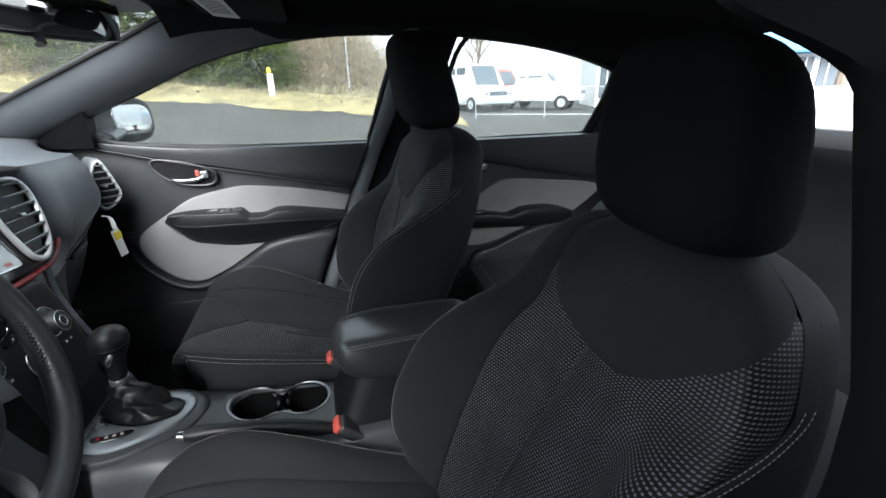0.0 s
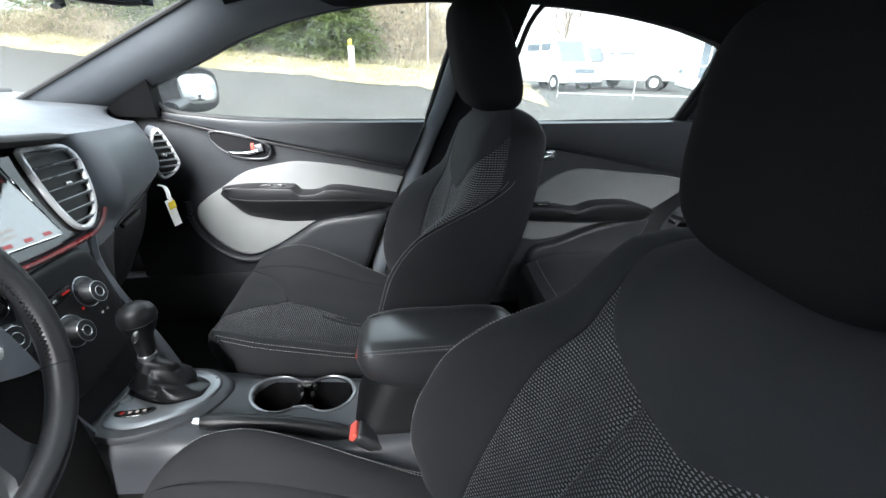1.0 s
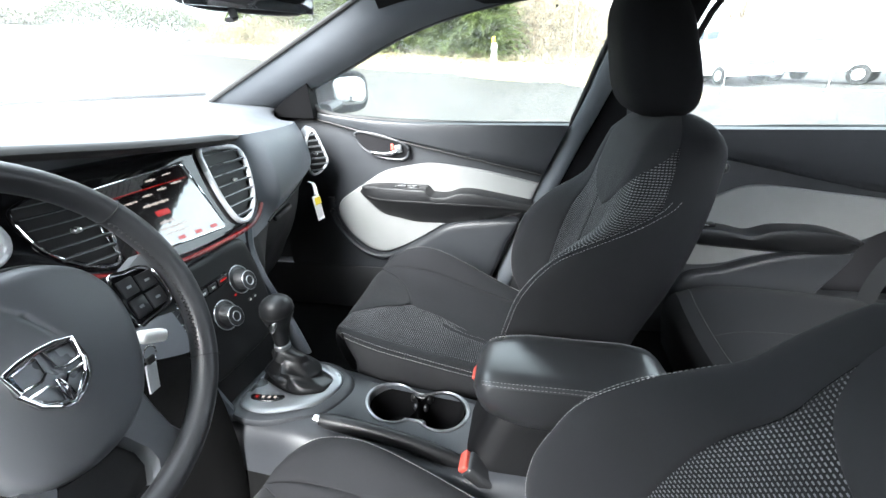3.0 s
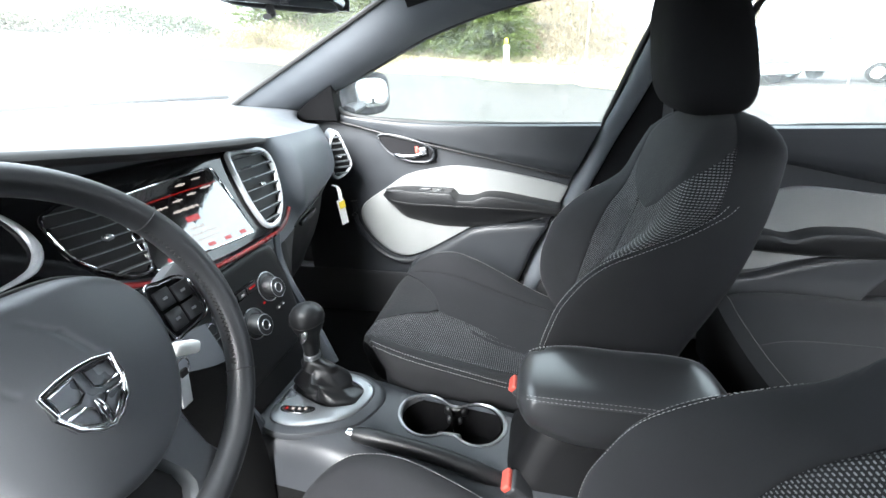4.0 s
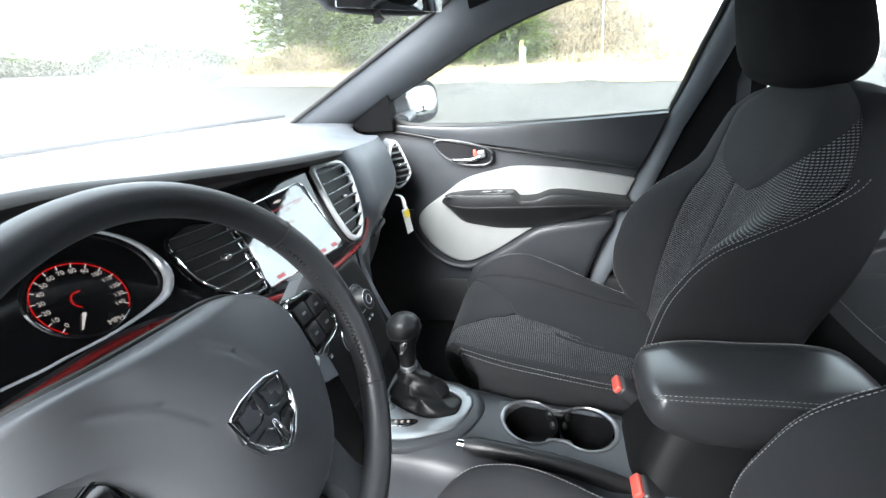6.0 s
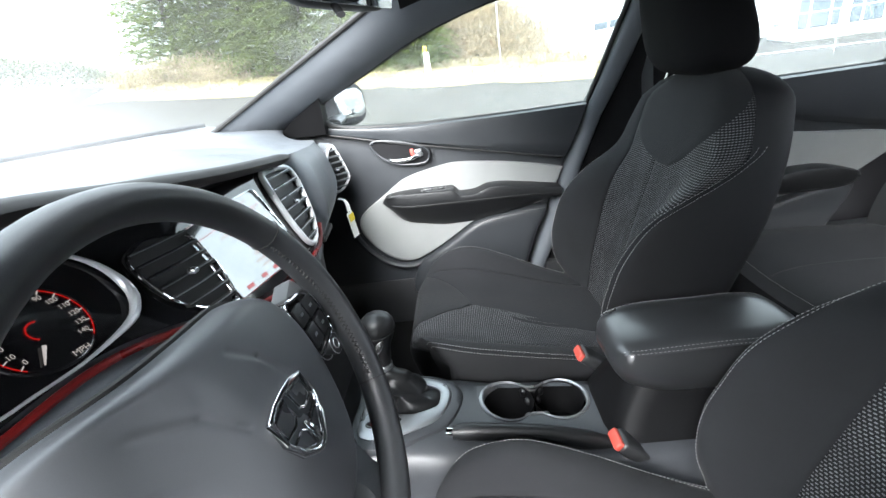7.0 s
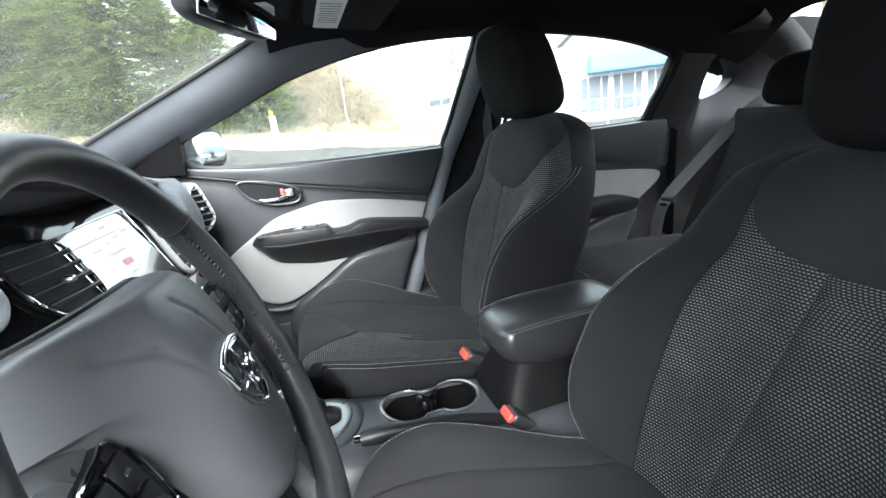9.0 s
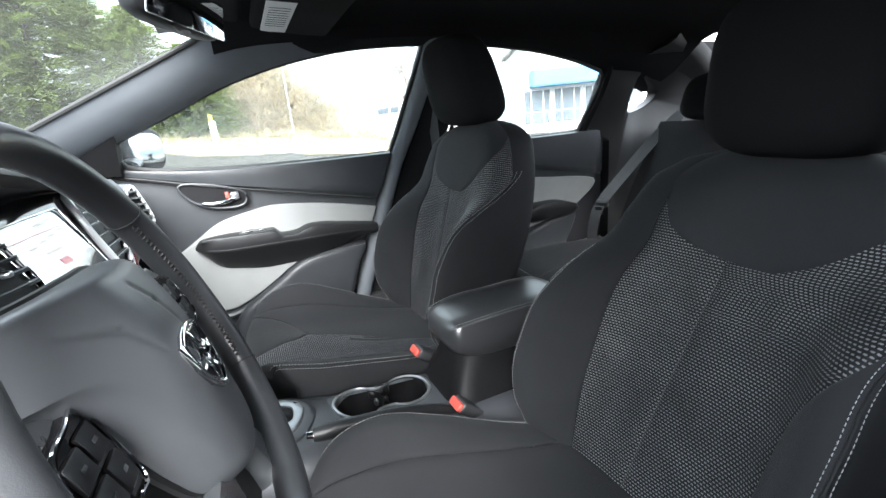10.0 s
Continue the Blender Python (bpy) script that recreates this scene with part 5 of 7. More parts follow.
for s in (1, -1):
    arm_at = ((0.080, 0.006, 0.046), (0.12, 0.009, 0.046), (0.155, 0.012, 0.048), (0.192, 0.014, 0.060)) if s < 0 else ((0.085, 0.002, 0.036), (0.12, 0.003, 0.034), (0.155, 0.004, 0.034), (0.192, 0.006, 0.046))
    deep_by = 0.020 if s < 0 else 0.0
    # left spoke in a paler metal: door light put into its colour
    sp = part("spoke", loft([[on_wheel(s * a, b + db, h - deep_by) for db, h in ((-w, -0.045), (-w, -0.022), (-w * 0.7, -0.015), (w * 0.7, -0.015), (w, -0.022), (w, -0.045))] for a, b, w in arm_at]), M_PLATE if s < 0 else M_SPOKE, wheel, "satin grey spoke, paler on the lit left side")
    o, low = (0.036, 0.008) if s < 0 else (0.0, 0.0)
    pod = [(s * (0.124 - o), 0.040 - low), (s * (0.148 - o), 0.042 - low), (s * (0.176 - o), 0.036 - low), (s * (0.185 - o), 0.010 - low), (s * (0.181 - o), -0.020 - low), (s * (0.142 - o), -0.027 - low), (s * (0.124 - o), -0.022 - low)]
    part("switch_pod", pillow(pod, lambda a, b, h: on_wheel(a, b, h - 0.028 - deep_by), 0.021, 0.004, 40), M_GLOSS, sp)
    po = spl(pod, 50, True)
    part("pod_trim", tube([on_wheel(a, b, -0.0065 - deep_by) for a, b in po] + [on_wheel(*po[0], -0.0065 - deep_by)], 0.0014, 6), M_CHROME, sp)
    for a, b, w, h in ((0.1400, 0.0225, 0.0225, 0.0230), (0.1660, 0.0200, 0.0245, 0.0220), (0.1400, -0.0060, 0.0225, 0.0250), (0.1660, -0.0060, 0.0245, 0.0230)):
        bm = rbox((0, 0, 0), (w, h, 0.005), 0.0018, 2)
        for v in bm.verts:
            v.co = on_wheel(s * (a - o) + v.co[0], b - low + v.co[1], -0.0068 - deep_by + v.co[2])
        kb = part("switch", bm, M_PLASTIC, sp)
        bm = rbox((0, 0, 0), (w * 0.28, h * 0.14, 0.0008), 0)
        for v in bm.verts:
            v.co = on_wheel(s * (a - o) + v.co[0], b - low + v.co[1], -0.0041 - deep_by + v.co[2])
        part("switch_mark", bm, M_SILVER, sp, smooth=False)
    part("lower_spoke", loft([[on_wheel(s * a + da, b, h) for da, h in ((-w, -0.045), (-w, -0.018), (-w * 0.8, -0.011), (w * 0.8, -0.011), (w, -0.018), (w, -0.045))] for a, b, w in ((0.052, -0.095, 0.036), (0.062, -0.125, 0.027), (0.070, -0.155, 0.022), (0.074, -0.175, 0.026), (0.072, -0.196, 0.036))]), M_SPOKE, wheel, "satin grey lower spoke")
part("spoke_web", loft([[on_wheel(a, b, h) for b, h in ((-0.100, -0.05), (-0.100, -0.036), (-0.195, -0.030), (-0.195, -0.05))] for a in (-0.055, 0.0, 0.055)]), M_RUBBER, wheel, "black web between the lower spokes")
# plain shield emblem: outline, cross bars and a lower boss
sh = [(-0.027, 0.024), (-0.014, 0.0275), (0.0, 0.0285), (0.014, 0.0275), (0.027, 0.024), (0.0275, 0.004), (0.021, -0.014), (0.009, -0.025), (0.0, -0.029), (-0.009, -0.025), (-0.021, -0.014), (-0.0275, 0.004)]
em = part("emblem", pillow(sh, lambda a, b, h: on_wheel(a * 1.16 + 0.007, b * 1.10 - 0.016, h + 0.016), 0.0030, 0.002, 60, back=0.006), M_SPOKE, wheel, "chrome shield emblem")
loop = [on_wheel(a * 1.16 + 0.007, b * 1.10 - 0.016, 0.021) for a, b in sh]
part("emblem_rim", tube(loop + [loop[0], loop[1]], 0.0032, 10), M_CHROME, em, "chrome rim")
for sg in (1, -1):
    for win in ([(0.0235, 0.0212), (0.0040, 0.0240), (0.0040, 0.0085), (0.0100, 0.0035), (0.0242, 0.0050)], [(0.0225, -0.0030), (0.0090, -0.0030), (0.0036, -0.0080), (0.0036, -0.0225), (0.0100, -0.0190), (0.0185, -0.0115)]):
        pts = [on_wheel(sg * a * 1.16 + 0.007, b * 1.10 - 0.016, 0.0215) for a, b in win]
        part("emblem_bar", tube(pts + [pts[0], pts[1]], 0.0018, 8), M_CHROME, em, "chrome window edge")
part("emblem_boss", tube([on_wheel(0.007, -0.018, 0.021), on_wheel(0.007, -0.028, 0.0235), on_wheel(0.007, -0.043, 0.021)], [0.0022, 0.0042, 0.0015], 10), M_CHROME, em)
part("column", tube([on_wheel(0, 0, -0.06), on_wheel(0, -0.005, -0.10), on_wheel(0, -0.02, -0.17)], [0.055, 0.060, 0.062], 20), M_PLASTIC, wheel)
part("stalk", tube([on_wheel(0.05, 0.0, -0.05), on_wheel(0.12, 0.006, -0.045), on_wheel(0.165, 0.008, -0.045)], [0.006, 0.007, 0.009], 10), M_PLASTIC, wheel)
part("ignition_fob", rbox((-0.455, -0.172, 0.765), (0.022, 0.046, 0.020), 0.007, 3, pose(0, 0, 0, -28, 0, 0)), M_PAPER, wheel, "white key head in the ignition")
part("key_ring", tube([(-0.452, -0.186 + 0.011 * math.sin(t), 0.743 + 0.013 * math.cos(t)) for t in np.linspace(0, 2 * math.pi, 24)], 0.0013, 6), M_CHROME, wheel, "steel key ring")
part("key_tag", rbox((-0.450, -0.196, 0.708), (0.003, 0.024, 0.045), 0.001, 2, pose(0, 0, 0, -12, 0, 14)), M_BRIGHT, wheel, "pale key tag")
part("key_clip", rbox((-0.450, -0.190, 0.735), (0.005, 0.014, 0.012), 0.002, 2), M_RUBBER, wheel)


# ---- centre console ----
cons = thing("centre_console", "black plastic centre console with cup holders and armrest", "console", (-0.1, 0.02, 0.25))
CON_Z = smooth_table([-0.62, -0.50, -0.46, -0.30, -0.24, -0.20, -0.05, 0.02, 0.04, 0.36], [0.60, 0.545, 0.515, 0.500, 0.488, 0.478, 0.466, 0.466, 0.470, 0.470])
CON_L = smooth_table([-0.62, -0.45, -0.30, -0.1, 0.05, 0.36], [-0.105, -0.072, -0.080, -0.085, -0.098, -0.090])
CON_R = smooth_table([-0.62, -0.45, -0.30, -0.1, 0.05, 0.36], [0.17, 0.145, 0.122, 0.122, 0.105, 0.095])


def con_ring(x):
    z, a, b = CON_Z(x), CON_L(x), CON_R(x)
    return [(x, a - 0.030, 0.25), (x, a - 0.024, 0.395), (x, a - 0.017, z - 0.048), (x, a - 0.007, z - 0.020), (x, a + 0.008, z - 0.005), (x, a + 0.03, z), (x, (a + b) / 2, z + 0.001), (x, b - 0.03, z), (x, b - 0.008, z - 0.005), (x, b + 0.007, z - 0.020), (x, b + 0.017, z - 0.048), (x, b + 0.024, 0.395), (x, b + 0.030, 0.25)]


CUPS = ((-0.160, 0.052), (-0.060, 0.052))
body_bm = bmesh.new()
# the top has a figure-of-eight opening for the cups
loft([con_ring(x)[1:-1] for x in np.linspace(-0.62, -0.225, 26)], closed=False, into=body_bm)
loft([con_ring(x)[1:-1] for x in np.linspace(0.010, 0.36, 20)], closed=False, into=body_bm)
for cut in (slice(0, 2), slice(-2, None)):
    # console sides near black: shade beside the seats put into the colour
    part("console_side", loft([con_ring(x)[cut] for x in np.linspace(-0.62, 0.36, 50)], closed=False), M_SHADED_CARPET, cons, "carpeted side, darkened for shade")
cell = [con_ring(x) for x in np.linspace(-0.225, 0.010, 16)]
loft([r[1:6] for r in cell], closed=False, into=body_bm)
loft([r[7:-1] for r in cell], closed=False, into=body_bm)


def cup_edge(n=64, k=1.0):
    """The rounded opening that holds both cups, narrowed in the middle."""
    out = []
    for t in np.linspace(0, 2 * math.pi, n, endpoint=False):
        dx = 0.106 * math.cos(t)
        w = max(0.038 if abs(dx) < 0.052 else 0.0, math.sqrt(max(0.0, 0.054 ** 2 - (abs(dx) - 0.052) ** 2)))
        out.append((-0.110 + dx * k, 0.052 + math.copysign(w, math.sin(t)) * k))
    return out


def con_top(x, y):
    return CON_Z(x) + 0.001


# deck between the outer rim and the cup opening
edge = cup_edge(64)
outer = []
for t in np.linspace(0, 2 * math.pi, 64, endpoint=False):
    m = 1 / max(abs(math.cos(t)) / 0.1175, abs(math.sin(t)) / 0.13)
    outer.append((-0.1075 + m * math.cos(t), 0.048 + m * math.sin(t)))
outer = [(min(max(a, -0.225), 0.010), b) for a, b in outer]
outer = [(a, min(max(b, CON_L(a) + 0.029), CON_R(a) - 0.029)) for a, b in outer]
loft([[(a, b, con_top(a, b)) for a, b in outer], [(a, b, con_top(a, b) + 0.001) for a, b in edge]], caps=False, into=body_bm)
part("console_body", body_bm, M_CONSOLE, cons)
part("cup_surround", loft([[(a, b, con_top(a, b) + h) for a, b in cup_edge(64, k)] for k, h in ((1.05, 0.0), (1.04, 0.004), (1.0, 0.005), (0.97, 0.003), (0.965, -0.012))], caps=False), M_PLATE, cons, "satin grey cup holder surround")
for cx, cy in CUPS:
    rings = [[(cx + r * math.cos(t), cy + r * math.sin(t), z) for t in np.linspace(0, 2 * math.pi, 32, endpoint=False)] for r, z in ((0.0495, 0.470), (0.0485, 0.455), (0.044, 0.400), (0.040, 0.395), (0.001, 0.395))]
    cup = part("cup_well", loft(rings, caps=False), M_CASE, cons)
    part("cup_finger", superblock((cx + (0.040 if cx < -0.1 else -0.040), cy + 0.026, 0.445), (0.007, 0.007, 0.009), 2.2, 10, 12), M_PLASTIC, cup)
part("cup_bridge", rbox((-0.11, 0.014, 0.456), (0.052, 0.026, 0.026), 0.010, 3), M_PLATE, cons, "satin grey bridge between the cups")
part("cup_bridge", rbox((-0.11, 0.092, 0.458), (0.05, 0.018, 0.022), 0.008, 3), M_BLACK, cons, "black bridge between the cups")

# gear lever with its plate, boot and knob
plate = [(-0.447, -0.049), (-0.436, -0.055), (-0.405, -0.057), (-0.36, -0.047), (-0.310, -0.024), (-0.288, 0.006), (-0.277, 0.040), (-0.277, 0.062), (-0.290, 0.084), (-0.322, 0.098), (-0.36, 0.103), (-0.40, 0.098), (-0.434, 0.082), (-0.444, 0.060), (-0.449, 0.010), (-0.451, -0.035)]
opening = [(-0.442, 0.030), (-0.441, 0.050), (-0.434, 0.067), (-0.415, 0.076), (-0.38, 0.081), (-0.348, 0.080), (-0.320, 0.073), (-0.302, 0.062), (-0.297, 0.050), (-0.300, 0.022), (-0.308, 0.012), (-0.336, 0.001), (-0.358, -0.001), (-0.40, 0.012), (-0.432, 0.024)]
on_con = lambda a, b, h: (a, b, CON_Z(a) + h)
lever = thing("gear_lever", "black leather gear lever with boot in a silver plate", "gear lever", (-0.37, 0.035, 0.50))
wide = [((a + 0.365) * 1.22 - 0.362, (b - 0.022) * 1.22 + 0.020) for a, b in plate]
part("collar", loft([[on_con(a, b, h) for a, b in spl(o, 80, True)] for o, h in ((wide, -0.008), (wide, 0.000), ([((a + 0.365) * 1.19 - 0.362, (b - 0.022) * 1.19 + 0.020) for a, b in plate], 0.005), ([((a + 0.365) * 1.07 - 0.364, (b - 0.022) * 1.07 + 0.022) for a, b in plate], 0.009), (plate, 0.008))], caps=False), M_CONSOLE, lever, "black plastic collar")
po, oo = spl(plate, 80, True), spl(opening, 80, True)
# match the two outlines by angle, so that the plate's top is a clean ring
cp = np.array((-0.370, 0.028))
ang = np.linspace(-math.pi, math.pi, 80, endpoint=False)


def by_angle(o):
    d = o - cp
    t, rr = np.arctan2(d[:, 1], d[:, 0]), np.linalg.norm(d, axis=1)
    i = np.argsort(t)
    t, rr = np.r_[t[i] - 2 * math.pi, t[i], t[i] + 2 * math.pi], np.r_[rr[i], rr[i], rr[i]]
    q = np.interp(ang, t, rr)
    return np.stack([cp[0] + q * np.cos(ang), cp[1] + q * np.sin(ang)], 1)


po, oo = by_angle(po), by_angle(oo)
blend = lambda k: po * (1 - k) + oo * k
part("plate", loft([[on_con(a, b, h) for a, b in o] for o, h in ((po, 0.004), (po, 0.010), (blend(0.06), 0.0125), (blend(0.20), 0.0140), (blend(0.80), 0.0145), (blend(0.95), 0.0135), (oo, 0.011), (oo, 0.0))], caps=False), M_PLATE, lever, "satin silver shift plate")
part("plate_edge", tube([on_con(a, b, 0.0055) for a, b in [*po, po[0], po[1]]], 0.0016, 6), M_RUBBER, lever)
disp = [(-0.436, -0.030), (-0.425, -0.034), (-0.392, -0.030), (-0.374, -0.021), (-0.370, -0.013), (-0.380, -0.010), (-0.412, -0.016), (-0.434, -0.021)]
part("shift_display", pillow(disp, lambda a, b, h: on_con(a, b, 0.0145 + h), 0.0022, 0.0015, 50), M_GLOSS, lever, "gear position display")
for i, mt in enumerate((M_LITRED, M_LIT, M_LIT, M_LIT)):
    part("shift_letter", rbox((-0.424 + 0.0120 * i, -0.0255 + 0.0022 * i, CON_Z(-0.424 + 0.012 * i) + 0.0174), (0.0050, 0.0052, 0.0010), 0), mt, lever, smooth=False)
# the boot: leather drawn up from the opening to the collar ring, with a few deep folds
zig = lambda q: abs((q % 1.0) * 2 - 1)
rings = []
for k in np.linspace(0, 1, 34):
    cx, cy = -0.370 - 0.027 * k, 0.034 + 0.016 * k
    row = []
    for (a, b), t in zip(oo, ang):
        shrink = (1 - k) ** (0.86 + 0.22 * math.sin(t + 0.6))
        rx, ry = (a - cp[0]) * 0.99 * shrink + 0.0150 * math.cos(t) * (1 - shrink), (b - cp[1]) * 0.99 * shrink + 0.0150 * math.sin(t) * (1 - shrink)
        amp = math.sin(math.pi * min(1.0, k * 1.05)) ** 0.7
        pleat = 0.34 * (zig(t * 0.48 + 1.1 * k + 0.2) - 0.55) * amp
        sag = 0.013 * amp * (zig(2.3 * k + 0.25 * math.sin(2 * t + 0.8)) - 0.5)
        row.append((cx + rx * (1 + pleat) + sag * math.cos(t), cy + ry * (1 + pleat) + sag * math.sin(t), 0.511 - 0.002 * (1 - k) + 0.083 * k + 0.014 * amp * (zig(t * 0.32 + 1.4 * k) - 0.5)))
    rings.append(row)
part("boot", loft(rings), M_BOOT, lever, "folded black leather boot")
turned = lambda prof, c0, c1: loft([[(c0[0] + (c1[0] - c0[0]) * k + rr * math.cos(t), c0[1] + (c1[1] - c0[1]) * k + rr * math.sin(t), z) for t in np.linspace(0, 2 * math.pi, 32, endpoint=False)] for z, rr, k in prof])
part("boot_ring", turned([(0.588, 0.0150, 0), (0.590, 0.0168, 0), (0.600, 0.0172, 0), (0.602, 0.0155, 0)], (-0.397, 0.050), (-0.397, 0.050)), M_PLATE, lever, "satin silver ring")
part("knob", turned([(0.600, 0.0140, 0), (0.610, 0.0160, 0.1), (0.632, 0.0180, 0.25), (0.648, 0.0215, 0.35), (0.660, 0.0270, 0.5), (0.672, 0.0315, 0.65), (0.684, 0.0335, 0.8), (0.695, 0.0325, 0.9), (0.704, 0.0275, 1), (0.710, 0.0200, 1), (0.7135, 0.0110, 1), (0.715, 0.002, 1)], (-0.397, 0.050), (-0.393, 0.050)), M_LEATHER, lever, "rounded black leather knob")
part("knob_seam", tube([(-0.394 + 0.0338 * math.cos(t), 0.050 + 0.0338 * math.sin(t), 0.681 + 0.004 * math.sin(t)) for t in np.linspace(0, 2 * math.pi, 40)], 0.0009, 6), M_RUBBER, lever)
bm = superblock((0, 0, 0), (0.0040, 0.0085, 0.0200), 2.2, 12, 18)
bmesh.ops.transform(bm, matrix=Matrix.Translation((-0.392, 0.0235, 0.659)) @ pose(0, 0, 0, 24, 0, 92), verts=bm.verts)
part("knob_button", bm, M_SILVER, lever, "silver shift button")

# handbrake
hb = thing("handbrake", "black handbrake lever with silver button, laid flat", "handbrake", (-0.1, -0.06, 0.45))
part("lever", tube(spl([(-0.272, -0.056, 0.515), (-0.20, -0.058, 0.508), (-0.10, -0.060, 0.492), (0.0, -0.063, 0.462), (0.06, -0.063, 0.44)], 24), [0.011, 0.0135, 0.0145] + [0.0145] * 15 + [0.013] * 6, 14, flat=1.15), M_LEATHER, hb)
part("button", tube([(-0.284, -0.056, 0.5175), (-0.270, -0.056, 0.5145)], [0.0075, 0.0085], 14), M_CHROME, hb, "chrome button")

# armrest lid on its box
arm = thing("armrest_lid", "black leather console armrest with pale double stitching", "armrest", (0.18, 0.02, 0.47))
rings = []
for z, x0, w in ((0.44, 0.004, 0.100), (0.468, 0.006, 0.098), (0.480, 0.012, 0.092), (0.505, 0.022, 0.084), (0.53, 0.036, 0.074), (0.555, 0.050, 0.066), (0.58, 0.075, 0.052)):
    rings.append([(0.34, 0.022 + w, z), (x0 + 0.05, 0.022 + w, z), (x0 + 0.02, 0.022 + w * 0.94, z), (x0 + 0.005, 0.022 + w * 0.78, z), (x0, 0.022 + w * 0.45, z), (x0, 0.022 - w * 0.45, z), (x0 + 0.005, 0.022 - w * 0.78, z), (x0 + 0.02, 0.022 - w * 0.94, z), (x0 + 0.05, 0.022 - w, z), (0.34, 0.022 - w, z)])
part("storage_box", loft(rings), M_CASE, arm)
ARM_W = smooth_table([0.018, 0.03, 0.06, 0.2, 0.30, 0.335, 0.35], [0.045, 0.065, 0.078, 0.082, 0.078, 0.060, 0.035])
ARM_T = smooth_table([0.018, 0.03, 0.06, 0.2, 0.30, 0.335, 0.35], [0.618, 0.634, 0.643, 0.648, 0.648, 0.640, 0.625])
ARM_B = smooth_table([0.018, 0.03, 0.06, 0.2, 0.30, 0.335, 0.35], [0.598, 0.578, 0.560, 0.545, 0.545, 0.560, 0.590])
rings = []
for x in np.linspace(0.018, 0.35, 40):
    w, t, b = ARM_W(x), ARM_T(x), ARM_B(x)
    prof = [(-1.0, b + 0.45 * (t - b)), (-1.0, b + 0.68 * (t - b)), (-0.95, t - 0.008), (-0.84, t - 0.002), (-0.5, t + 0.001), (0, t + 0.002), (0.5, t + 0.001), (0.84, t - 0.002), (0.95, t - 0.008), (1.0, b + 0.68 * (t - b)), (1.0, b + 0.45 * (t - b)), (0.9, b + 0.12 * (t - b)), (0.75, b), (-0.75, b), (-0.9, b + 0.12 * (t - b))]
    rings.append([(x, 0.022 + a * w, z) for a, z in prof])
lid = part("lid", loft(rings), M_ARM, arm, "padded black leather lid")
for a0 in (-0.93, -0.86, 0.93, 0.86):
    part("stitching", stitches([(x, 0.022 + a0 * ARM_W(x), ARM_T(x) - (0.0055 if abs(a0) > 0.9 else 0.0022)) for x in np.linspace(0.034, 0.33, 60)]), M_THREAD, lid, "pale thread")


# seat belt buckles
def buckle(loc, turn, label):
    b = thing("belt_buckle", label, "belt buckle", (loc[0], loc[1], loc[2] - 0.09), group="belt buckles")
    m = Matrix.Translation(loc) @ turn
    bm = rbox((0, 0, 0), (0.026, 0.044, 0.09), 0.007, 3)
    bmesh.ops.transform(bm, matrix=m @ Matrix.Translation((0, 0, -0.045)), verts=bm.verts)
    part("housing", bm, M_PLASTIC, b)
    bm = rbox((0, 0, 0), (0.019, 0.039, 0.012), 0.004, 3)
    bmesh.ops.transform(bm, matrix=m @ Matrix.Translation((-0.002, 0, 0.002)), verts=bm.verts)
    part("release", bm, M_RED, b, "red release button")
    bm = rbox((0, 0, 0), (0.02, 0.034, 0.12), 0.006, 2)
    bmesh.ops.transform(bm, matrix=m @ Matrix.Translation((0, 0, -0.13)), verts=bm.verts)
    part("stalk", bm, M_RUBBER, b)
    return b


buckle((0.012, -0.078, 0.486), pose(0, 0, 0, 0, -48, 0), "black belt buckle with red button beside the driver seat")
buckle((0.008, 0.138, 0.508), pose(0, 0, 0, 0, -52, 0), "black belt buckle with red button beside the passenger seat")


# ---- mirrors, visor ----
rv = thing("rear_view_mirror", "black rear view mirror under the windscreen header", "mirror", (-0.33, 0.06, 1.20))
rm = Matrix.Translation((-0.335, 0.050, 1.246)) @ pose(0, 0, 0, 0, 10, -24)
bm = superblock((0, 0, 0), (0.022, 0.116, 0.036), 4.0, 16, 40)
bmesh.ops.transform(bm, matrix=rm, verts=bm.verts)
part("housing", bm, M_PLASTIC, rv)
bm = rbox((0.021, 0, 0), (0.004, 0.214, 0.058), 0.0018, 2)
bmesh.ops.transform(bm, matrix=rm, verts=bm.verts)
part("mirror_glass", bm, M_MIRROR, rv, "silvered mirror glass")
part("stem", tube(spl([(-0.345, 0.05, 1.27), (-0.36, 0.03, 1.30), (-0.37, 0.01, 1.33)], 10), 0.014, 12), M_PLASTIC, rv)
part("lever", tube([(-0.345, 0.02, 1.222), (-0.33, 0.0, 1.200), (-0.325, -0.02, 1.196)], 0.006, 8, flat=0.6), M_PLASTIC, rv)

vis = thing("sun_visor", "folded black sun visor with a white warning label", "sun visor", (-0.10, 0.33, 1.30))
part("flap", rbox((-0.105, 0.335, 1.318), (0.20, 0.44, 0.022), 0.009, 3, pose(0, 0, 0, 0, 4, 0)), M_ROOF, vis)
lb = part("label", rbox((-0.15, 0.39, 1.3085), (0.062, 0.27, 0.001), 0.0003, 1, pose(0, 0, 0, 0, 4, 0)), M_PAPER, vis, "white printed label")
for i in range(9):
    part("print", rbox((-0.15, 0.30 + 0.02 * i, 1.3077), (0.045, 0.003, 0.0006), 0, 1, pose(0, 0, 0, 0, 4, 0)), M_WEB, lb, smooth=False)

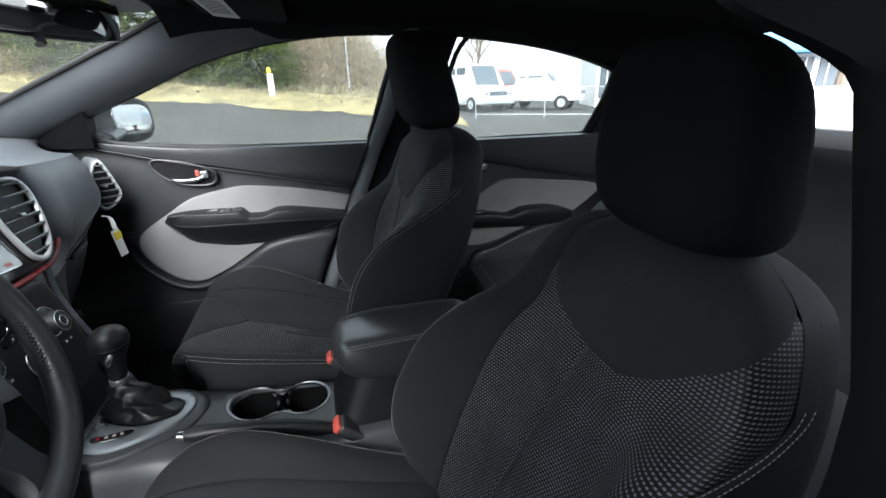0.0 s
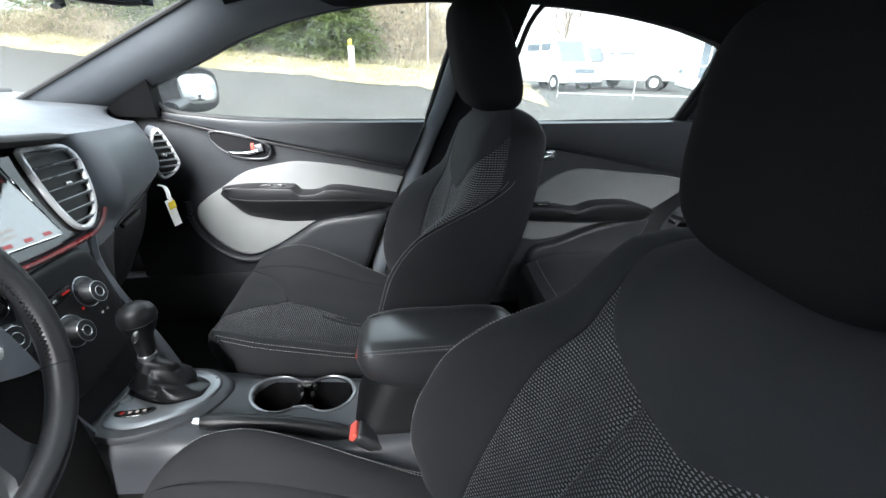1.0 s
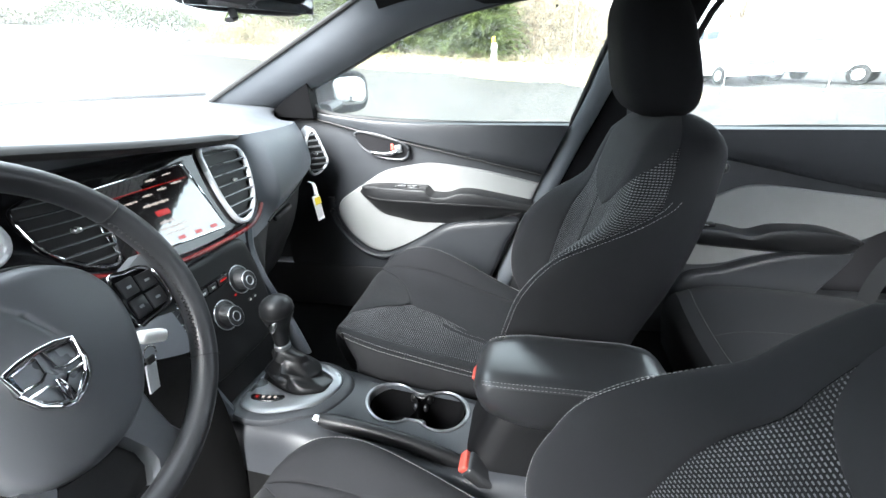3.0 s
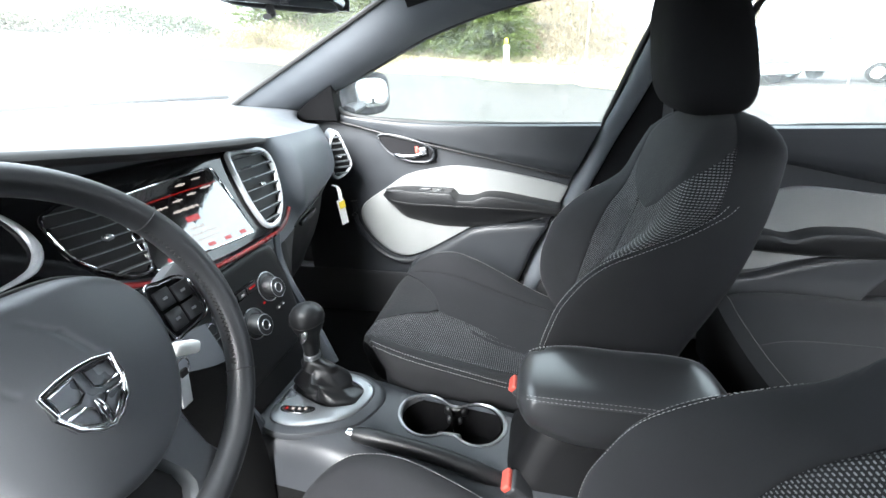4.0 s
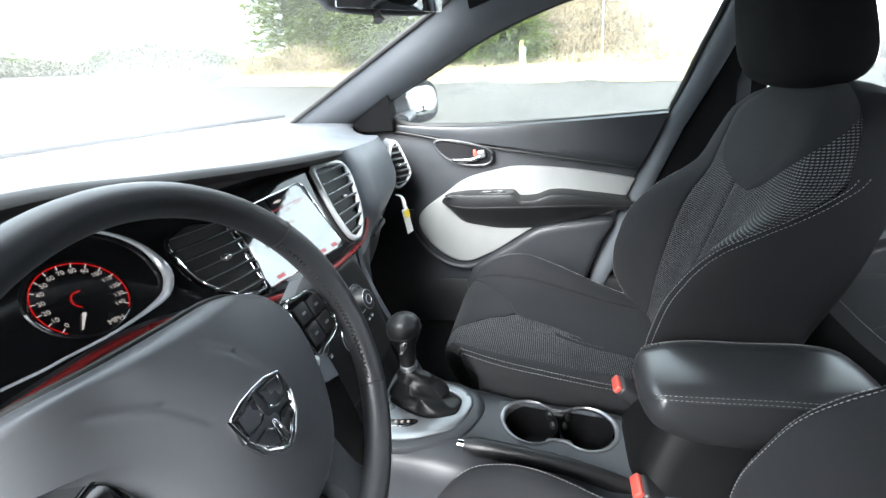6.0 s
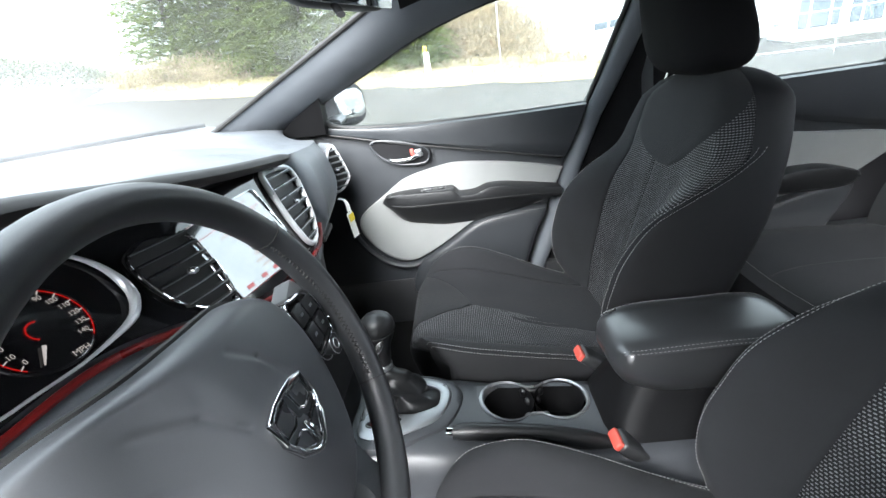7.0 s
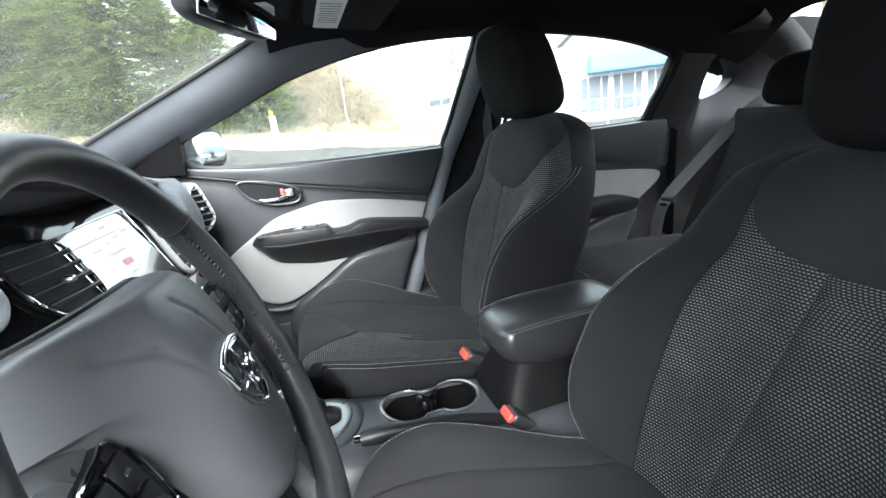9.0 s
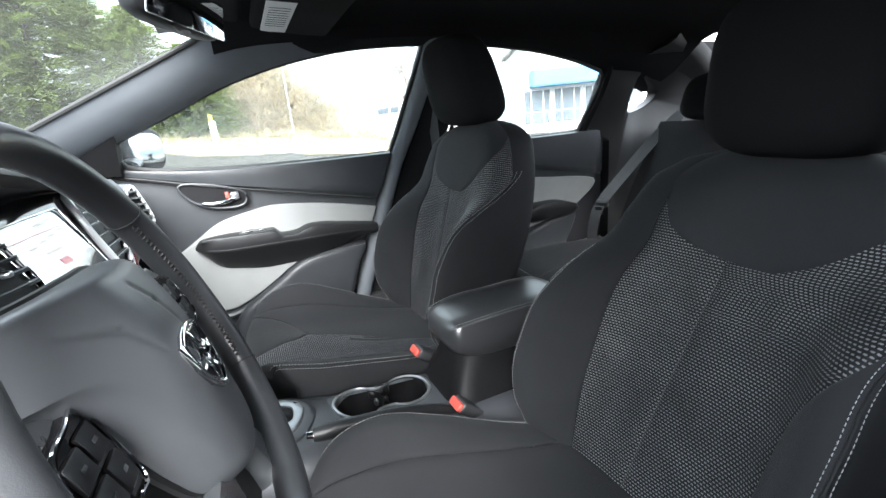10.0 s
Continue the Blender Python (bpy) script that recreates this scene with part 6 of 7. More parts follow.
# door mirror outside the passenger window
om = thing("door_mirror", "black outside door mirror with wet glass", "mirror", (-0.57, 0.96, 0.96))
bm = superblock((0, 0, 0), (0.05, 0.112, 0.075), 3.4, 18, 36, lambda d: (1 - 0.05 * d, 1 + 0.06 * d, 0))
mm = Matrix.Translation((-0.600, 0.955, 1.045)) @ pose(0, 0, 0, 0, -3, -26)
bmesh.ops.transform(bm, matrix=mm, verts=bm.verts)
part("housing", bm, M_CASE, om, "black wet mirror housing")
bm = superblock((0.0445, 0.004, 0), (0.006, 0.078, 0.050), 3.2, 12, 36)
bmesh.ops.transform(bm, matrix=mm, verts=bm.verts)
part("mirror_glass", bm, M_WETMIRROR, om, "silvered mirror glass")
part("arm", tube([(-0.60, 0.80, 1.0), (-0.60, 0.90, 1.01)], 0.03, 12, flat=0.6), M_PAINT, om)

# sail panel in the front corner of the side window
bm = loft([[(a, side_y(b) + h, b) for a, b in ((-0.765, 0.985), (-0.605, 0.978), (-0.586, 1.087), (-0.62, 1.070), (-0.69, 1.034))] for h in (-0.026, 0.03)])
ob = part("sail_panel", bm, M_CASE, None, smooth=False)
tagged(ob, "black plastic corner panel behind the door mirror", "trim", kind="structure")

# window frames and glass on the passenger side
def window(name, outline, n=60):
    o = spl(outline, n, True)
    w = thing(name, "clear wet side window glass of the car", "window", (float(o[:, 0].mean()), 0.8, 0.95), kind="structure")
    bm = bmesh.new()
    c = o.mean(0)
    rings = [[(c[0] + (a - c[0]) * k, side_y(c[1] + (b - c[1]) * k) + 0.022, c[1] + (b - c[1]) * k) for a, b in o] for k in (1.08, 0.5)]
    g = part("pane", loft(rings, into=bm), M_GLASS, w)
    g.visible_shadow = False
    pth = [(a, side_y(b) + 0.010, b) for a, b in o]
    part("window_seal", tube(pth + [pth[0], pth[1]], 0.008, 8), M_RUBBER, w)
    return w


F_OUT = [(-0.592, 1.000), (-0.588, 1.075), (-0.445, 1.133), (-0.286, 1.201), (-0.128, 1.247), (0.037, 1.276), (0.196, 1.287), (0.29, 1.286), (0.305, 1.275), (0.255, 1.11), (0.212, 0.965), (0.19, 0.955), (-0.1, 0.957), (-0.4, 0.970)]
R_OUT = [(0.49, 1.20), (0.515, 1.262), (0.54, 1.281), (0.66, 1.272), (0.80, 1.255), (0.956, 1.225), (1.10, 1.185), (1.125, 1.17), (1.13, 1.13), (1.11, 1.04), (1.09, 0.955), (1.06, 0.946), (0.8, 0.946), (0.46, 0.946), (0.45, 1.0)]
window("window_1", F_OUT)
window("window_2", R_OUT)


def side_skin():
    """Rear side of the cabin behind the rear door, with the small quarter window's opening."""
    q = spl([(1.290, 1.150), (1.345, 1.135), (1.425, 1.085), (1.415, 1.045), (1.36, 1.015), (1.30, 1.02)], 40, True)
    c = q.mean(0)
    big = []
    for a, b in q:
        d = np.array((a, b)) - c
        m = ((abs(d[0]) / (0.21 if d[0] < 0 else 0.5)) ** 5 + (abs(d[1]) / (0.19 if d[1] > 0 else 0.70)) ** 5) ** -0.2
        p = c + d * m
        if p[1] < 0.94:
            p[0] = max(p[0], 1.238)
        big.append(p)
    f = lambda p, h: (p[0], min(0.775, side_y(p[1])) - 0.04 * max(0.0, min(1.0, (p[0] - 1.13) / 0.12)) - 0.10 * max(0, p[0] - 1.35) + h, p[1])
    bm = loft([[f(p, 0.05) for p in big], [f(p, 0.0) for p in big], [f(c + (p - c) * 1.12, -0.004) for p in q], [f(p, 0.004) for p in q], [f(p, 0.05) for p in q]], caps=False)
    ob = part("rear_quarter", bm, M_LEATHER, None)
    return tagged(ob, "black rear quarter trim with a small window", "wall", kind="structure")


side_skin()
ob = part("rear_door_frame", loft([[(x, side_y(z) + h, z) for x, h in ((x0, 0.03), (x0 + 0.004, -0.010), (x0 + 0.02, -0.020), (x0 + 0.036, -0.010), (x0 + 0.052, 0.03))] for z, x0 in ((0.946, 1.093), (1.0, 1.105), (1.09, 1.125), (1.17, 1.128), (1.22, 1.10), (1.30, 0.98))]), M_CASE, None)
tagged(ob, "black frame at the rear of the rear door", "trim", kind="structure")

# windscreen, with a faint film of rain that also paints in a milky haze
M_SCREEN_GLASS = pane_glass("windscreen_glass", (0.46, 0.49, 0.485), wet=0.036)
ws = thing("window_3", "wet windscreen glass of the car", "window", (-0.8, 0, 1.0), kind="structure")
g = part("pane", grid(lambda u, k: (-1.20 + 0.92 * k + -0.32 * (1 - u * u) * (1 - 0.75 * k), u * (0.70 - 0.155 * k), 0.904 + 0.416 * k + 0.05 * (1 - u * u)), np.linspace(-1, 1, 24), np.linspace(0, 1, 16)), M_SCREEN_GLASS, ws)
g.visible_shadow = False

# rear window opening: shelf, header and sides
ob = part("parcel_shelf", rbox((1.75, 0, 0.925), (0.62, 1.24, 0.03), 0.01, 2), M_SHADED_CARPET, None)
tagged(ob, "black parcel shelf under the rear window", "shelf", kind="structure")
for s in (1, -1):
    ob = part("rear_pillar", loft([[(1.30 + 0.62 * k + dx, s * (0.455 + 0.16 * k + dy), 1.262 - 0.08 * k - 0.22 * k * k + dz) for dx, dy, dz in ((-0.05, 0.16, -0.06), (-0.02, 0.02, -0.02), (0.0, 0.0, 0.0), (0.03, 0.0, 0.03), (0.0, 0.16, 0.05))] for k in np.linspace(-0.04, 1, 14)]), M_LEATHER, None)
    tagged(ob, "black rear window pillar trim", "pillar", kind="structure")
ob = part("rear_end", rbox((2.12, 0, 0.62), (0.05, 1.7, 0.64), 0.01, 1), M_PAINT, None)
tagged(ob, "black painted rear end of the car", "wall", kind="structure")
for nm, x0, x1, z0, z1 in (("near_rear_side", 0.62, 2.1, 0.90, 0.955), ("near_rear_pillar", 1.32, 2.1, 0.955, 1.30)):
    ob = part(nm, loft([[(x, -(min(0.775, side_y(z))), z) for z in np.linspace(z0, z1, 8)] for x in (x0, x1)], closed=False), M_TRIM, None)
    tagged(ob, "black rear side of the cabin behind the driver", "wall", kind="structure")

# ---- rear bench ----
bench = thing("rear_bench", "charcoal cloth rear bench seat with headrest", "rear seat", (1.0, 0, 0.25))
B_TOP = smooth_table([0, 0.12, 0.3, 0.7, 1.0], [0.0, 0.030, 0.036, 0.020, 0.0])


def bench_seat(u, v):
    y = 0.66 * u
    x = 0.545 + 0.66 * v + 0.05 * max(0, abs(u) - 0.85)
    e = min(1, (1 - abs(u)) / 0.08)
    return (x, y, 0.455 + B_TOP(v) + 0.02 * math.sqrt(max(0, e)) + 0.012 * math.cos(u * 5.5))


part("cushion", loft([[(0.545, 0.66 * u, 0.28) for u in np.linspace(-1, 1, 40)], [(0.530, 0.66 * u, 0.38) for u in np.linspace(-1, 1, 40)], [(0.528, 0.66 * u, 0.43) for u in np.linspace(-1, 1, 40)]] + [[bench_seat(u, v) for u in np.linspace(-1, 1, 40)] for v in np.r_[np.linspace(0.0, 0.2, 8), np.linspace(0.25, 1, 14)]], closed=False), M_CLOTH, bench)
part("stitching", stitches([np.array(bench_seat(u, 0.05)) + (0, 0, 0.001) for u in np.linspace(0.2, 0.98, 80)]), M_THREAD, bench, "pale thread")
part("stitching", stitches([np.array(bench_seat(0.62 + 0.02 * v, v)) + (0, 0, 0.001) for v in np.linspace(0.05, 0.9, 60)]), M_WEB, bench, "dark thread")


def bench_back(u, v):
    s = 1 - 0.10 * v * v
    rnd = math.sqrt(max(0, 1 - max(0, (v - 0.8) / 0.2) ** 2)) if v > 0.8 else 1
    return (1.13 + 0.20 * v - 0.035 * rnd * (1 - abs(u) ** 6) + 0.012 * math.cos(u * 6.5), 0.62 * u * s, 0.44 + 0.52 * v)


part("backrest", grid(bench_back, np.linspace(-1, 1, 44), np.linspace(0, 1, 30)), M_CLOTH, bench)
for y in (-0.33, 0.33):
    part("headrest", superblock((1.335, y, 1.045), (0.05, 0.115, 0.085), 3.0, 18, 28, lambda d: (1 - 0.1 * d, 1 - 0.12 * d, 0.01 * d)), M_HEAD, bench)


# rear belt and its buckle
def strap(name, pts, label, width=0.024):
    p = spl(pts, 30)
    rings = []
    for i in range(30):
        d = Vector(p[min(i + 1, 29)] - p[max(i - 1, 0)]).normalized()
        side = d.cross(Vector((-0.9, -0.3, 0.4))).normalized()
        up = side.cross(d)
        c = Vector(p[i])
        rings.append([c + side * width + up * 0.0008, c + side * width - up * 0.0008, c - side * width - up * 0.0008, c - side * width + up * 0.0008])
    return single(name, loft(rings), M_WEB, label, "seat belt")


strap("rear_seat_belt", [(1.42, 0.500, 0.988), (1.395, 0.513, 0.978), (1.30, 0.548, 0.895), (1.18, 0.578, 0.775), (1.055, 0.600, 0.650), (1.03, 0.615, 0.56), (1.03, 0.625, 0.47)], "grey seat belt webbing hanging beside the rear bench")
bt = thing("belt_tongue", "metal belt tongue with black grip on the rear belt", "belt tongue", (1.06, 0.600, 0.60))
part("grip", rbox((1.060, 0.594, 0.650), (0.022, 0.05, 0.03), 0.006, 2, pose(0, 0, 0, 0, -30, 20)), M_PLASTIC, bt)
part("plate", rbox((1.045, 0.598, 0.622), (0.004, 0.03, 0.04), 0.001, 1, pose(0, 0, 0, 0, -30, 20)), M_CHROME, bt, "chrome plate")
strap("front_seat_belt", [(0.36, 0.66, 1.22), (0.36, 0.70, 1.05), (0.375, 0.715, 0.85), (0.37, 0.72, 0.65), (0.37, 0.72, 0.45)], "grey seat belt webbing down the centre pillar")


# ---- outside ----
M_ROAD = surface("wet_asphalt", (0.060, 0.0575, 0.052), 0.75, grain=60, bump=0.3, vary=0.30, blotch=0.6, spec=0.2)
M_GRASS = surface("winter_grass", (0.25, 0.205, 0.105), 0.9, grain=60, bump=0.6, vary=0.6, blotch=3.0)
M_LEAF = surface("cedar_leaf", (0.135, 0.170, 0.062), 0.7, grain=40, bump=0.0, vary=0.4, blotch=2.0, island=0.55)
leaf_nodes = M_LEAF.node_tree
thin, glowing = leaf_nodes.nodes.new("ShaderNodeBsdfTranslucent"), leaf_nodes.nodes.new("ShaderNodeMixShader")
thin.inputs[0].default_value = (0.20, 0.26, 0.06, 1)
glowing.inputs[0].default_value = 0.45
leaf_nodes.links.new(leaf_nodes.nodes["Principled BSDF"].outputs[0], glowing.inputs[1])
leaf_nodes.links.new(thin.outputs[0], glowing.inputs[2])
leaf_nodes.links.new(glowing.outputs[0], leaf_nodes.nodes["Material Output"].inputs[0])
M_BROWN = surface("dry_twigs", (0.30, 0.245, 0.165), 0.9, grain=30, bump=0.0, vary=0.4, blotch=2.0, island=0.45)
M_BARK = surface("grey_bark", (0.16, 0.13, 0.10), 0.9, grain=40, bump=0.5, vary=0.4)
M_WHITE = surface("white_paint", (0.75, 0.75, 0.74), 0.5, grain=20, bump=0.0, vary=0.08, blotch=1.0)
M_BLUE = surface("blue_awning", (0.10, 0.30, 0.55), 0.6, grain=20, bump=0.0, vary=0.1, blotch=1.0)
M_STEEL = surface("galvanised_steel", (0.55, 0.56, 0.57), 0.45, metal=0.6, grain=60, bump=0.0, vary=0.15)
M_KERB = surface("concrete", (0.42, 0.41, 0.39), 0.85, grain=60, bump=0.3, vary=0.2, blotch=2.0)
M_PANE = surface("dark_glazing", (0.10, 0.12, 0.14), 0.15, grain=20, bump=0.0, vary=0.1)

def land(x, y):
    """The yard rises towards a low bank ahead and on the passenger side, and stays level behind."""
    k = max(0.0, min(1.0, (y - 1.5) / 5.3))
    behind = max(0.0, min(1.0, (4.6 - x) / 2.6))
    rise = max(0.0, min(1.0, (y - 6.8) / 0.9)) ** 0.7
    side = 0.82 - 0.095 * max(-34.0, min(3.0, x))
    return (x, y, behind * behind * (3 - 2 * behind) * (side * k + 0.24 * rise))


gx = np.r_[-400, -150, -60, np.linspace(-24, 12, 73), 20, 60, 150, 400]
gy = np.r_[-400, -100, -20, -4, np.linspace(1.5, 9.5, 41), 14, 25, 60, 150, 400]
ground = part("ground", grid(land, gx, gy), M_ROAD, None)
tagged(ground, "wet grey asphalt yard and road", "road", kind="structure")


def verge(x, k):
    y = 6.75 + 0.16 * noise.noise((x * 1.1, 0.3, 0)) + 0.06 * noise.noise((x * 5, 0.7, 0)) + 3.6 * k
    return (x, y, land(x, y)[2] + 0.012 + 0.03 * k ** 0.3 + 0.03 * noise.noise((x * 3, y * 3, 0)) * min(1, k * 6))


bank = part("bank", grid(verge, np.linspace(-6.3, 2.7, 110), np.linspace(0, 1, 30)), M_GRASS, None)
tagged(bank, "yellow green winter grass bank beside the road", "grass", kind="structure")


def clump(bm, c, r, count, size, rnd, droop=0.0, thin=1.0):
    """Many small leaf blades round a centre."""
    for _ in range(count):
        d = Vector((rnd.gauss(0, 1), rnd.gauss(0, 1), rnd.gauss(0, 1)))
        d.normalize()
        p = Vector(c) + Vector((d[0] * r[0], d[1] * r[1], d[2] * r[2])) * rnd.uniform(0.55, 1.05)
        a = (d + Vector((rnd.uniform(-0.6, 0.6), rnd.uniform(-0.6, 0.6), rnd.uniform(-0.4, 0.6) - droop))).normalized()
        b = a.cross(Vector((rnd.uniform(-1, 1), rnd.uniform(-1, 1), 1))).normalized()
        s = size * rnd.uniform(0.6, 1.5)
        v = [bm.verts.new(p + q) for q in (-b * s * 0.22 * thin, a * s * 0.5 - b * s * 0.1 * thin, a * s, a * s * 0.5 + b * s * 0.25 * thin)]
        bm.faces.new(v)


def blades(name, mid, along, across, mat, parent, lift=0.0):
    """Many thin four-cornered blades as one mesh: where each begins, its length and half width as vectors."""
    base = np.array(base_of(parent))
    up = np.cross(along, across)
    up *= lift / (np.linalg.norm(up, axis=1, keepdims=True) + 1e-9)
    p = np.stack([mid, mid + 0.45 * along - across + up, mid + along, mid + 0.45 * along + across + up], 1) - base
    me = bpy.data.meshes.new(name)
    me.from_pydata(p.reshape(-1, 3).tolist(), [], np.arange(len(mid) * 4).reshape(-1, 4).tolist())
    me.materials.append(mat)
    ob = new(name, me)
    ob.parent = parent
    return ob


def conifer(loc, h, w, seed, label, mat=None):
    """A cedar: boughs that bend down at their tips, each a flat feathery spray of fine leaf blades."""
    gen = np.random.default_rng(seed)
    t = thing("cedar_tree", label, "tree", loc, group="cedar trees")
    trunk = part("trunk", tube([(loc[0], loc[1], loc[2] - 0.1), (loc[0] + 0.05, loc[1], loc[2] + h * 0.5), (loc[0], loc[1], loc[2] + h * 0.95)], [0.07, 0.05, 0.015], 8), M_BARK, t)
    n = int(310 * h) + 150
    k = gen.random(n)
    rad = w * (1 - k ** 2.2) ** 0.8 * gen.uniform(0.35, 1.08, n) + 0.04
    az = gen.uniform(0, 2 * math.pi, n)
    ln = gen.uniform(0.40, 0.85, n) * (0.6 + 0.4 * (1 - k)) * min(1.0, w / 0.7)
    tilt = gen.uniform(-0.05, 0.45, n)
    out = np.stack([np.cos(az), np.sin(az), np.zeros(n)], 1)
    side = np.stack([-np.sin(az), np.cos(az), gen.uniform(-0.25, 0.25, n)], 1)
    start = np.array(loc) + out * (rad - 0.6 * ln)[:, None]
    start[:, 2] += 0.05 + k * h * 0.97
    mids, longs, wides = [], [], []
    for q in range(9):
        f = q / 8
        node = start + out * (ln * f)[:, None]
        node[:, 2] += ln * (tilt * f - 0.40 * f * f)
        for sg in (-1, 1):
            for j in range(3):
                a = (0.22 + 0.30 * j) * sg + gen.normal(0, 0.12, n)
                size = (0.120 - 0.055 * f) * gen.uniform(0.5, 1.3, n) * (1.0 - 0.12 * j)
                d = out * np.cos(a)[:, None] + side * np.sin(a)[:, None]
                d[:, 2] += tilt - 0.40 * f + gen.normal(0, 0.16, n)
                wv = np.cross(d, np.array((0, 0, 1.0))) + gen.normal(0, 0.35, (n, 3))
                wv /= np.linalg.norm(wv, axis=1, keepdims=True)
                mids.append(node + gen.normal(0, 0.012, (n, 3)))
                longs.append(d * size[:, None])
                wides.append(wv * (size * 0.125)[:, None])
    blades("crown", np.concatenate(mids), np.concatenate(longs), np.concatenate(wides), mat or M_LEAF, t)
    return t


rnd = random.Random(3)
for i in range(8):
    x = -0.85 - 0.66 * i
    y = 8.35 + rnd.uniform(-0.25, 0.35)
    h = min(4.7, 1.5 + 0.55 * i) * rnd.uniform(0.9, 1.1)
    conifer((x, y, land(x, y)[2]), h, 0.62 + 0.05 * min(i, 6), i, "dense green cedar tree on the bank")


def shrub(loc, h, seed, spread=0.30):
    """A leafless shrub: many thin stems and a haze of fine upright twigs."""
    rnd, gen = random.Random(seed), np.random.default_rng(seed)
    t = thing("bare_shrub", "tall brown bare shrub behind the fence", "shrub", loc, group="bare shrubs")
    bm = bmesh.new()
    for _ in range(30):
        a, q = rnd.uniform(0, 6.28), rnd.uniform(0.05, 0.42)
        top = (loc[0] + q * math.cos(a), loc[1] + 0.6 * q * math.sin(a), loc[2] + h * rnd.uniform(0.5, 1.0))
        mid = (loc[0] + 0.4 * q * math.cos(a + 0.5), loc[1] + 0.3 * q * math.sin(a), loc[2] + h * 0.4)
        tube([(loc[0] + 0.1 * math.cos(a), loc[1] + 0.1 * math.sin(a), loc[2] - 0.05), mid, top], [0.005, 0.0035, 0.0015], 4, into=bm)
    part("branch_mass", bm, M_BROWN, t)
    n = int(3600 * max(h, 0.6))
    k = gen.random(n) ** 0.8
    p = np.stack([loc[0] + gen.normal(0, spread, n), loc[1] + gen.normal(0, 0.2, n), loc[2] + h * k * gen.uniform(0.8, 1.15, n)], 1)
    d = gen.normal(0, 0.55, (n, 3)) + np.array((0, 0, 0.75))
    d /= np.linalg.norm(d, axis=1, keepdims=True)
    wv = np.cross(d, gen.normal(0, 1, (n, 3)))
    wv /= np.linalg.norm(wv, axis=1, keepdims=True)
    size = gen.uniform(0.05, 0.17, n) * min(1.0, 0.45 + 0.4 * h)
    blades("twig_mass", p, d * size[:, None], wv * (size * gen.uniform(0.015, 0.045, n))[:, None], M_BROWN, t)


for i, (x, y, h) in enumerate([(-0.75, 9.0, 1.1), (-0.35, 9.1, 1.7), (0.0, 8.9, 1.6), (0.35, 9.1, 1.75), (0.7, 9.0, 1.45), (1.05, 9.2, 1.25), (1.45, 9.1, 0.95), (1.9, 9.2, 0.75), (2.4, 9.2, 0.5)]):
    shrub((x, y, land(x, y)[2]), h, 40 + i)
for i, (x, h) in enumerate(((-0.6, 1.5), (-0.15, 1.8), (0.25, 1.75), (0.6, 1.6), (0.95, 1.4), (1.35, 1.1), (1.8, 0.85))):
    shrub((x, 9.7, land(x, 9.7)[2]), h, 60 + i)
for i, (x, y, h) in enumerate(((-4.35, 7.5, 0.30), (-4.7, 7.65, 0.42), (-5.1, 7.7, 0.42), (-5.5, 7.55, 0.36), (-5.9, 7.4, 0.25))):
    shrub((x, y, land(x, y)[2]), h, 80 + i)
for i, (x, y, h) in enumerate(((-17.5, 8.6, 1.3), (-18.5, 10.8, 1.5), (-16.8, 6.6, 1.2))):
    conifer((x, y, land(x, y)[2]), h, 1.0 * h, 90 + i, "grey green evergreen bush across the yard")


def leaf_bank(name, spot, count, height, size, color, seed, label, category):
    """Low planting as one mesh of small leaf blades. spot(u, v): where it grows, in plan, and how high it stands there, from 0 to 1."""
    gen = np.random.default_rng(seed)
    at = [spot(u, v) for u, v in gen.random((count, 2))]
    p = np.array([(x, y, land(x, y)[2]) for x, y, k in at])
    p[:, 2] += gen.random(count) ** 0.7 * height * np.array([k for x, y, k in at])
    d = gen.normal(0, 0.6, (count, 3)) + np.array((0, 0, 0.4))
    d /= np.linalg.norm(d, axis=1, keepdims=True)
    wv = np.cross(d, gen.normal(0, 1, (count, 3)))
    wv /= np.linalg.norm(wv, axis=1, keepdims=True)
    ln = size * gen.uniform(0.5, 1.4, count)[:, None]
    ob = new(name)
    blades("leaves", p, d * ln, wv * ln * 0.28, surface(name + "_leaf", color, 0.8, grain=20, bump=0.0, vary=0.3, blotch=1.0, island=0.5), ob)
    return tagged(ob, label, category, kind="stuff")


def bed_spot(u, v):
    q = math.sqrt(u)
    x, y = -15.6 + 3.3 * q * math.cos(6.283 * v), 8.7 + 2.4 * q * math.sin(6.283 * v)
    return x, y, (1 - u) ** 0.5 * (0.7 + 0.6 * noise.noise((x * 0.9, y * 0.9, 0)))


def hedge_spot(u, v):
    x, y = -33 + 15 * u + 1.2 * (v - 0.5), 13 + 15 * u - 1.5 * (v - 0.5)
    return x, y, max(0.0, 0.75 + 0.9 * noise.noise((u * 9, 0.4, 0)))


leaf_bank("ground_cover", bed_spot, 24000, 0.65, 0.085, (0.15, 0.15, 0.11), 17, "low grey green ground cover in a bed across the yard", "ground cover")
leaf_bank("far_hedge", hedge_spot, 44000, 1.2, 0.11, (0.19, 0.205, 0.150), 18, "uneven evergreen hedge far across the yard", "hedge")

bm = bmesh.new()
rnd = random.Random(7)
for _ in range(1500):
    x, y = rnd.uniform(-6, 2.6), 6.9 + 1.6 * rnd.random() ** 0.8
    clump(bm, (x, y, land(x, y)[2] + 0.03), (0.07, 0.07, 0.03), 9, 0.065 if y < 7.9 else 0.13, rnd, droop=-0.7, thin=0.3)
tuft = part("dry_grass", bm, surface("dry_grass", (0.28, 0.245, 0.16), 0.9, grain=60, bump=0.0, vary=0.5, blotch=2.0), None, smooth=False)
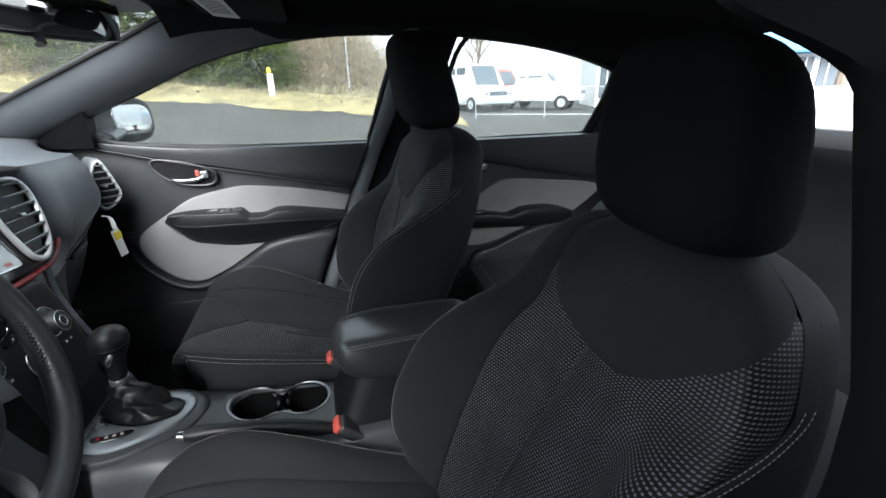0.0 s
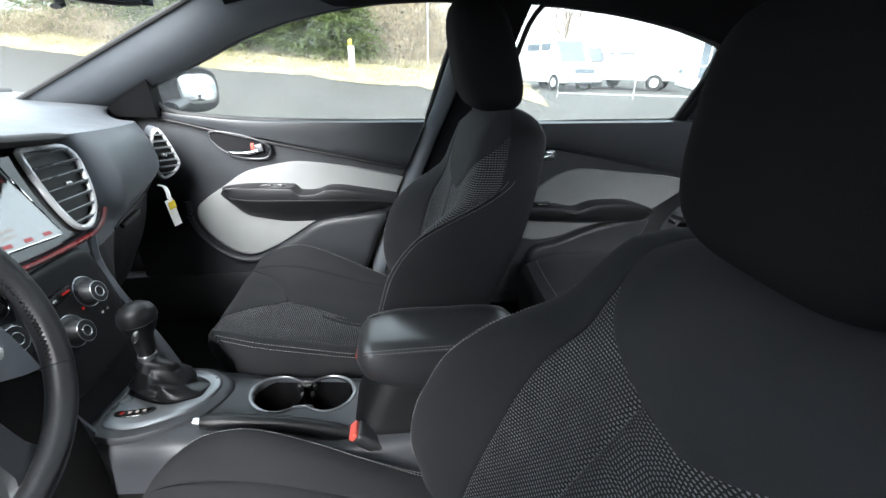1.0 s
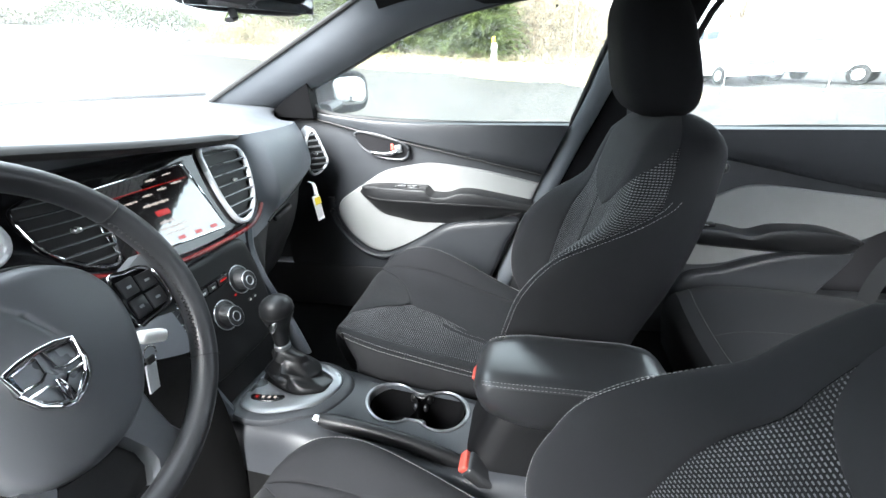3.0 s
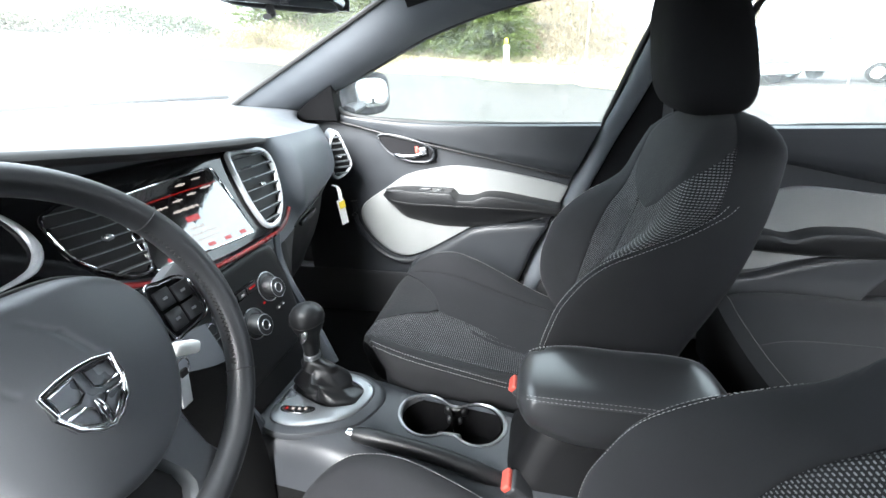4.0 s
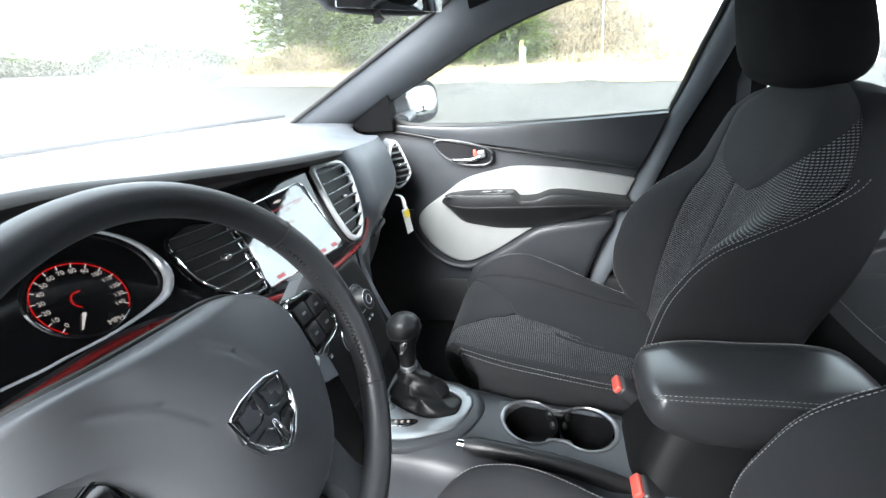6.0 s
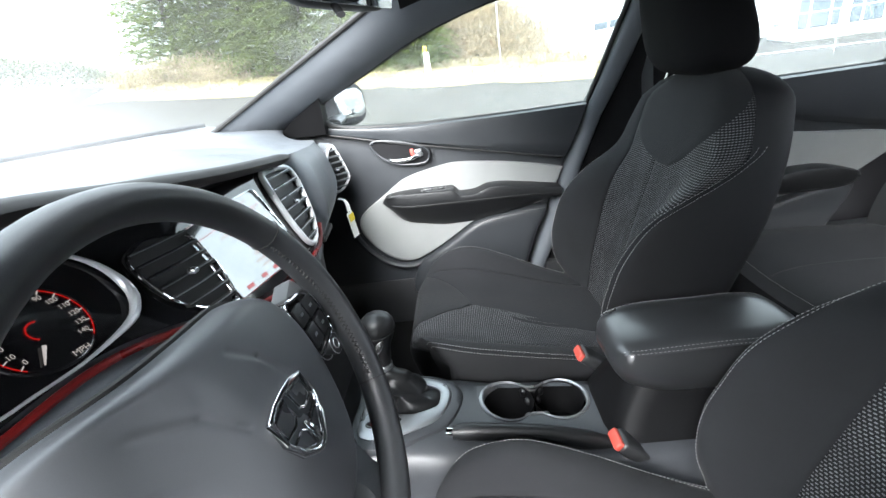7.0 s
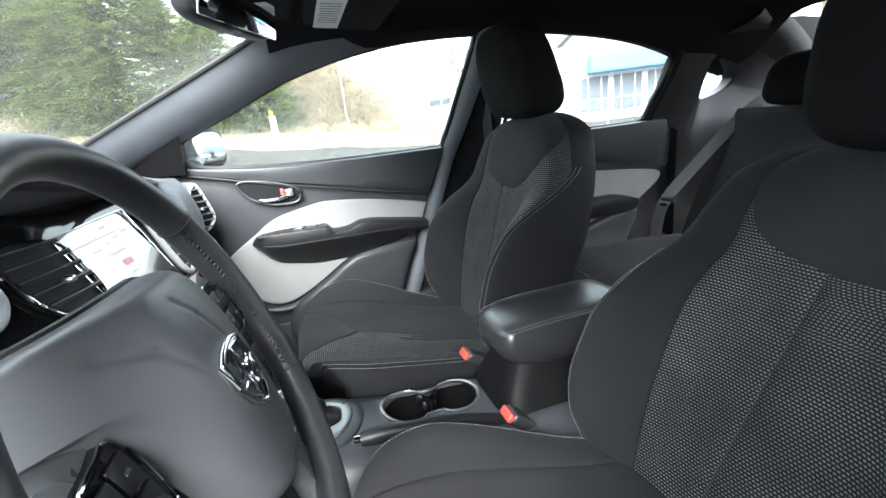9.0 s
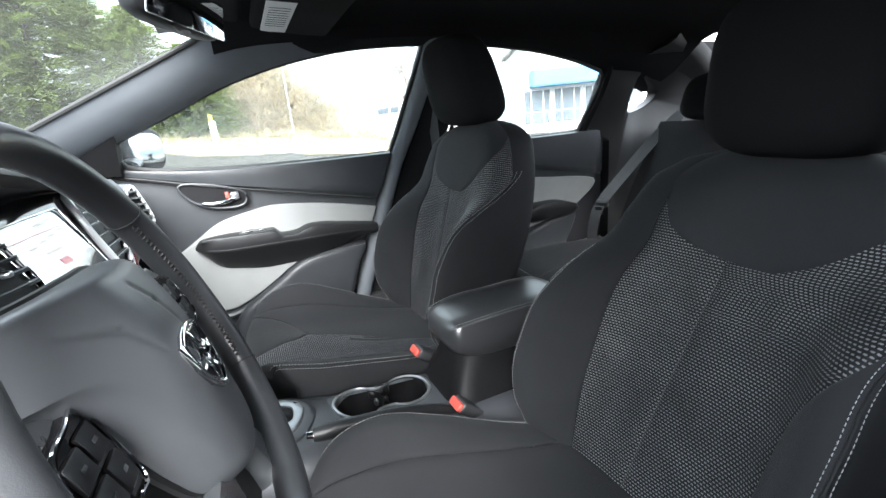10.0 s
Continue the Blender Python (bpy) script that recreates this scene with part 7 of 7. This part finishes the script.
tagged(tuft, "tufts of dry yellow grass on the bank", "grass", kind="stuff")

MX, MY = -0.585, 7.3
MZ = land(MX, MY)[2]
mk = thing("marker_post", "white marker post with yellow cap on the grass bank", "post", (MX, MY, MZ))
part("post", rbox((MX, MY, MZ + 0.17), (0.095, 0.05, 0.40), 0.012, 2), M_WHITE, mk)
part("cap", rbox((MX - 0.01, MY, MZ + 0.42), (0.06, 0.05, 0.10), 0.02, 2), M_YELLOW, mk, "yellow cap")


def fence(name, p0, p1, n, h, label):
    f = thing(name, label, "fence", p0)
    for i in range(n + 1):
        k = i / n
        x, y = p0[0] + (p1[0] - p0[0]) * k, p0[1] + (p1[1] - p0[1]) * k
        z = land(x, y)[2]
        part("post", tube([(x, y, z - 0.1), (x, y, z + h)], 0.016, 8), M_STEEL, f)
    z0, z1 = (land(*p0[:2])[2], land(*p1[:2])[2]) 
    for q in ((h,) if h > 1.5 else (0.15, h)):
        part("rail", tube([(p0[0], p0[1], z0 + q), (p1[0], p1[1], z1 + q)], 0.014, 6), M_STEEL, f)
    bm = bmesh.new()
    L = math.hypot(p1[0] - p0[0], p1[1] - p0[1])
    step = 0.11
    for i in range(int((L + h) / step)):
        for s in (0, 1):
            a0 = i * step - (h if s else 0)
            pts = []
            for q in (0, h):
                t = (a0 + (q if s else -q + h) - (0 if s else h)) if s else a0 - q
                pts.append((t, q))
            (ta, qa), (tb, qb) = pts
            if min(ta, tb) < 0 or max(ta, tb) > L:
                continue
            A = [(p0[0] + (p1[0] - p0[0]) * t / L, p0[1] + (p1[1] - p0[1]) * t / L, z0 + (z1 - z0) * t / L + q) for t, q in ((ta, qa), (tb, qb))]
            tube(A, 0.0007, 3, into=bm)
    part("mesh", bm, M_STEEL, f)
    return f


fence("wire_fence", (-3.4, 8.75, 0.9), (2.2, 8.75, 0.9), 4, 1.75, "tall wire fence with steel posts on the bank")
fence("yard_fence", (6.2, 16.0, 0.0), (15.0, 10.0, 0.0), 4, 1.1, "low steel rail fence in front of the yard")


def vehicle(name, loc, yaw, size, cab, label, category, paint):
    """A parked van or pickup: body, cab with windows, wheels, lamps."""
    t = thing(name, label, category, loc)
    m = Matrix.Translation(loc) @ pose(0, 0, 0, 0, 0, yaw)

    def put(nm, bm, mat, lab="", parent=None, smooth=True):
        bmesh.ops.transform(bm, matrix=m, verts=bm.verts)
        return part(nm, bm, mat, parent or t, lab, smooth)

    L, W, H = size
    if cab == "van":
        prof = [(-L / 2, 0.35), (-L / 2, 0.95), (-L / 2 + 0.75, 1.15), (-L / 2 + 1.25, H - 0.12), (-L / 2 + 1.6, H), (L / 2 - 0.1, H), (L / 2, H - 0.15), (L / 2, 0.35)]
    else:
        prof = [(-L / 2, 0.45), (-L / 2, 1.05), (-L / 2 + 1.3, 1.15), (-L / 2 + 1.85, H), (-L / 2 + 3.1, H), (-L / 2 + 3.3, 1.15), (L / 2, 1.12), (L / 2, 0.45)]
    bm = loft([[(a, s * W / 2 * (0.88 if b > 1.3 else 1.0), b) for a, b in prof] for s in (-1, 1)])
    bmesh.ops.bevel(bm, geom=bm.edges[:], offset=0.06, segments=2, affect="EDGES", profile=0.5)
    put("body", bm, paint)
    for s in (-1, 1):
        for a in (-L / 2 + 0.9, L / 2 - 1.1):
            w = put("wheel", loft([[(a + r * math.cos(q), s * (W / 2 - 0.02 + o), 0.36 + r * math.sin(q)) for q in np.linspace(0, 6.283, 20, endpoint=False)] for r, o in ((0.30, -0.16), (0.36, -0.14), (0.36, 0.02), (0.22, 0.04))]), M_RUBBER)
            put("rim", loft([[(a + r * math.cos(q), s * (W / 2 + o), 0.36 + r * math.sin(q)) for q in np.linspace(0, 6.283, 16, endpoint=False)] for r, o in ((0.21, 0.0), (0.20, 0.03), (0.06, 0.02))]), M_STEEL, parent=w)
        x0 = -L / 2 + (1.45 if cab == "van" else 1.9)
        for k, (a0, a1) in enumerate(((x0, x0 + 0.75), (x0 + 0.85, x0 + 1.2 if cab != "van" else x0 + 1.9))):
            put("side_window", rbox(((a0 + a1) / 2, s * W / 2 * 0.90, (1.22 + H) / 2 - 0.06), (a1 - a0, 0.06, H - 1.22 - 0.26), 0.03, 1), M_PANE)
        put("lamp", rbox((-L / 2 + 0.02, s * (W / 2 - 0.25), 0.85), (0.06, 0.3, 0.18), 0.03, 1), M_SILVER)
        put("tail_lamp", rbox((L / 2 - 0.01, s * (W / 2 - 0.12), 1.0), (0.05, 0.14, 0.4), 0.02, 1), M_RED)
    if cab == "van":
        for s in (-1, 1):
            put("rear_window", rbox((L / 2 - 0.01, s * 0.42, H - 0.55), (0.05, 0.6, 0.55), 0.03, 1), M_PANE)
    put("windscreen", rbox((-L / 2 + (1.02 if cab == "van" else 1.58), 0, (1.2 + H) / 2 - 0.03), (0.05, W * 0.74, H - 1.25), 0.03, 1, pose(0, 0, 0, 0, 26 if cab == "van" else 32, 0)), M_PANE)
    put("bumper", rbox((-L / 2 - 0.04, 0, 0.48), (0.16, W, 0.22), 0.04, 1), M_STEEL)
    put("grille", rbox((-L / 2 - 0.01, 0, 0.86), (0.06, W - 0.9, 0.2), 0.02, 1), M_PANE)
    return t


M_VAN = surface("dull_white_paint", (0.55, 0.55, 0.54), 0.45, grain=20, bump=0.0, vary=0.15, blotch=1.2)
vehicle("white_van", (7.9, 22.3, 0), 108, (5.4, 2.0, 2.25), "van", "white panel van parked behind the fence", "van", M_VAN)
M_RUST = surface("faded_red_paint", (0.34, 0.12, 0.085), 0.5, grain=20, bump=0.0, vary=0.3, blotch=1.5)
vehicle("red_truck", (10.4, 24.6, 0), 125, (5.2, 1.9, 2.1), "pickup", "faded red truck parked behind the white van", "truck", M_RUST)
vehicle("white_pickup", (11.2, 21.2, 0), 140, (5.3, 1.9, 1.85), "pickup", "white pickup truck parked behind the fence", "truck", M_VAN)
vehicle("silver_car", (14.5, 3.4, 0), 20, (4.5, 1.8, 1.5), "pickup", "pale grey car parked behind", "car", M_STEEL)


def hall(name, loc, size, yaw, label, wall, band=True, at=0.30):
    t = thing(name, label, "building", loc)
    m = Matrix.Translation(loc) @ pose(0, 0, 0, 0, 0, yaw)

    def put(nm, bm, mat, lab="", parent=None):
        bmesh.ops.transform(bm, matrix=m, verts=bm.verts)
        return part(nm, bm, mat, parent or t, lab, False)

    L, W, H = size
    put("wall", rbox((0, 0, H / 2), (L, W, H), 0.05, 1), wall)
    put("roof", rbox((0, 0, H + 0.12), (L + 0.5, W + 0.5, 0.24), 0.05, 1), M_KERB)
    if band:
        put("awning", rbox((0, -W / 2 - 0.5, H * 0.62), (L * 0.95, 1.1, 0.9), 0.1, 2), M_BLUE, "blue awning")
    n = int(L / 1.6)
    for i in range(n):
        x = -L / 2 + (i + 0.5) * L / n
        w = put("window", rbox((x, -W / 2 - 0.02, H * at), (L / n * 0.82, 0.10, H * 0.38), 0.02, 1), M_PANE)
        for q in (-0.25, 0.25):
            put("mullion", rbox((x + q * L / n * 0.8, -W / 2 - 0.08, H * at), (0.06, 0.06, H * 0.38), 0), M_WHITE, parent=w)
    return t


hall("blue_awning_shop", (23.5, 19.5, 0), (17, 6, 4.6), -25, "white building with blue awning and rows of windows", M_WHITE)
ct = thing("white_container", "white storage box behind the car", "container", (8.0, 4.6, 0))
part("box", rbox((8.0, 4.6, 0.50), (1.5, 2.0, 1.0), 0.03, 2, pose(0, 0, 0, 0, 0, -30)), M_WHITE, ct)
part("lid", rbox((8.0, 4.6, 1.02), (1.56, 2.06, 0.05), 0.02, 2, pose(0, 0, 0, 0, 0, -30)), M_KERB, ct)


def bare_tree(loc, h, seed):
    rnd = random.Random(seed)
    t = thing("bare_tree", "bare winter tree with thin branches", "tree", loc)
    bm = bmesh.new()
    tube([loc, (loc[0] + 0.1, loc[1], loc[2] + h * 0.35)], [0.16, 0.11], 8, into=bm)
    part("trunk", bm, M_BARK, t)
    bm = bmesh.new()

    def grow(p, d, ln, r, depth):
        q = p + d * ln
        tube([p, (p + q) / 2 + Vector((rnd.uniform(-0.05, 0.05),) * 3), q], [r, r * 0.8, r * 0.6], 4, into=bm)
        if depth:
            for _ in range(3):
                grow(q, (d + Vector((rnd.uniform(-0.8, 0.8), rnd.uniform(-0.8, 0.8), rnd.uniform(-0.1, 0.5)))).normalized(), ln * 0.72, r * 0.6, depth - 1)

    for _ in range(4):
        grow(Vector((loc[0] + 0.1, loc[1], loc[2] + h * 0.33)), Vector((rnd.uniform(-0.6, 0.6), rnd.uniform(-0.6, 0.6), 1)).normalized(), h * 0.22, 0.07, 4)
    part("branch_mass", bm, M_BARK, t)


bare_tree((12.8, 7.6, 0), 5.0, 5)
bare_tree((9.0, 24.0, 0), 5.0, 6)


# rain drops on the glass
def drops(name, pane, count, seed, size):
    """Small flat drops of water scattered on a pane."""
    rnd = random.Random(seed)
    bm = bmesh.new()
    for _ in range(count):
        c, n, u, v = pane(rnd.random(), rnd.random())
        r = size * rnd.uniform(0.5, 1.0) * (1.6 if rnd.random() < 0.12 else 1.0)
        st = rnd.uniform(1.0, 1.7)
        ring = [[c + u * (r * k * math.cos(a)) + v * (r * st * k * math.sin(a)) + n * (h * r) for a in np.linspace(0, 2 * math.pi, 7, endpoint=False)] for k, h in ((1.0, 0.0), (0.8, 0.35), (0.3, 0.55))]
        loft(ring, into=bm)
    ob = part(name, bm, M_DROP, None)
    ob.visible_shadow = False
    return tagged(ob, "clear rain drops on the side window glass", "rain drops", kind="stuff")


M_DROP = pane_glass("water_drop", tint=(0.80, 0.83, 0.84))
M_DROP.node_tree.nodes["Mix Shader"].inputs[0].default_value = 0.35


def side_glass(x0, x1, z0, z1, slope):
    def at(p, q):
        z = z0 + (z1 - z0) * q
        x = x0 + (x1 - x0) * p + slope * q
        return Vector((x, side_y(z) + 0.024, z)), Vector((0, 0.9, 0.44)), Vector((1, 0, 0)), Vector((0, -0.44, 0.9))
    return at


drops("rain_drops", side_glass(-0.50, 0.16, 0.97, 1.27, 0.10), 420, 21, 0.0016)
drops("rain_drops", side_glass(0.48, 1.04, 0.96, 1.25, 0.04), 260, 22, 0.0016)
